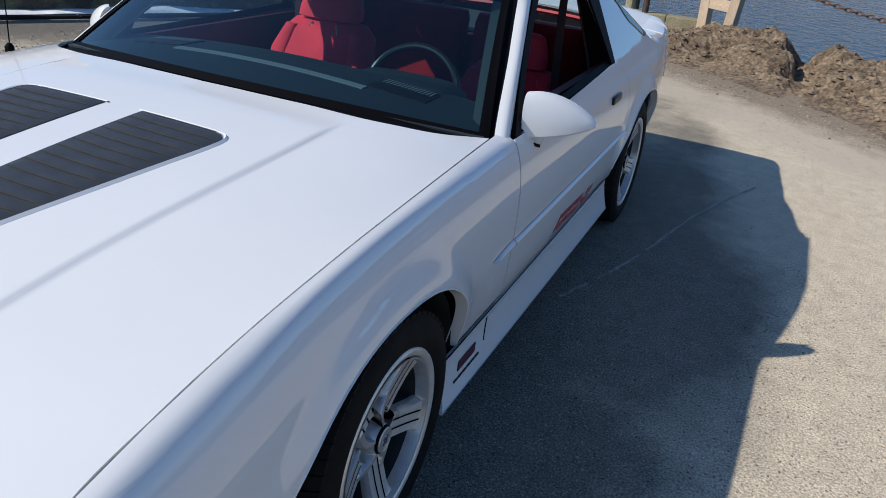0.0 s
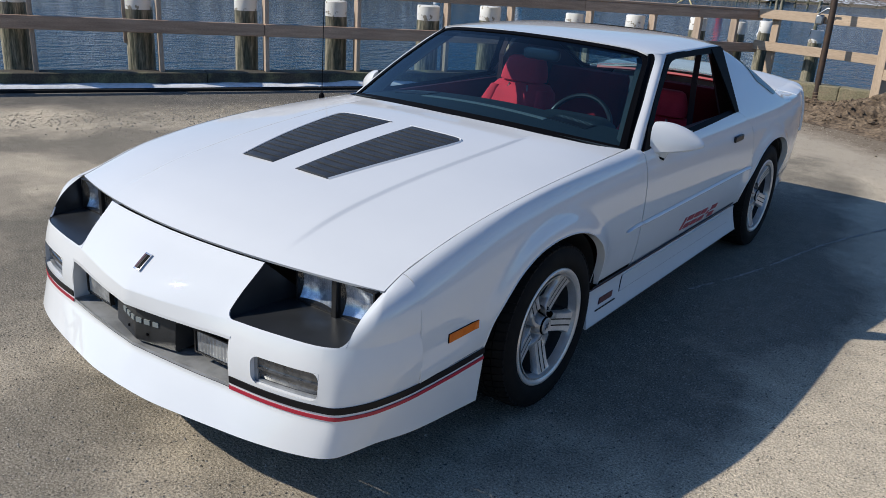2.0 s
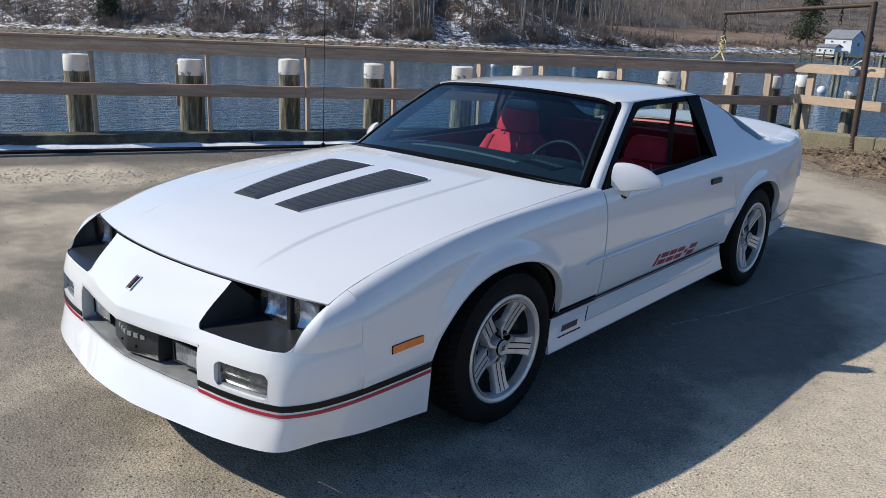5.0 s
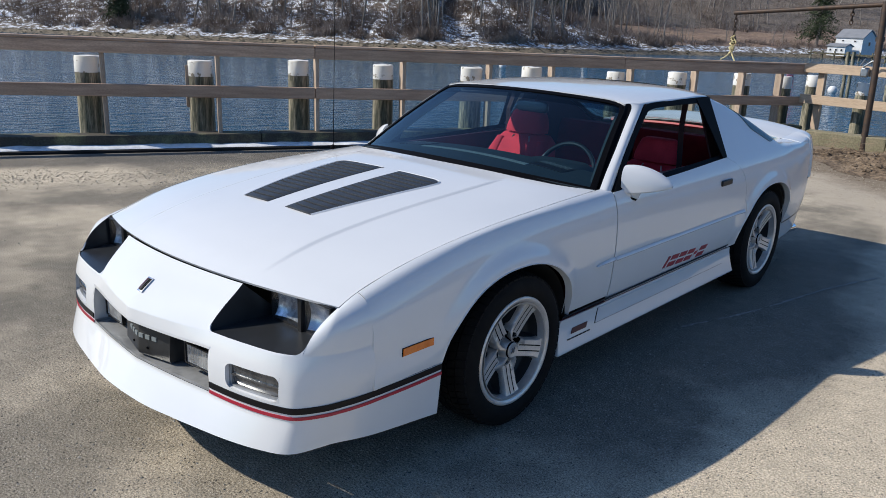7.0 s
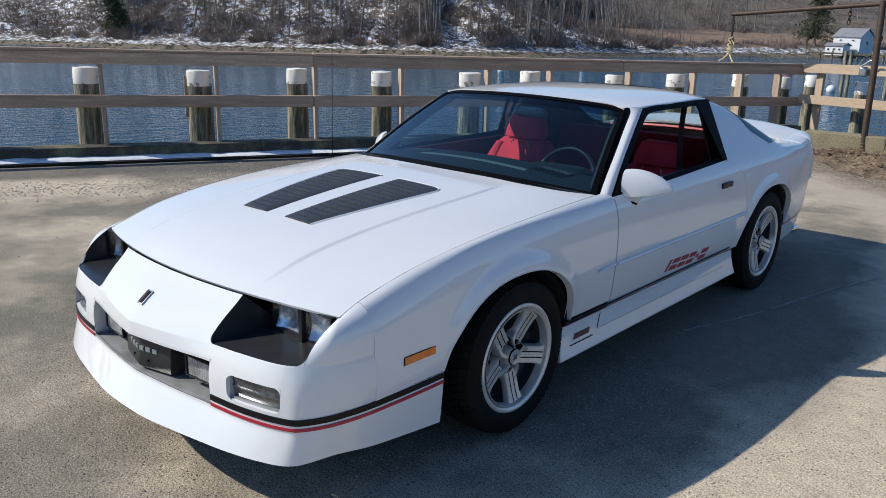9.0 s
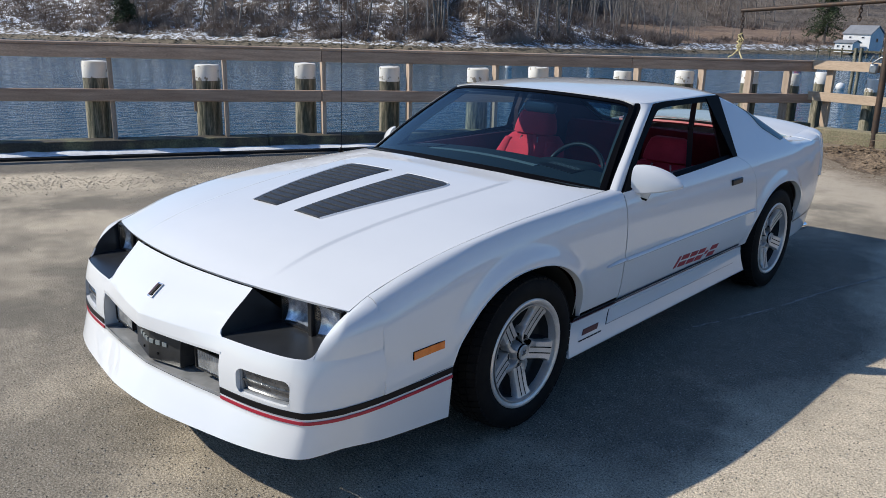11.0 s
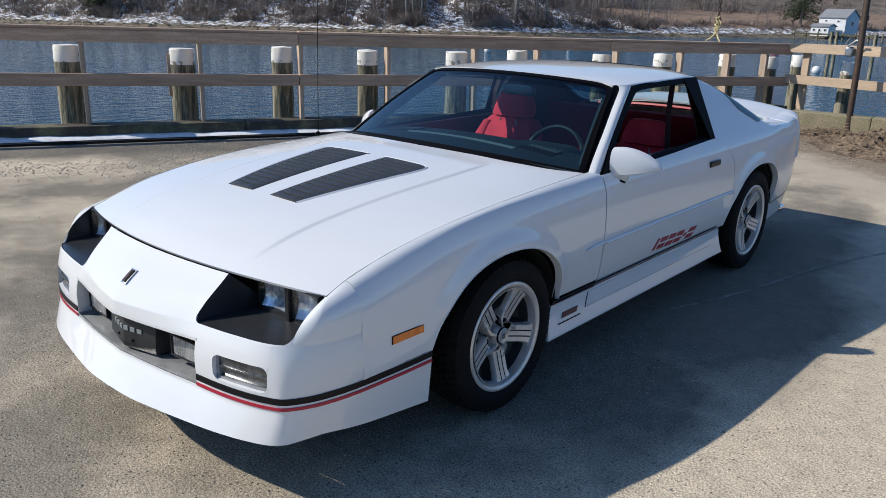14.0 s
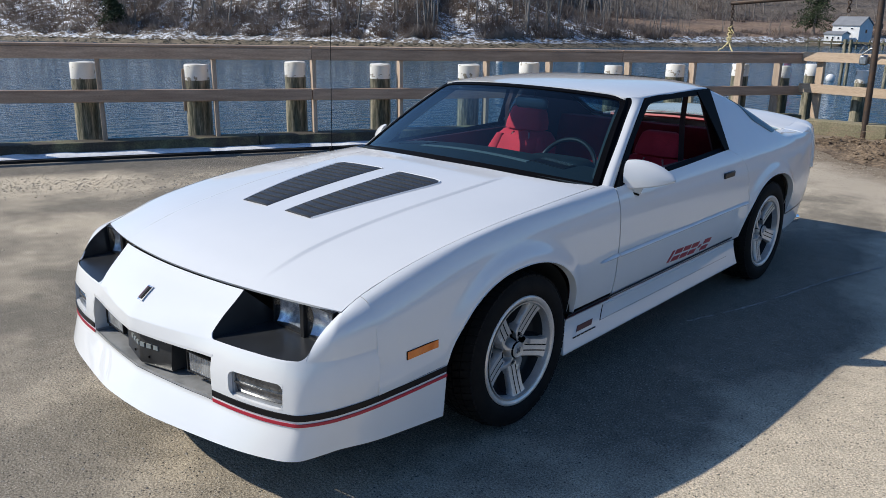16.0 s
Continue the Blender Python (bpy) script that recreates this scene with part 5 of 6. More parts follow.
    part("seat_belt", bm, mat("belt_webbing", (0.022, 0.006, 0.008), 0.8), car, smooth=0)
soft("rear_view_mirror", [(0.05, 1.14, 1.160, 0.09, 0.012, 0), (0.05, 1.14, 1.172, 0.105, 0.02, 0), (0.05, 1.14, 1.205, 0.105, 0.02, 0), (0.05, 1.14, 1.22, 0.09, 0.012, 0)], mat("mirror_back", (0.05, 0.06, 0.07), 0.3), car)
part("cargo_cover", sheet(lambda x, y: (x, y, 0.875), (-0.60, 0.60), (2.46, 3.20)), mat("grey_cargo_cover", (0.05, 0.06, 0.065), 0.8, alt=(0.04, 0.048, 0.052), scale=9), car, "grey cargo cover behind the rear seat", solid=0.003)
for s in (1, -1):
    bm = bmesh.new()
    slab(bm, [(s * 0.12, 1.155, 1.262), (s * 0.52, 1.21, 1.243), (s * 0.52, 1.33, 1.255), (s * 0.12, 1.29, 1.276)], (0, 0, -0.014))
    part("sun_visor", bm, RED_TRIM, car, bevel=0.005)

# ---- ground, wharf edge, river ----
def ground_material():
    """Worn asphalt with tan sand, more towards the dirt bank; sunlit ground beyond the car's shadow is painted paler.
    """
    m = mat("worn_asphalt_sand_and_sun", (0.2, 0.19, 0.17), 0.95, bump=0.010, bump_scale=85, spec=0.12)
    nd, ln = m.node_tree.nodes, m.node_tree.links.new
    b = nd["Principled BSDF"]
    co = nd.new("ShaderNodeTexCoord")
    def tex(scale, detail=6, rough=0.6):
        n = nd.new("ShaderNodeTexNoise")
        n.inputs["Scale"].default_value, n.inputs["Detail"].default_value, n.inputs["Roughness"].default_value = scale, detail, rough
        ln(co.outputs["Object"], n.inputs["Vector"])
        return n.outputs["Fac"]
    def remap(v, a, b_, c, d):
        r = nd.new("ShaderNodeMapRange")
        for i, q in enumerate((a, b_, c, d)):
            r.inputs[i + 1].default_value = q
        ln(v, r.inputs[0])
        return r.outputs[0]
    def mix(f, a, c, mode="MIX"):
        x = nd.new("ShaderNodeMix")
        x.data_type, x.blend_type = "RGBA", mode
        for sock, v in ((0, f), (6, a), (7, c)):
            if isinstance(v, (int, float)):
                x.inputs[sock].default_value = v
            elif isinstance(v, tuple):
                x.inputs[sock].default_value = (*v, 1)
            else:
                ln(v, x.inputs[sock])
        return x.outputs[2]
    def add(u, v, op="ADD"):
        x = nd.new("ShaderNodeMath")
        x.operation = op
        for i, q in enumerate((u, v)):
            if isinstance(q, (int, float)):
                x.inputs[i].default_value = q
            else:
                ln(q, x.inputs[i])
        return x.outputs[0]
    sep = nd.new("ShaderNodeSeparateXYZ")
    ln(co.outputs["Object"], sep.inputs[0])
    # paler tone painted on the sunlit ground beyond the car's shadow edge
    sun_and_sand = remap(add(sep.outputs[0], add(sep.outputs[1], 0.10, "MULTIPLY")), 1.5, 2.35, -0.05, 0.50)
    off = add(add(add(sep.outputs[1], -0.66), 0.45626, "MULTIPLY"), add(add(sep.outputs[0], 6.77), -0.88985, "MULTIPLY"))
    ridge = remap(add(add(off, 1.35), 0.0, "ABSOLUTE"), 0.2, 0.75, 0.20, 0.0)
    streak = remap(add(add(off, 3.0), 0.0, "ABSOLUTE"), 0.05, 0.5, 0.13, 0.0)
    # rear, front and side paint more of the same pale tone over sunlit ground
    rear = remap(add(sep.outputs[1], add(sep.outputs[0], 0.25, "MULTIPLY")), 3.3, 4.8, 0.0, 0.17)
    front = remap(add(sep.outputs[1], add(sep.outputs[0], 0.35, "MULTIPLY")), -0.2, -1.1, 0.0, 0.115)
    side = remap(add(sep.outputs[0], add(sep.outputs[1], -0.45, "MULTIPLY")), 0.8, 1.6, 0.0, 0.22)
    sun_and_sand = add(add(add(sun_and_sand, side), add(rear, front)), add(ridge, streak))
    # real sand patches and the painted sunlight share this mask
    sand = remap(add(tex(0.8), sun_and_sand), 0.52, 0.76, 0.0, 1.0)
    patch = remap(tex(0.33, 3), 0.4, 0.62, 0.0, 1.0)
    base = mix(patch, (0.175, 0.157, 0.126), (0.24, 0.212, 0.168))
    fresh = remap(add(off, add(tex(1.7, 4), 0.5, "MULTIPLY")), -0.70, -0.35, 0.0, 0.75)
    base = mix(fresh, base, (0.105, 0.098, 0.088))
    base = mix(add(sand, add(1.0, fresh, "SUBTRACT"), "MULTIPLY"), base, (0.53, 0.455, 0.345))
    stones = mix(1.0, remap(tex(120, 8, 0.85), 0.37, 0.63, 0.15, 1.85), remap(tex(11, 5, 0.65), 0.3, 0.7, 0.84, 1.16), "MULTIPLY")
    base = mix(1.0, base, stones, "MULTIPLY")
    dark = remap(tex(230, 2, 0.6), 0.60, 0.66, 0.0, 0.75)
    base = mix(dark, base, (0.05, 0.047, 0.042))
    pale = remap(tex(150, 1, 0.5), 0.66, 0.70, 0.0, 0.85)
    base = mix(pale, base, (0.52, 0.48, 0.42))
    bank = add(add(add(sep.outputs[0], 1.25), 0.6143, "MULTIPLY"), add(add(sep.outputs[1], -9.0), 0.7891, "MULTIPLY"))
    ragged = add(bank, add(tex(2.6, 6, 0.7), 1.1, "MULTIPLY"))
    gravel = remap(ragged, -1.0, -0.65, 0.0, 0.85)
    base = mix(gravel, base, mix(tex(75, 4, 0.8), (0.27, 0.23, 0.175), (0.62, 0.54, 0.43)))
    soil = remap(ragged, -0.28, 0.20, 0.0, 0.9)
    base = mix(soil, base, mix(tex(18, 5), (0.10, 0.076, 0.052), (0.30, 0.245, 0.18)))
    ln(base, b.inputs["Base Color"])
    return m


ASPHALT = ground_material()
WATER_Z = -2.2
F0, FD = Vector((-6.77, 0.66, 0)), Vector((0.45626, 0.88985, 0))
FN = Vector((-0.88985, 0.45626, 0))


def along(s, off, z=0.0):
    """A place s metres along the fence line, off metres towards the river."""
    p = F0 + FD * s + FN * off
    return Vector((p.x, p.y, z))


S_END = 11.6
edge = [along(-90, 0.62), along(S_END + 0.2, 0.62), Vector((0.75, 10.1, 0)), Vector((1.7, 9.1, 0)), Vector((3.1, 8.1, 0)), Vector((5.6, 6.4, 0)), Vector((60, -28, 0)), Vector((120, -120, 0)), Vector((-120, -160, 0))]
bm = bmesh.new()
top = [bm.verts.new((p.x, p.y, 0)) for p in edge]
bot = [bm.verts.new((p.x, p.y, -4)) for p in edge]
bm.faces.new(top)
for i in range(len(edge)):
    j = (i + 1) % len(edge)
    bm.faces.new((top[j], top[i], bot[i], bot[j]))
ground = tagged(part("ground", bm, ASPHALT, smooth=0), "worn grey asphalt dusted with tan sand and gravel, painted paler outside the car shadow", "ground", kind="structure")

bm = bmesh.new()
bmesh.ops.create_grid(bm, x_segments=2, y_segments=2, size=1500)
WATER = mat("river_water", (0.006, 0.058, 0.102), 0.05, spec=0.5)
nt = WATER.node_tree
n1 = nt.nodes.new("ShaderNodeTexNoise")
n1.inputs["Scale"].default_value, n1.inputs["Detail"].default_value, n1.inputs["Roughness"].default_value = 2.2, 4, 0.55
mp = nt.nodes.new("ShaderNodeMapping")
mp.inputs["Scale"].default_value = (1.0, 0.55, 1.0)
mp.inputs["Rotation"].default_value = (0, 0, -1.1)
tc = nt.nodes.new("ShaderNodeTexCoord")
nt.links.new(tc.outputs["Object"], mp.inputs[0])
nt.links.new(mp.outputs[0], n1.inputs["Vector"])
bp = nt.nodes.new("ShaderNodeBump")
bp.inputs["Strength"].default_value, bp.inputs["Distance"].default_value = 1.0, 0.30
nt.links.new(n1.outputs["Fac"], bp.inputs["Height"])
nt.links.new(bp.outputs[0], nt.nodes["Principled BSDF"].inputs["Normal"])
water = tagged(part("water", bm, WATER, smooth=0), "dark blue rippled river water", "river", kind="structure")
water.location = (0, 0, WATER_Z)

# ---- fence, piles, kerb ----
WOOD = mat("weathered_rail_timber", (0.50, 0.345, 0.24), 0.8, alt=(0.34, 0.225, 0.155), scale=3.6, contrast=(0.38, 0.64), fine=0.30, fine_scale=95, stretch=(5, 5, 0.45), bump=0.002, bump_scale=45, rand=0.14)
NEW_WOOD = mat("fresh_rail_timber", (0.47, 0.36, 0.26), 0.75, alt=(0.39, 0.29, 0.20), scale=2.2, fine=0.18, fine_scale=40, stretch=(5, 5, 0.45), bump=0.0015, bump_scale=45, rand=0.1)
POST_WOOD = mat("grey_post_timber", (0.44, 0.345, 0.265), 0.8, alt=(0.30, 0.23, 0.175), scale=3, fine=0.22, fine_scale=40, stretch=(5, 5, 0.45), bump=0.0015, bump_scale=45, rand=0.12)
KERB = mat("mossy_kerb_timber", (0.055, 0.048, 0.036), 0.9, alt=(0.145, 0.140, 0.075), scale=3, contrast=(0.46, 0.62), fine=0.35, fine_scale=50, bump=0.004, bump_scale=30, rand=0.15)
PILE = mat("weathered_pile_wood", (0.27, 0.24, 0.175), 0.9, alt=(0.06, 0.065, 0.045), scale=4.5, contrast=(0.40, 0.60), fine=0.5, fine_scale=30, stretch=(3, 3, 0.35), bump=0.006, bump_scale=24, rand=0.2)
PILE_PAINT = mat("flaking_white_paint", (0.72, 0.71, 0.68), 0.7, alt=(0.28, 0.25, 0.2), scale=9, contrast=(0.565, 0.585), fine=0.07, bump=0.002, bump_scale=30)
SNOW = mat("old_snow", (0.80, 0.82, 0.85), 0.6, alt=(0.62, 0.63, 0.65), scale=9, bump=0.012, bump_scale=25)
BLACK_HOSE = mat("black_edge_timber", (0.008, 0.008, 0.009), 0.85, alt=(0.02, 0.019, 0.017), scale=8, spec=0.15)
RUST_STEEL = mat("rusty_steel", (0.05, 0.04, 0.035), 0.6, 0.4, alt=(0.09, 0.055, 0.035), scale=14, bump=0.001, bump_scale=90)


def beam(name, a, b, width, height, material, label="", category="", group="", kind="", parent=None, up=(0, 0, 1), bevel=0.006):
    """A squared timber from a to b; the object's z runs along it, so that the grain does too."""
    a, b = Vector(a), Vector(b)
    L = (b - a).length
    bm = bmesh.new()
    box(bm, (-width / 2, -height / 2, 0), (width / 2, height / 2, L))
    ob = part(name, bm, material, parent, smooth=0, bevel=bevel)
    zax = (b - a).normalized()
    yax = (Vector(up) - zax * Vector(up).dot(zax))
    yax = yax.normalized() if yax.length > 1e-4 else Vector((0, 1, 0))
    xax = yax.cross(zax)
    m = Matrix((xax, yax, zax)).transposed().to_4x4()
    m.translation = a
    ob.matrix_world = m
    return tagged(ob, label, category, group, kind)


fence = thing("railing", "weathered timber wharf railing with two plank rails", "railing")
def rail_top(s):
    return 1.300 - 0.0125 * s


S0 = -7.2
cuts = [S0, -1.8, 3.6, 8.2, S_END + 0.1]
for a, b in zip(cuts, cuts[1:]):
    za, zb = rail_top(a), rail_top(b)
    beam("top_rail", along(a + 0.003, 0.40, za - 0.105), along(b - 0.003, 0.40, zb - 0.105), 0.045, 0.135, WOOD, parent=fence)
    beam("cap_rail", along(a + 0.003, 0.447, za - 0.018), along(b - 0.003, 0.447, zb - 0.018), 0.14, 0.036, WOOD, parent=fence, bevel=0.014)
    beam("middle_rail", along(a + 0.003, 0.40, za - 0.60), along(b - 0.003, 0.40, zb - 0.60), 0.055, 0.145, WOOD, parent=fence, bevel=0.012)
POST_S = [-6.6, -5.25, -3.9, -2.55, -0.5, 1.07, 2.38, 3.61, 4.78, 6.04, 7.02, 8.35, 9.52, 10.43, 11.19]
for s in POST_S:
    beam("post", along(s + 0.03, 0.495, 0.14), along(s + 0.03, 0.495, rail_top(s) - 0.022), 0.05, 0.14, POST_WOOD, parent=fence, up=FN)
PILES = [(-6.3, 0.75), (-4.3, 0.75), (-2.3, 0.72), (-0.9, 0.74), (0.93, 0.72), (2.22, 0.72), (3.45, 0.72), (4.60, 0.72), (5.90, 0.72), (6.85, 0.72), (8.28, 0.72), (9.40, 0.72), (10.67, 0.72), (11.55, 0.72), (12.18, 0.72)]


def pile(x, y, top, r, painted=True, base=-3.5, capz=0.19):
    bm = bmesh.new()
    n = 20
    seed = random.random() * 50
    zs = [base, -2.0, -1.0, -0.4, 0.0, 0.3, 0.6, top - capz, top - capz + 0.004, top - 0.012, top]
    rings = []
    for z in zs:
        rr = r * (1.05 - 0.02 * z) if z < top - capz + 0.002 else r * (1.06 - 0.02 * z)
        if z == top:
            rr *= 0.93
        ring = []
        for k in range(n):
            a = 2 * math.pi * k / n
            w = 1 + 0.04 * noise.noise((math.cos(a) * 1.3 + seed, math.sin(a) * 1.3, z * 0.6))
            ring.append(bm.verts.new((rr * w * math.cos(a), rr * w * math.sin(a), z + (0.012 * noise.noise((a, seed, 1)) if z == top else 0))))
        rings.append(ring)
    for i in range(len(rings) - 1):
        for k in range(n):
            fa = bm.faces.new((rings[i][k], rings[i][(k + 1) % n], rings[i + 1][(k + 1) % n], rings[i + 1][k]))
            fa.material_index = 1 if painted and i >= 7 else 0
    bm.faces.new(rings[-1]).material_index = 1 if painted else 0
    ob = part("mooring_post", bm, [PILE, PILE_PAINT], smooth=40)
    ob.location = (x, y, 0)
    return tagged(ob, "round weathered wharf post with flaking white top" if painted else "bare weathered mooring post in the water", "mooring post", "wharf posts")


for i, (s, off) in enumerate(PILES):
    p = along(s, off)
    pile(p.x, p.y, 1.065 - 0.0105 * s + 0.02 * math.sin(i * 2.3), (0.140 if s < 10 else 0.118) + 0.010 * math.sin(i * 1.7))

p = along(2.06, 0.70)
beam("batten", (p.x, p.y, 0.45), (p.x, p.y, 0.97), 0.05, 0.03, POST_WOOD, "grey timber batten nailed beside a wharf post", "timber", up=FN)

# kerb beams, black edging and old snow along the wharf edge
kcuts = [-60, -30, -12, -3.0, 2.9, 8.0, S_END + 0.1]
for a, b in zip(kcuts, kcuts[1:]):
    beam("kerb_beam", along(a + 0.004, 0.46, 0.065), along(b - 0.004, 0.46, 0.065), 0.28, 0.19, KERB, "dark mossy timber kerb beam on the wharf edge", "kerb", "kerb beams", bevel=0.015)
for a, b in ((-14, -2.1), (-2.1, 4.2), (4.2, S_END)):
    beam("edging_board", along(a, 0.06, 0.005), along(b - 0.01, 0.06, 0.005), 0.10, 0.05, BLACK_HOSE, "low black edging timber on the asphalt", "edging", "edging boards", bevel=0.012)
bm = bmesh.new()
def snow_pt(s, w):
    wid = 0.17 * (0.75 + 0.5 * noise.noise((s * 1.1, 3.0, 0)))
    h = 0.62 * max(0.0, 0.070 + 0.075 * noise.noise((s * 0.9, 7.0, 0)) + 0.03 * noise.noise((s * 4, 1.0, 0)))
    p = along(s, 0.32 - max(wid, 0.03) * 1.25 * w, 0)
    return p.x, p.y, 0.004 + h * math.sin(math.pi * min(0.5 + 0.5 * w, 1)) ** 0.7 * (1 if w < 1 else 0)
sheet(snow_pt, lin(-12, 6.4, 180), lin(0, 1, 6), None, 1, bm)
tagged(part("snow_bank", bm, SNOW, smooth=60), "thin strip of old snow along the kerb", "snow", kind="stuff")

# loose grit on the asphalt
CHIPS = mat("asphalt_stone_chips", (0.36, 0.325, 0.27), 0.9, spec=0.2, alt=(0.055, 0.05, 0.044), scale=90, contrast=(0.46, 0.54))
GRIT = mat("loose_grit", (0.33, 0.30, 0.26), 0.9, alt=(0.14, 0.13, 0.115), scale=30, contrast=(0.45, 0.55))
rg = random.Random(8)
V, Fc = [], []
for i in range(46000):
    x, y = rg.uniform(-4.5, 3.6), rg.uniform(-2.4, 6.0)
    if noise.noise((x * 0.9, y * 0.9, 1.5)) < rg.uniform(-0.5, 0.35):
        continue
    r = 0.0018 + (0.015 if x < -1.4 and y > 1.2 else 0.0065) * rg.random() ** 4
    a, b0 = rg.uniform(0, 6.3), len(V)
    for k in range(4):
        q = r * (0.7 + 0.5 * rg.random())
        V.append((x + q * math.cos(a + 1.57 * k), y + q * math.sin(a + 1.57 * k), -0.001))
    V.append((x + rg.gauss(0, r * 0.3), y + rg.gauss(0, r * 0.3), r * rg.uniform(0.6, 1.0)))
    Fc += [(b0 + k, b0 + (k + 1) % 4, b0 + 4) for k in range(4)]
me = bpy.data.meshes.new("grit")
me.from_pydata(V, [], Fc)
me.materials.append(GRIT)
tagged(new("grit", me), "loose grit and small stones strewn on the asphalt", "gravel", kind="stuff")

rs = random.Random(17)
spots = []
for i in range(46000):
    x, y = rs.uniform(-1.6, 2.7), rs.uniform(-2.3, 2.6)
    r = 0.0022 + 0.0035 * rs.random() ** 2.5
    spots.append((x, y, 0.0, r, 0.55))
pebbles("stone_chips", spots, CHIPS, "pale and dark stone chips standing out of the worn asphalt", "gravel")

# a pale tyre-scuffed line on the asphalt
CHALK = mat("pale_scuff", (0.33, 0.315, 0.285), 0.95, alt=(0.23, 0.22, 0.20), scale=18, contrast=(0.4, 0.6), fine=0.4, fine_scale=90)
def scuff(t, w):
    x = 0.86 + 0.62 * t + 0.025 * math.sin(7 * t) + 0.008 * noise.noise((t * 30, 0, 0))
    wd = 0.007 + 0.005 * noise.noise((t * 22, 5, 0))
    return x + wd * w, 1.60 + 2.2 * t - 0.3 * wd * w, 0.004


tagged(part("scuff_line", sheet(scuff, lin(0, 1, 90), (-1, 1), lambda t, w: noise.noise((t * 14, 2, 0)) > 0.28), CHALK, smooth=0), "faint pale scuff line across the asphalt", "scuff mark", kind="structure")

# coarser gravel on the river side of the car
rp = random.Random(31)
spots = []
for i in range(90000):
    x, y = rp.uniform(-6.8, -0.9), rp.uniform(-1.5, 8.0)
    off = (Vector((x, y, 0)) - F0).dot(FN)
    ridge = math.exp(-((off + 1.35 + 0.25 * noise.noise((x * 0.9, y * 0.9, 7))) / 0.42) ** 2)
    if off > -0.05 or 0.9 * ridge + 0.3 * noise.noise((x * 2.5, y * 2.5, 1)) + 0.15 * noise.noise((x * 9, y * 9, 2)) < rp.uniform(0.08, 1.3):
        continue
    r = 0.003 + 0.003 * ridge + 0.010 * rp.random() ** 4
    spots.append((x, y, r * 0.1, r, 0.6))
STONE = mat("grey_tan_gravel", (0.50, 0.43, 0.31), 0.9, alt=(0.22, 0.195, 0.16), scale=30, contrast=(0.42, 0.58))
pebbles("gravel", spots, STONE, "scattered grey and tan gravel on the asphalt", "gravel")

# ---- the corner of the wharf: new timber, steel davit, chain, dirt bank ----
RA, RB = Vector((-1.83, 11.165, 0)), Vector((0.35, 10.35, 0))
RD = (RB - RA).normalized()
railing = thing("short_railing", "fresh pale timber railing at the wharf corner", "railing")
for z, h in ((1.095, 0.145), (0.605, 0.14)):
    beam("rail", RA + RD * 0.02 + Vector((0, 0, z)), RA + RD * 1.25 + Vector((0, 0, z + 0.02)), 0.045, h, NEW_WOOD, parent=railing)
    beam("rail", RA + RD * 1.256 + Vector((0, 0, z + 0.02)), RB + Vector((0, 0, z + 0.035)), 0.045, h, NEW_WOOD, parent=railing)
for d in (0.28, 2.2):
    p = RA + RD * d + Vector((0.05, 0.09, 0))
    beam("post", p + Vector((0, 0, 0.1)), p + Vector((0, 0, 1.15)), 0.05, 0.14, NEW_WOOD, parent=railing, up=FN)
pile(-0.90, 11.2, 0.92, 0.10)
PALE_KERB = mat("pale_kerb_timber", (0.26, 0.22, 0.14), 0.85, alt=(0.18, 0.17, 0.10), scale=3, fine=0.25, fine_scale=40, bump=0.003, bump_scale=30)
KA, KB = Vector((-1.35, 10.30, 0.10)), Vector((0.45, 10.42, 0.10))
for a, b in ((0.0, 0.62), (0.62, 1.0)):
    beam("kerb_beam", KA.lerp(KB, a + 0.002), KA.lerp(KB, b), 0.26, 0.22, PALE_KERB, "pale timber kerb beam at the wharf corner", "kerb", "kerb beams", bevel=0.015)
for (x, y), lean in (((0.33, 9.93), -0.05), ((0.66, 9.66), 0.09)):
    beam("gate_post", (x, y, 0.0), (x + lean, y, 1.32), 0.15, 0.13, NEW_WOOD, "fresh square timber gate post", "post", "gate posts", up=RD, bevel=0.01)
beam("gate_brace", (0.36, 9.86, 0.50), (0.70, 9.60, 0.50), 0.05, 0.14, NEW_WOOD, "short pale timber joining the gate posts", "timber")


def chain(name, a, b, sag, link, r, material, label, count=None):
    """A hanging chain of oval links."""
    a, b = Vector(a), Vector(b)
    n = count or max(3, int((b - a).length * 1.02 / (link * 0.72)))
    bm = bmesh.new()
    pts = [a + (b - a) * (i / n) + Vector((0, 0, -sag * 4 * (i / n) * (1 - i / n))) for i in range(n + 1)]
    for i in range(n):
        p, q = pts[i], pts[i + 1]
        t = (q - p).normalized()
        side = t.cross(Vector((0.3, 0.2, 1)) if abs(t.z) < 0.9 else Vector((1, 0, 0))).normalized()
        if i % 2:
            side = t.cross(side).normalized()
        m = (p + q) / 2
        ring = [m + t * (link * 0.5 * math.cos(w)) + side * (link * 0.30 * math.sin(w)) for w in lin(0, 2 * math.pi, 10)]
        tube(bm, ring, r, 5, False)
    return tagged(part(name, bm, material, smooth=60), label, "chain")


davit = thing("davit", "rusty steel pipe davit standing at the wharf corner", "davit")
bm = bmesh.new()
tube(bm, [(-0.52, 10.25, 0.0), (-0.55, 10.30, 1.0), (-0.60, 10.37, 2.10)], 0.045, 14)
part("pole", bm, RUST_STEEL, davit)
bm = bmesh.new()
tube(bm, [(-0.60, 10.37, 2.06), (-2.80, 10.45, 1.90)], 0.033, 12)
part("arm", bm, RUST_STEEL, davit)
bm = bmesh.new()
tube(bm, [(-0.585, 10.36, 1.55), (-0.585, 10.36, 1.62)], 0.06, 14)
part("collar", bm, RUST_STEEL, davit)
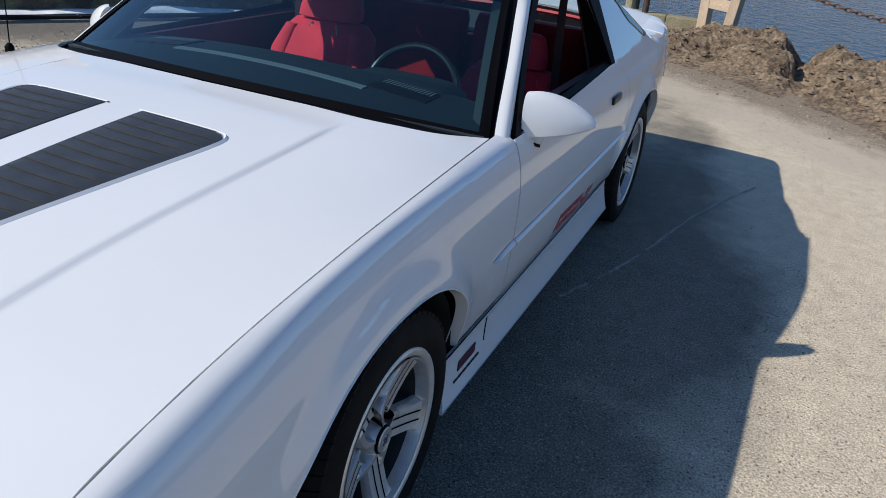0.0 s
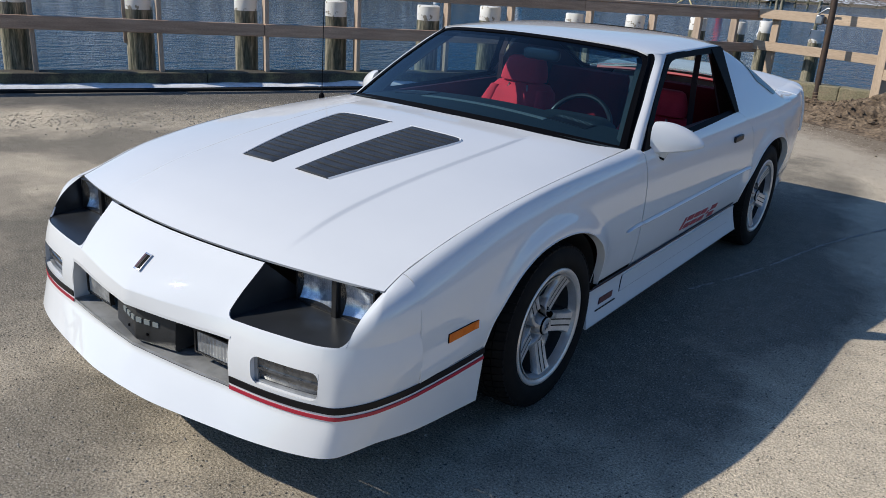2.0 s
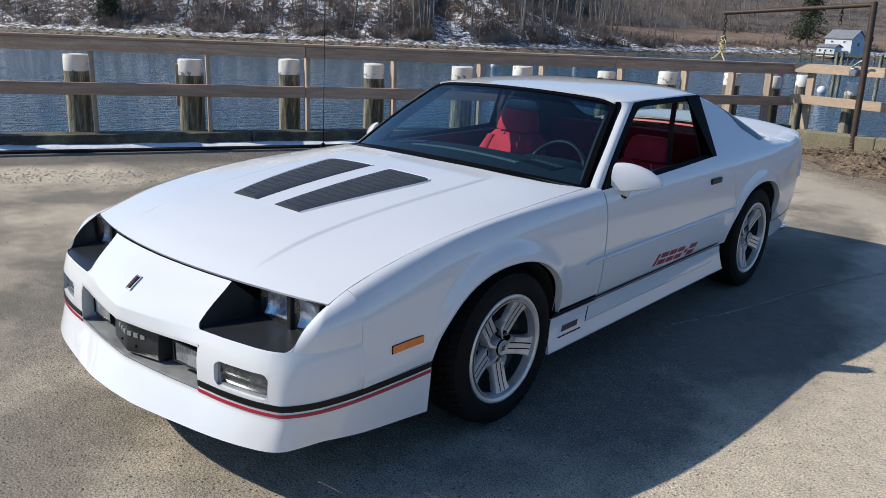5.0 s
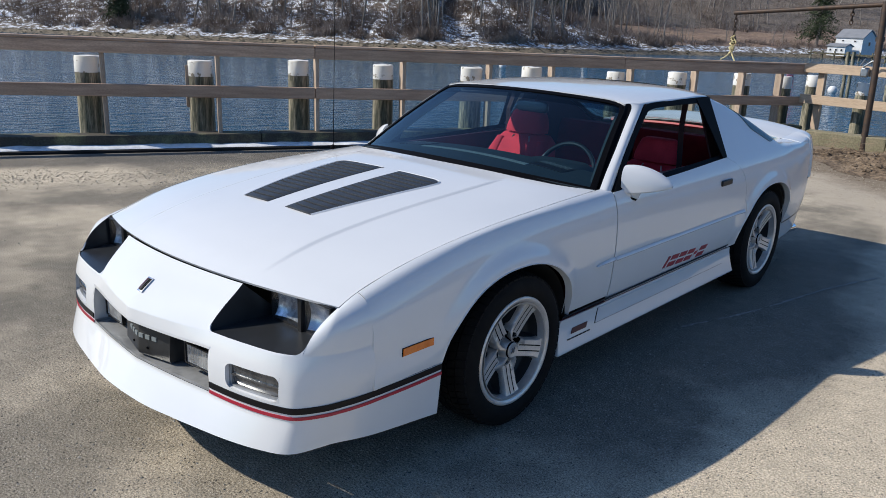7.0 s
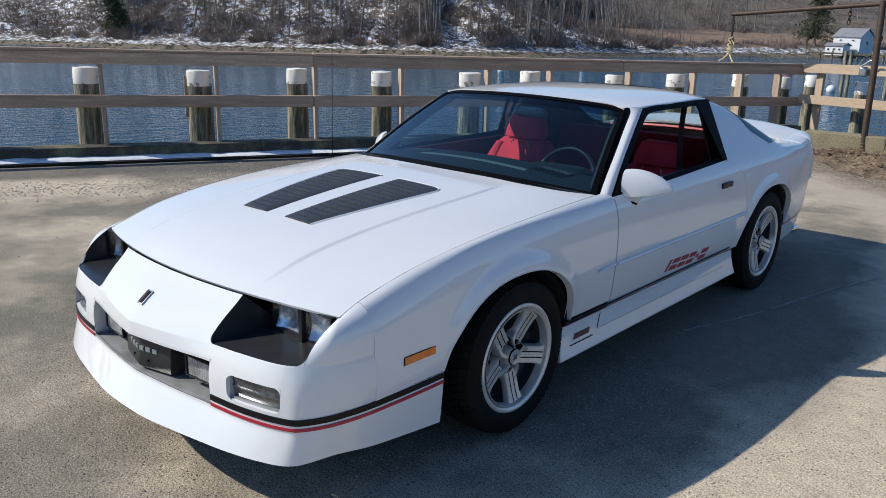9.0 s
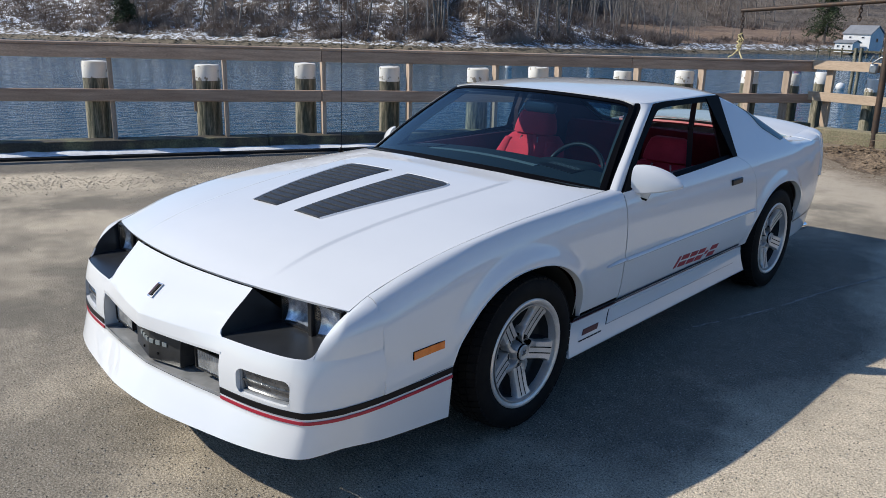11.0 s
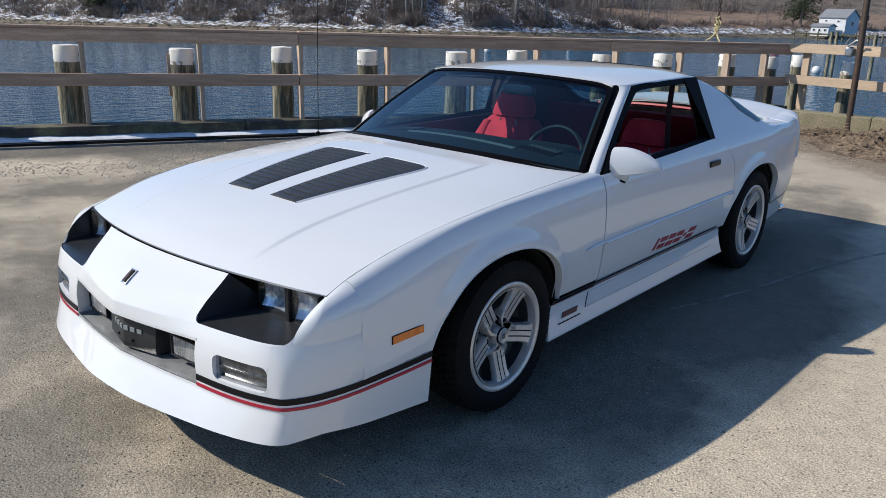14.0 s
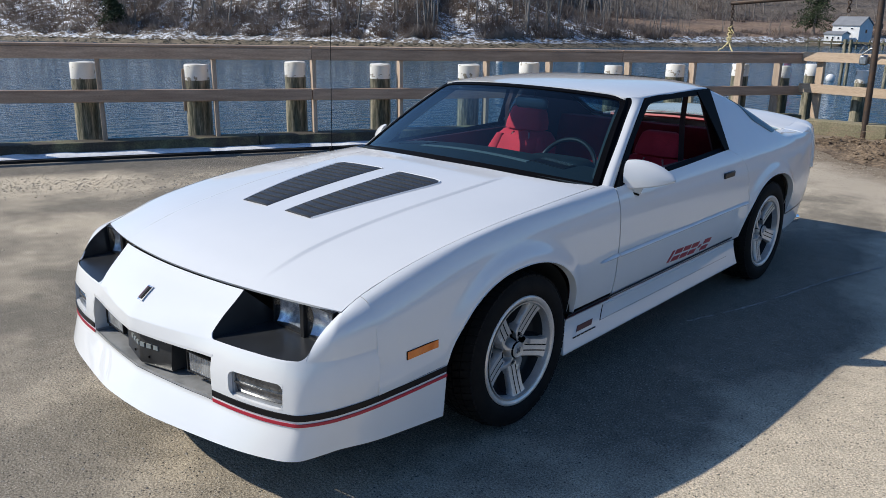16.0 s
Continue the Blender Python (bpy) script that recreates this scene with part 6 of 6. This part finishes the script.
chain("davit_chain", (-2.77, 10.45, 1.87), (-2.76, 10.45, 1.50), 0, 0.075, 0.010, RUST_STEEL, "dark steel chain hanging from the davit arm")
chain("davit_chain", (-1.02, 10.39, 2.0), (-1.02, 10.39, 1.78), 0, 0.075, 0.010, RUST_STEEL, "short dark chain hanging from the davit arm")
bm = bmesh.new()
box(bm, (-2.81, 10.42, 1.42), (-2.72, 10.48, 1.52))
tagged(part("pulley_block", bm, RUST_STEEL, bevel=0.015), "small dark pulley block on the davit chain", "pulley")
ROPE = mat("yellow_rope", (0.66, 0.55, 0.26), 0.8, alt=(0.55, 0.47, 0.28), scale=40)
bm = bmesh.new()
tube(bm, [(-2.765 + (0.026 + 0.016 * math.sin(2.1 * k)) * math.cos(1.15 * k), 10.42 + 0.03 * math.sin(1.15 * k), 1.55 - 0.0072 * k + 0.012 * math.sin(1.7 * k)) for k in range(40)], 0.011, 7)
tube(bm, [(-2.765, 10.42, 1.30), (-2.80, 10.40, 1.25), (-2.84, 10.37, 1.20), (-2.87, 10.35, 1.185), (-2.885, 10.34, 1.165)], 0.012, 7)
tube(bm, [(-2.765, 10.42, 1.31), (-2.73, 10.40, 1.25), (-2.69, 10.36, 1.205), (-2.655, 10.34, 1.16), (-2.65, 10.335, 1.02)], 0.012, 7)
tube(bm, [(-2.74, 10.42, 1.50), (-2.70, 10.41, 1.45), (-2.72, 10.40, 1.38), (-2.76, 10.40, 1.34)], 0.010, 7)
tagged(part("rope", bm, ROPE), "yellow rope knotted over the top rail", "rope")
CHAINR = mat("rusty_chain", (0.22, 0.14, 0.10), 0.6, 0.5, alt=(0.14, 0.08, 0.05), scale=40)
chain("barrier_chain", (0.72, 9.62, 0.98), (5.2, 9.3, 0.75), 0.30, 0.085, 0.010, CHAINR, "rusty steel barrier chain slung from the gate post", 70)
GALV = mat("galvanised_steel", (0.36, 0.38, 0.40), 0.4, 0.8, alt=(0.26, 0.28, 0.30), scale=25)
cleat = thing("winch", "small galvanised winch bolted to the corner rail", "winch")
bm = bmesh.new()
box(bm, (-0.84, 10.62, 1.03), (-0.73, 10.72, 1.17))
part("body", bm, GALV, cleat, bevel=0.02)
bm = bmesh.new()
tube(bm, [(-0.80, 10.60, 1.18), (-0.68, 10.56, 1.27), (-0.60, 10.54, 1.26)], 0.014, 8)
tube(bm, [(-0.84, 10.60, 1.20), (-0.78, 10.57, 1.30)], 0.012, 8)
part("crank", bm, GALV, cleat)

# dirt bank
DIRT = mat("brown_dirt", (0.085, 0.058, 0.036), 0.95, alt=(0.19, 0.14, 0.092), scale=3.5, fine=0.55, fine_scale=28, bump=0.03, bump_scale=16)
DA, DB = Vector((-1.25, 9.0, 0)), Vector((6.2, 3.2, 0))
DD = (DB - DA).normalized()
DNV = Vector((-DD.y, DD.x, 0))


def dirt_pt(t, w):
    L = (DB - DA).length
    base = DA + DD * (L * t)
    wid = 2.1 + 0.5 * noise.noise((t * 7, 0.3, 0)) - 0.7 * step(0.25, 0.0, t)
    foot = 0.35 * noise.noise((t * 9, 4.0, 0))
    p = base + DNV * (foot + wid * w)
    bx = p.x + 0.16 * noise.noise((p.x * 3, p.y * 3, 6)) + 0.06 * noise.noise((p.x * 11, p.y * 11, 6))
    hgt = (0.33 + 0.13 * noise.noise((t * 10, 9.0, 0))) * step(-0.02, 0.22, t) * (1 - 0.92 * step(1.40, 1.57, bx) * (1 - step(1.64, 1.95, bx)) - 0.12 * step(1.66, 1.9, bx))
    prof = step(0.0, 0.72, w) ** 0.8 * (1 - 0.5 * step(0.8, 1.0, w))
    q = (p.x * 2.2, p.y * 2.2, 0)
    rough = 0.08 * noise.fractal(q, 1.0, 2.1, 4) + 0.050 * noise.fractal((p.x * 15, p.y * 17, 2), 0.9, 2.1, 4)
    z = hgt * prof + rough * min(1.0, prof * 2.2 + 0.02)
    if w >= 0.999:
        z = -1.2
    return p.x, p.y, max(z, -0.012 if w < 0.98 else -2)


tagged(part("dirt_bank", sheet(dirt_pt, lin(0, 1, 260), lin(0, 1, 80)), DIRT, smooth=0), "bank of loose brown dirt pushed up at the wharf edge", "dirt bank", kind="stuff")
rng = random.Random(5)
spots = []
for i in range(4200):
    t, w = rng.random(), rng.random() ** 1.4 * 0.95
    x, y, z = dirt_pt(t, w)
    if rng.random() < 0.3:
        x, y, z = x - DNV.x * rng.random() * 0.8, y - DNV.y * rng.random() * 0.8, 0.0
    spots.append((x, y, z + 0.002, 0.005 + (0.045 if z > 0.03 else 0.012) * rng.random() ** 3.5, 0.65))
FOOT = mat("pale_bank_gravel", (0.46, 0.40, 0.31), 0.9, spec=0.2, alt=(0.26, 0.22, 0.17), scale=40, contrast=(0.42, 0.58))
stones = []
for i in range(9000):
    q = DA + DD * rng.uniform(0.0, 6.6) - DNV * (rng.gauss(0.75, 0.35) + 0.15 * noise.noise((i * 0.01, 3, 0)))
    stones.append((q.x, q.y, 0.0, 0.003 + 0.007 * rng.random() ** 3, 0.6))
pebbles("bank_gravel", stones, FOOT, "pale pebbles strewn along the foot of the dirt bank", "gravel")
pebbles("dirt_clods", spots, DIRT, "loose clods of brown dirt and small stones", "dirt")
STRAW = mat("dry_twigs", (0.30, 0.22, 0.14), 0.8, alt=(0.2, 0.15, 0.1), scale=20)
bm = bmesh.new()
for i in range(60):
    c = Vector((-0.75 + rng.gauss(0, 0.45), 9.35 + rng.gauss(0, 0.4), 0.0))
    c.z = 0.05 + 0.12 * rng.random()
    d = Vector((rng.gauss(0, 1), rng.gauss(0, 1), rng.gauss(0, 0.15))).normalized() * (0.04 + 0.12 * rng.random())
    tube(bm, [c - d, c + d * 0.2 + Vector((0, 0, 0.01)), c + d], 0.003, 4)
tagged(part("twig_litter", bm, STRAW), "dry twigs and straw washed against the kerb", "twigs", kind="stuff")

# ---- far shore ----
SHORE = curve((-3, -420, -160), (-2, -230, -50), (-1, -145, 14), (0, -114, 37.7), (1, -100, 46.5), (2, -88.6, 56), (3, -77, 65), (4, -66, 73.5), (5, -58, 88.6), (6, -51.8, 108.7), (7, -43, 130), (8, -37, 147), (9, -20, 166), (10, 20, 182), (11, 90, 190), (12, 420, 200))


def shore_frame(t):
    p = Vector((*SHORE(t), 0))
    d = (Vector((*SHORE(t + 0.02), 0)) - Vector((*SHORE(t - 0.02), 0))).normalized()
    return p, Vector((-d.y, d.x, 0))


def rise(t, d):
    k = step(5.2, 6.4, t)
    slope = (1 - k) * max(0, d - 6) * 0.42 + k * (max(0, min(d, 44) - 6) * 0.075 + max(0, d - 44) * 0.30)
    h = 0.55 * step(0, 2.5, d) + 0.75 * step(2.5, 7.0, d) + slope
    gully = step(4.0, 4.35, t) * (1 - step(4.45, 4.9, t))
    h -= gully * min(max(0, d - 6) * 0.2, 4)
    if d > 4:
        h += 0.5 * noise.noise((t * 9, d * 0.15, 0))
    return min(h, 38 + 6 * noise.noise((t * 2, 1, 1)))


def bank_pt(t, d):
    p, n = shore_frame(t)
    q = p + n * (d + 0.9 * noise.noise((t * 12, 5, 0)))
    return q.x, q.y, WATER_Z - 0.05 + rise(t, d)


MUD = mat("tidal_mud", (0.10, 0.082, 0.056), 0.8, alt=(0.21, 0.17, 0.11), scale=1.6, fine=0.5, fine_scale=5, bump=0.08, bump_scale=2)
HILL = mat("leaf_litter_with_snow", (0.105, 0.078, 0.055), 0.95, alt=(0.78, 0.80, 0.84), scale=1.1, fine=0.4, fine_scale=6, contrast=(0.475, 0.555), bump=0.15, bump_scale=1.5)
FIELD = mat("dry_brown_field", (0.15, 0.098, 0.07), 0.95, alt=(0.23, 0.165, 0.115), scale=0.25, fine=0.35, fine_scale=2, bump=0.1, bump_scale=1.5)
SHORE_SNOW = mat("shore_snow", (0.66, 0.69, 0.73), 0.7, alt=(0.12, 0.095, 0.068), scale=1.6, contrast=(0.42, 0.52), fine=0.15, fine_scale=6, bump=0.05, bump_scale=2)
TS = lin(-3, 12, 300)
tagged(part("far_shore_mud", sheet(bank_pt, TS, (-3.0, 0, 0.8, 1.6, 2.4)), MUD, smooth=60), "muddy tide line of the far river bank", "river bank", kind="structure")
tagged(part("far_shore_snow", sheet(bank_pt, TS, (2.4, 3.2, 4.2, 5.5, 7.0)), SHORE_SNOW, smooth=60), "snow-covered foot of the far river bank", "river bank", kind="structure")
T1 = [t for t in TS if t <= 6.25]
T2 = [t for t in TS if t >= T1[-1]]
DS = [7, 9, 12, 15, 19, 24, 30, 40, 55, 75, 100, 150, 260]
tagged(part("far_hillside", sheet(bank_pt, T1, DS), HILL, smooth=60), "wooded hillside with leaf litter and patches of snow", "hillside", kind="structure")
DF = [7, 9, 12, 15, 19, 24, 30, 37, 44]
tagged(part("far_wood_slope", sheet(bank_pt, T2, [44, 48, 55, 65, 80, 110, 160, 260]), mat("leaf_litter", (0.10, 0.08, 0.063), 0.95, alt=(0.17, 0.14, 0.115), scale=0.5, fine=0.4, fine_scale=2.5, bump=0.15, bump_scale=1.5), smooth=60), "wooded slope rising behind the field", "hillside", kind="structure")
tagged(part("far_field", sheet(bank_pt, T2, DF), FIELD, smooth=60), "gently rising dry brown field beyond the river", "field", kind="structure")

ROCK = mat("wet_dark_rock", (0.05, 0.045, 0.036), 0.6, alt=(0.10, 0.085, 0.05), scale=0.9, rand=0.2)
rk = random.Random(4)
spots = []
for i in range(4000):
    x, y, z = bank_pt(rk.uniform(-1, 9), rk.uniform(-0.4, 2.8))
    spots.append((x, y, z, 0.07 + 0.22 * rk.random() ** 3, 0.5))
pebbles("shore_rocks", spots, ROCK, "dark wet rocks along the far tide line", "rocks")
BARK = mat("grey_bark", (0.15, 0.13, 0.112), 0.9, alt=(0.29, 0.26, 0.235), scale=1.2, rand=0.3)
TWIG = mat("brown_brush", (0.12, 0.082, 0.062), 0.9, alt=(0.27, 0.225, 0.195), scale=0.5, contrast=(0.4, 0.6))


def bare_tree(seed, height, spread):
    """A leafless tree: tapered trunk with forking limbs and twigs."""
    r = random.Random(seed)
    bm = bmesh.new()

    def limb(p, d, length, rad, depth):
        pts, rs = [p], [rad]
        n = 4 if depth < 2 else 2
        q = p.copy()
        for i in range(n):
            d = (d + Vector((r.gauss(0, 0.10), r.gauss(0, 0.10), 0.05))).normalized()
            q = q + d * (length / n)
            pts.append(q.copy())
            rs.append(rad * (1 - 0.75 * (i + 1) / n))
        tube(bm, pts, rs, 6 if depth == 0 else 3, False)
        if depth < 3:
            kids = (9, 5, 4)[depth]
            for k in range(kids):
                f = 0.30 + 0.68 * (k + r.random()) / kids
                i = min(int(f * n), n - 1)
                a = pts[i].lerp(pts[i + 1], f * n - i)
                ang = r.random() * 6.283
                out = Vector((math.cos(ang), math.sin(ang), 0))
                nd = (d * (0.75 if depth == 0 else 1.0) + out * spread * (0.7 + 0.5 * r.random())).normalized()
                limb(a, nd, length * (0.42 if depth == 0 else 0.5) * (1.1 - 0.4 * f) * (0.8 + 0.4 * r.random()), max(rs[i] * 0.45, 0.012), depth + 1)
    limb(Vector((0, 0, -0.3)), Vector((r.gauss(0, 0.05), r.gauss(0, 0.05), 1)).normalized(), height, 0.009 * height + 0.02, 0)
    me = bpy.data.meshes.new("bare_tree")
    bm.to_mesh(me)
    bm.free()
    me.materials.append(BARK)
    return me


tree_meshes = [bare_tree(11 + k, h, s) for k, (h, s) in enumerate(((11, 0.75), (9, 0.9), (13, 0.6), (10, 0.8), (7, 1.0), (12, 0.7)))]
rt = random.Random(21)
tree_arrays = []
for me in tree_meshes:
    tree_arrays.append((np.array([v.co for v in me.vertices]), np.array([p.vertices[:] for p in me.polygons])))
WV, WF, base = [], [], 0
for i in range(480):
    t = rt.uniform(-0.6, 6.4) if i < 290 else rt.uniform(6.1, 8.9)
    if 4.05 < t < 4.5 and rt.random() < 0.8 or t < 3.4 and rt.random() < 0.5:
        continue
    d = 7.5 + rt.random() ** 1.6 * 34
    if i >= 290:
        d = 40 + rt.random() ** 1.5 * 45 if i % 6 else 9 + 8 * rt.random()
    x, y, z = bank_pt(t, d)
    k = 0.75 + 0.5 * rt.random() if d > 20 or t < 6.2 else 0.5
    m = pose(x, y, z - 0.1, rt.gauss(0, 3), rt.gauss(0, 3), rt.uniform(0, 360)) @ Matrix.Diagonal((k, k, k * (0.9 + 0.3 * rt.random()), 1))
    kind = rt.randrange(6)
    if i < 290:
        ob = new("bare_tree", tree_meshes[kind])
        ob.matrix_world = m
        tagged(ob, "leafless grey tree on the far river bank", "tree", "bare trees on the far bank")
    else:
        v, f = tree_arrays[kind]
        m = np.array(m)
        WV.append(v @ m[:3, :3].T + m[:3, 3])
        WF.append(f + base)
        base += len(v)
me = bpy.data.meshes.new("far_woods")
me.from_pydata(np.concatenate(WV).tolist(), [], np.concatenate(WF).tolist())
me.materials.append(BARK)
tagged(new("far_woods", me), "distant leafless grey woods beyond the field", "woods", kind="stuff")

# brush along the bank
V, Fc = [], []
for i in range(92000):
    t = rt.uniform(-0.6, 8.9)
    d = 5.4 + rt.random() ** 1.5 * 27
    if t > 6.2:
        d = 6.0 + 10 * rt.random() ** 1.5 if i % 3 == 0 else 38 + 40 * rt.random()
        if i % 3 == 0 and noise.noise((t * 11, d * 0.3, 8.1)) < 0.05:
            continue
    clump = noise.noise((t * 6, d * 0.22, 3.3))
    if clump < -0.12 and rt.random() < 0.8 or 4.1 < t < 4.42 and rt.random() < 0.85:
        continue
    x, y, z = bank_pt(t, d)
    h = (0.25 + 1.25 * rt.random() ** 1.5) * (1.0 + 0.7 * max(clump, 0)) * (0.6 if 6.2 < t and d < 20 else 1.0)
    a, l = rt.uniform(0, 6.283), rt.random() * 1.7
    top = Vector((x + math.cos(a) * l * h, y + math.sin(a) * l * h, z + h))
    mid = Vector((x, y, z)).lerp(top, 0.5) + Vector((rt.gauss(0, 0.12), rt.gauss(0, 0.12), 0.12))
    rr = 0.020 + 0.02 * rt.random()
    b0 = len(V)
    for p, q in ((Vector((x, y, z - 0.1)), rr), (mid, rr * 0.8)):
        for k in range(3):
            V.append((p.x + q * math.cos(2.1 * k), p.y + q * math.sin(2.1 * k), p.z))
    V.append(tuple(top))
    for k in range(3):
        j = (k + 1) % 3
        Fc += [(b0 + k, b0 + j, b0 + 3 + j, b0 + 3 + k), (b0 + 3 + k, b0 + 3 + j, b0 + 6)]
me = bpy.data.meshes.new("brush")
me.from_pydata(V, [], Fc)
me.materials.append(TWIG)
tagged(new("brush", me), "dense leafless brown brush on the far bank", "brush", kind="stuff")

NEEDLE = mat("conifer_needles", (0.028, 0.045, 0.018), 0.8, alt=(0.05, 0.07, 0.03), scale=1.5)


def conifer(x, y, z, h, w, seed, label, needles=60):
    r = random.Random(seed)
    tree = thing("conifer", label, "tree", "conifers on the far bank", at=pose(x, y, z))
    bm = bmesh.new()
    tube(bm, [(0, 0, -0.3), (0.05, 0, h * 0.5), (0, 0, h * 0.97)], [0.02 * h, 0.012 * h, 0.01], 8)
    part("trunk", bm, BARK, tree)
    V, Fc = [], []
    n = int(h * 16)
    for i in range(n):
        f = (i + r.random()) / n
        zz = h * (0.10 + 0.88 * f)
        L = w * (1 - f) ** 0.8 * (0.65 + 0.5 * r.random()) + 0.15
        a = r.uniform(0, 6.283)
        for k in range(needles):
            s = (k + r.random()) / needles
            px, py, pz = math.cos(a) * L * s, math.sin(a) * L * s, zz - 0.25 * L * s * s + r.gauss(0, 0.06)
            px, py = px + r.gauss(0, 0.12), py + r.gauss(0, 0.12)
            e = 0.22 + 0.25 * r.random()
            q1 = Vector((r.gauss(0, 1), r.gauss(0, 1), r.gauss(0, 0.5))).normalized() * e
            q2 = Vector((r.gauss(0, 1), r.gauss(0, 1), r.gauss(0, 0.5))).normalized() * e * 0.5
            b0 = len(V)
            V += [(px, py, pz), (px + q1.x, py + q1.y, pz + q1.z), (px + q1.x * 0.5 + q2.x, py + q1.y * 0.5 + q2.y, pz + q1.z * 0.5 + q2.z)]
            Fc.append((b0, b0 + 1, b0 + 2))
    me = bpy.data.meshes.new("crown")
    me.from_pydata(V, [], Fc)
    me.materials.append(NEEDLE)
    new("crown", me).parent = tree
    return tree


for t, d, h, w, sd in ((0.72, 7.5, 7, 2.2, 1), (6.42, 52, 10, 2.2, 2), (6.62, 55, 9, 2.4, 3), (0.2, 16, 9, 2.4, 6), (7.1, 66, 9, 1.6, 7), (7.32, 70, 8, 1.7, 8), (7.45, 74, 8, 1.6, 9)):
    x, y, z = bank_pt(t, d)
    conifer(x, y, z, h, w, sd, "dark green conifer on the far bank")
conifer(-46.4, 152, -0.6, 14, 4.0, 4, "tall dark green conifer beside the boathouse")

# ---- buildings on the far shore ----
SIDING = mat("white_siding", (0.72, 0.73, 0.74), 0.7, alt=(0.62, 0.63, 0.64), scale=0.8, fine=0.06, fine_scale=10)
ROOFING = mat("grey_roofing", (0.18, 0.19, 0.21), 0.8, alt=(0.23, 0.24, 0.26), scale=1.0)
PANE = mat("dark_window_pane", (0.02, 0.025, 0.03), 0.1)


def house(name, label, m, w, d, h, ridge, wins, kind="house"):
    """A gabled building, ridge along its x; wins: (wall, along, sill, width, height)."""
    hs = thing(name, label, kind, at=m)
    bm = bmesh.new()
    v = [(-w / 2, -d / 2), (w / 2, -d / 2), (w / 2, d / 2), (-w / 2, d / 2)]
    lo = [bm.verts.new((x, y, 0)) for x, y in v]
    hi = [bm.verts.new((x, y, h)) for x, y in v]
    for i in range(4):
        j = (i + 1) % 4
        bm.faces.new((lo[i], lo[j], hi[j], hi[i]))
    g = [bm.verts.new((-w / 2, 0, ridge)), bm.verts.new((w / 2, 0, ridge))]
    bm.faces.new((hi[3], hi[0], g[0]))
    bm.faces.new((hi[1], hi[2], g[1]))
    part("wall", bm, SIDING, hs, smooth=0)
    e = 0.18
    for s in (-1, 1):
        bm = bmesh.new()
        k = (ridge - h) / (d / 2)
        q = [(-w / 2 - e, s * (d / 2 + e), h - k * e + 0.03), (w / 2 + e, s * (d / 2 + e), h - k * e + 0.03), (w / 2 + e, 0, ridge + 0.03), (-w / 2 - e, 0, ridge + 0.03)]
        slab(bm, q if s < 0 else q[::-1], (0, 0, 0.14))
        part("roof", bm, ROOFING, hs, smooth=0)
    for wall, al, sill, ww, wh in wins:
        bm = bmesh.new()
        if wall == "f":
            box(bm, (al - ww / 2, -d / 2 - 0.05, sill), (al + ww / 2, -d / 2 + 0.05, sill + wh))
        else:
            box(bm, (w / 2 - 0.05, al - ww / 2, sill), (w / 2 + 0.05, al + ww / 2, sill + wh))
        win = part("window", bm, SIDING, hs, smooth=0)
        bm = bmesh.new()
        if wall == "f":
            box(bm, (al - ww / 2 + 0.08, -d / 2 - 0.07, sill + 0.08), (al + ww / 2 - 0.08, -d / 2 - 0.04, sill + wh - 0.08))
        else:
            box(bm, (w / 2 + 0.04, al - ww / 2 + 0.08, sill + 0.08), (w / 2 + 0.07, al + ww / 2 - 0.08, sill + wh - 0.08))
        part("pane", bm, PANE, win, smooth=0)
    return hs


house("boathouse", "white boathouse with grey gabled roof on the far shore", pose(-37.7, 144.1, -1.6, 0, 0, -8), 4.4, 5.0, 2.75, 4.0, [("f", -1.0, 2.05, 0.5, 0.36), ("f", 1.0, 2.05, 0.5, 0.36), ("s", 0.0, 1.5, 0.8, 0.7)], "boathouse")
house("boat_shed", "low white shed in front of the boathouse", pose(-38.7, 139.6, -1.75, 0, 0, -8), 2.9, 2.6, 1.45, 1.8, [("f", -0.9, 0.7, 0.45, 0.45), ("f", 0.0, 0.7, 0.45, 0.45), ("f", 0.9, 0.7, 0.45, 0.45)], "shed")
house("cottage", "small grey-roofed cottage on the far slope", pose(*bank_pt(6.6, 62), 0, 0, 20), 8, 6, 2.6, 4.4, [("f", -2, 0.9, 0.9, 1.1), ("f", 2, 0.9, 0.9, 1.1)])
dock = thing("dock", "weathered timber dock below the boathouse", "dock")
beam("deck", (-41, 134.2, -1.35), (-27, 129.2, -1.35), 3.0, 0.2, KERB, parent=dock, bevel=0)
for i in range(8):
    x, y = -41 + 2.0 * i, 133.0 - 0.71 * i
    bm = bmesh.new()
    tube(bm, [(x, y, -4), (x, y, -0.9)], 0.14, 8)
    part("dock_post", bm, PILE, dock)

BUOY = mat("white_buoy", (0.75, 0.76, 0.78), 0.4, alt=(0.6, 0.6, 0.6), scale=3)
RED_BUOY = mat("red_buoy", (0.6, 0.03, 0.02), 0.4)
for x, y, r, mt, lb in ((-14.2, 55.3, 0.30, BUOY, "white"), (-40, 52, 0.3, BUOY, "white"), (-37.5, 61, 0.3, BUOY, "white"), (-25.2, 79.0, 0.36, RED_BUOY, "red")):
    bm = bmesh.new()
    bmesh.ops.create_uvsphere(bm, u_segments=16, v_segments=10, radius=r)
    ob = part("buoy", bm, mt, smooth=80)
    ob.location = (x, y, WATER_Z + r * 0.6)
    tagged(ob, lb + " mooring buoy floating on the river", "buoy", "mooring buoys")
for x, y, top in ((-12.77, 52.43, -1.0), (-12.41, 52.26, -0.96), (-9.3, 48.5, -1.1)):
    pile(x, y, top, 0.10, False)
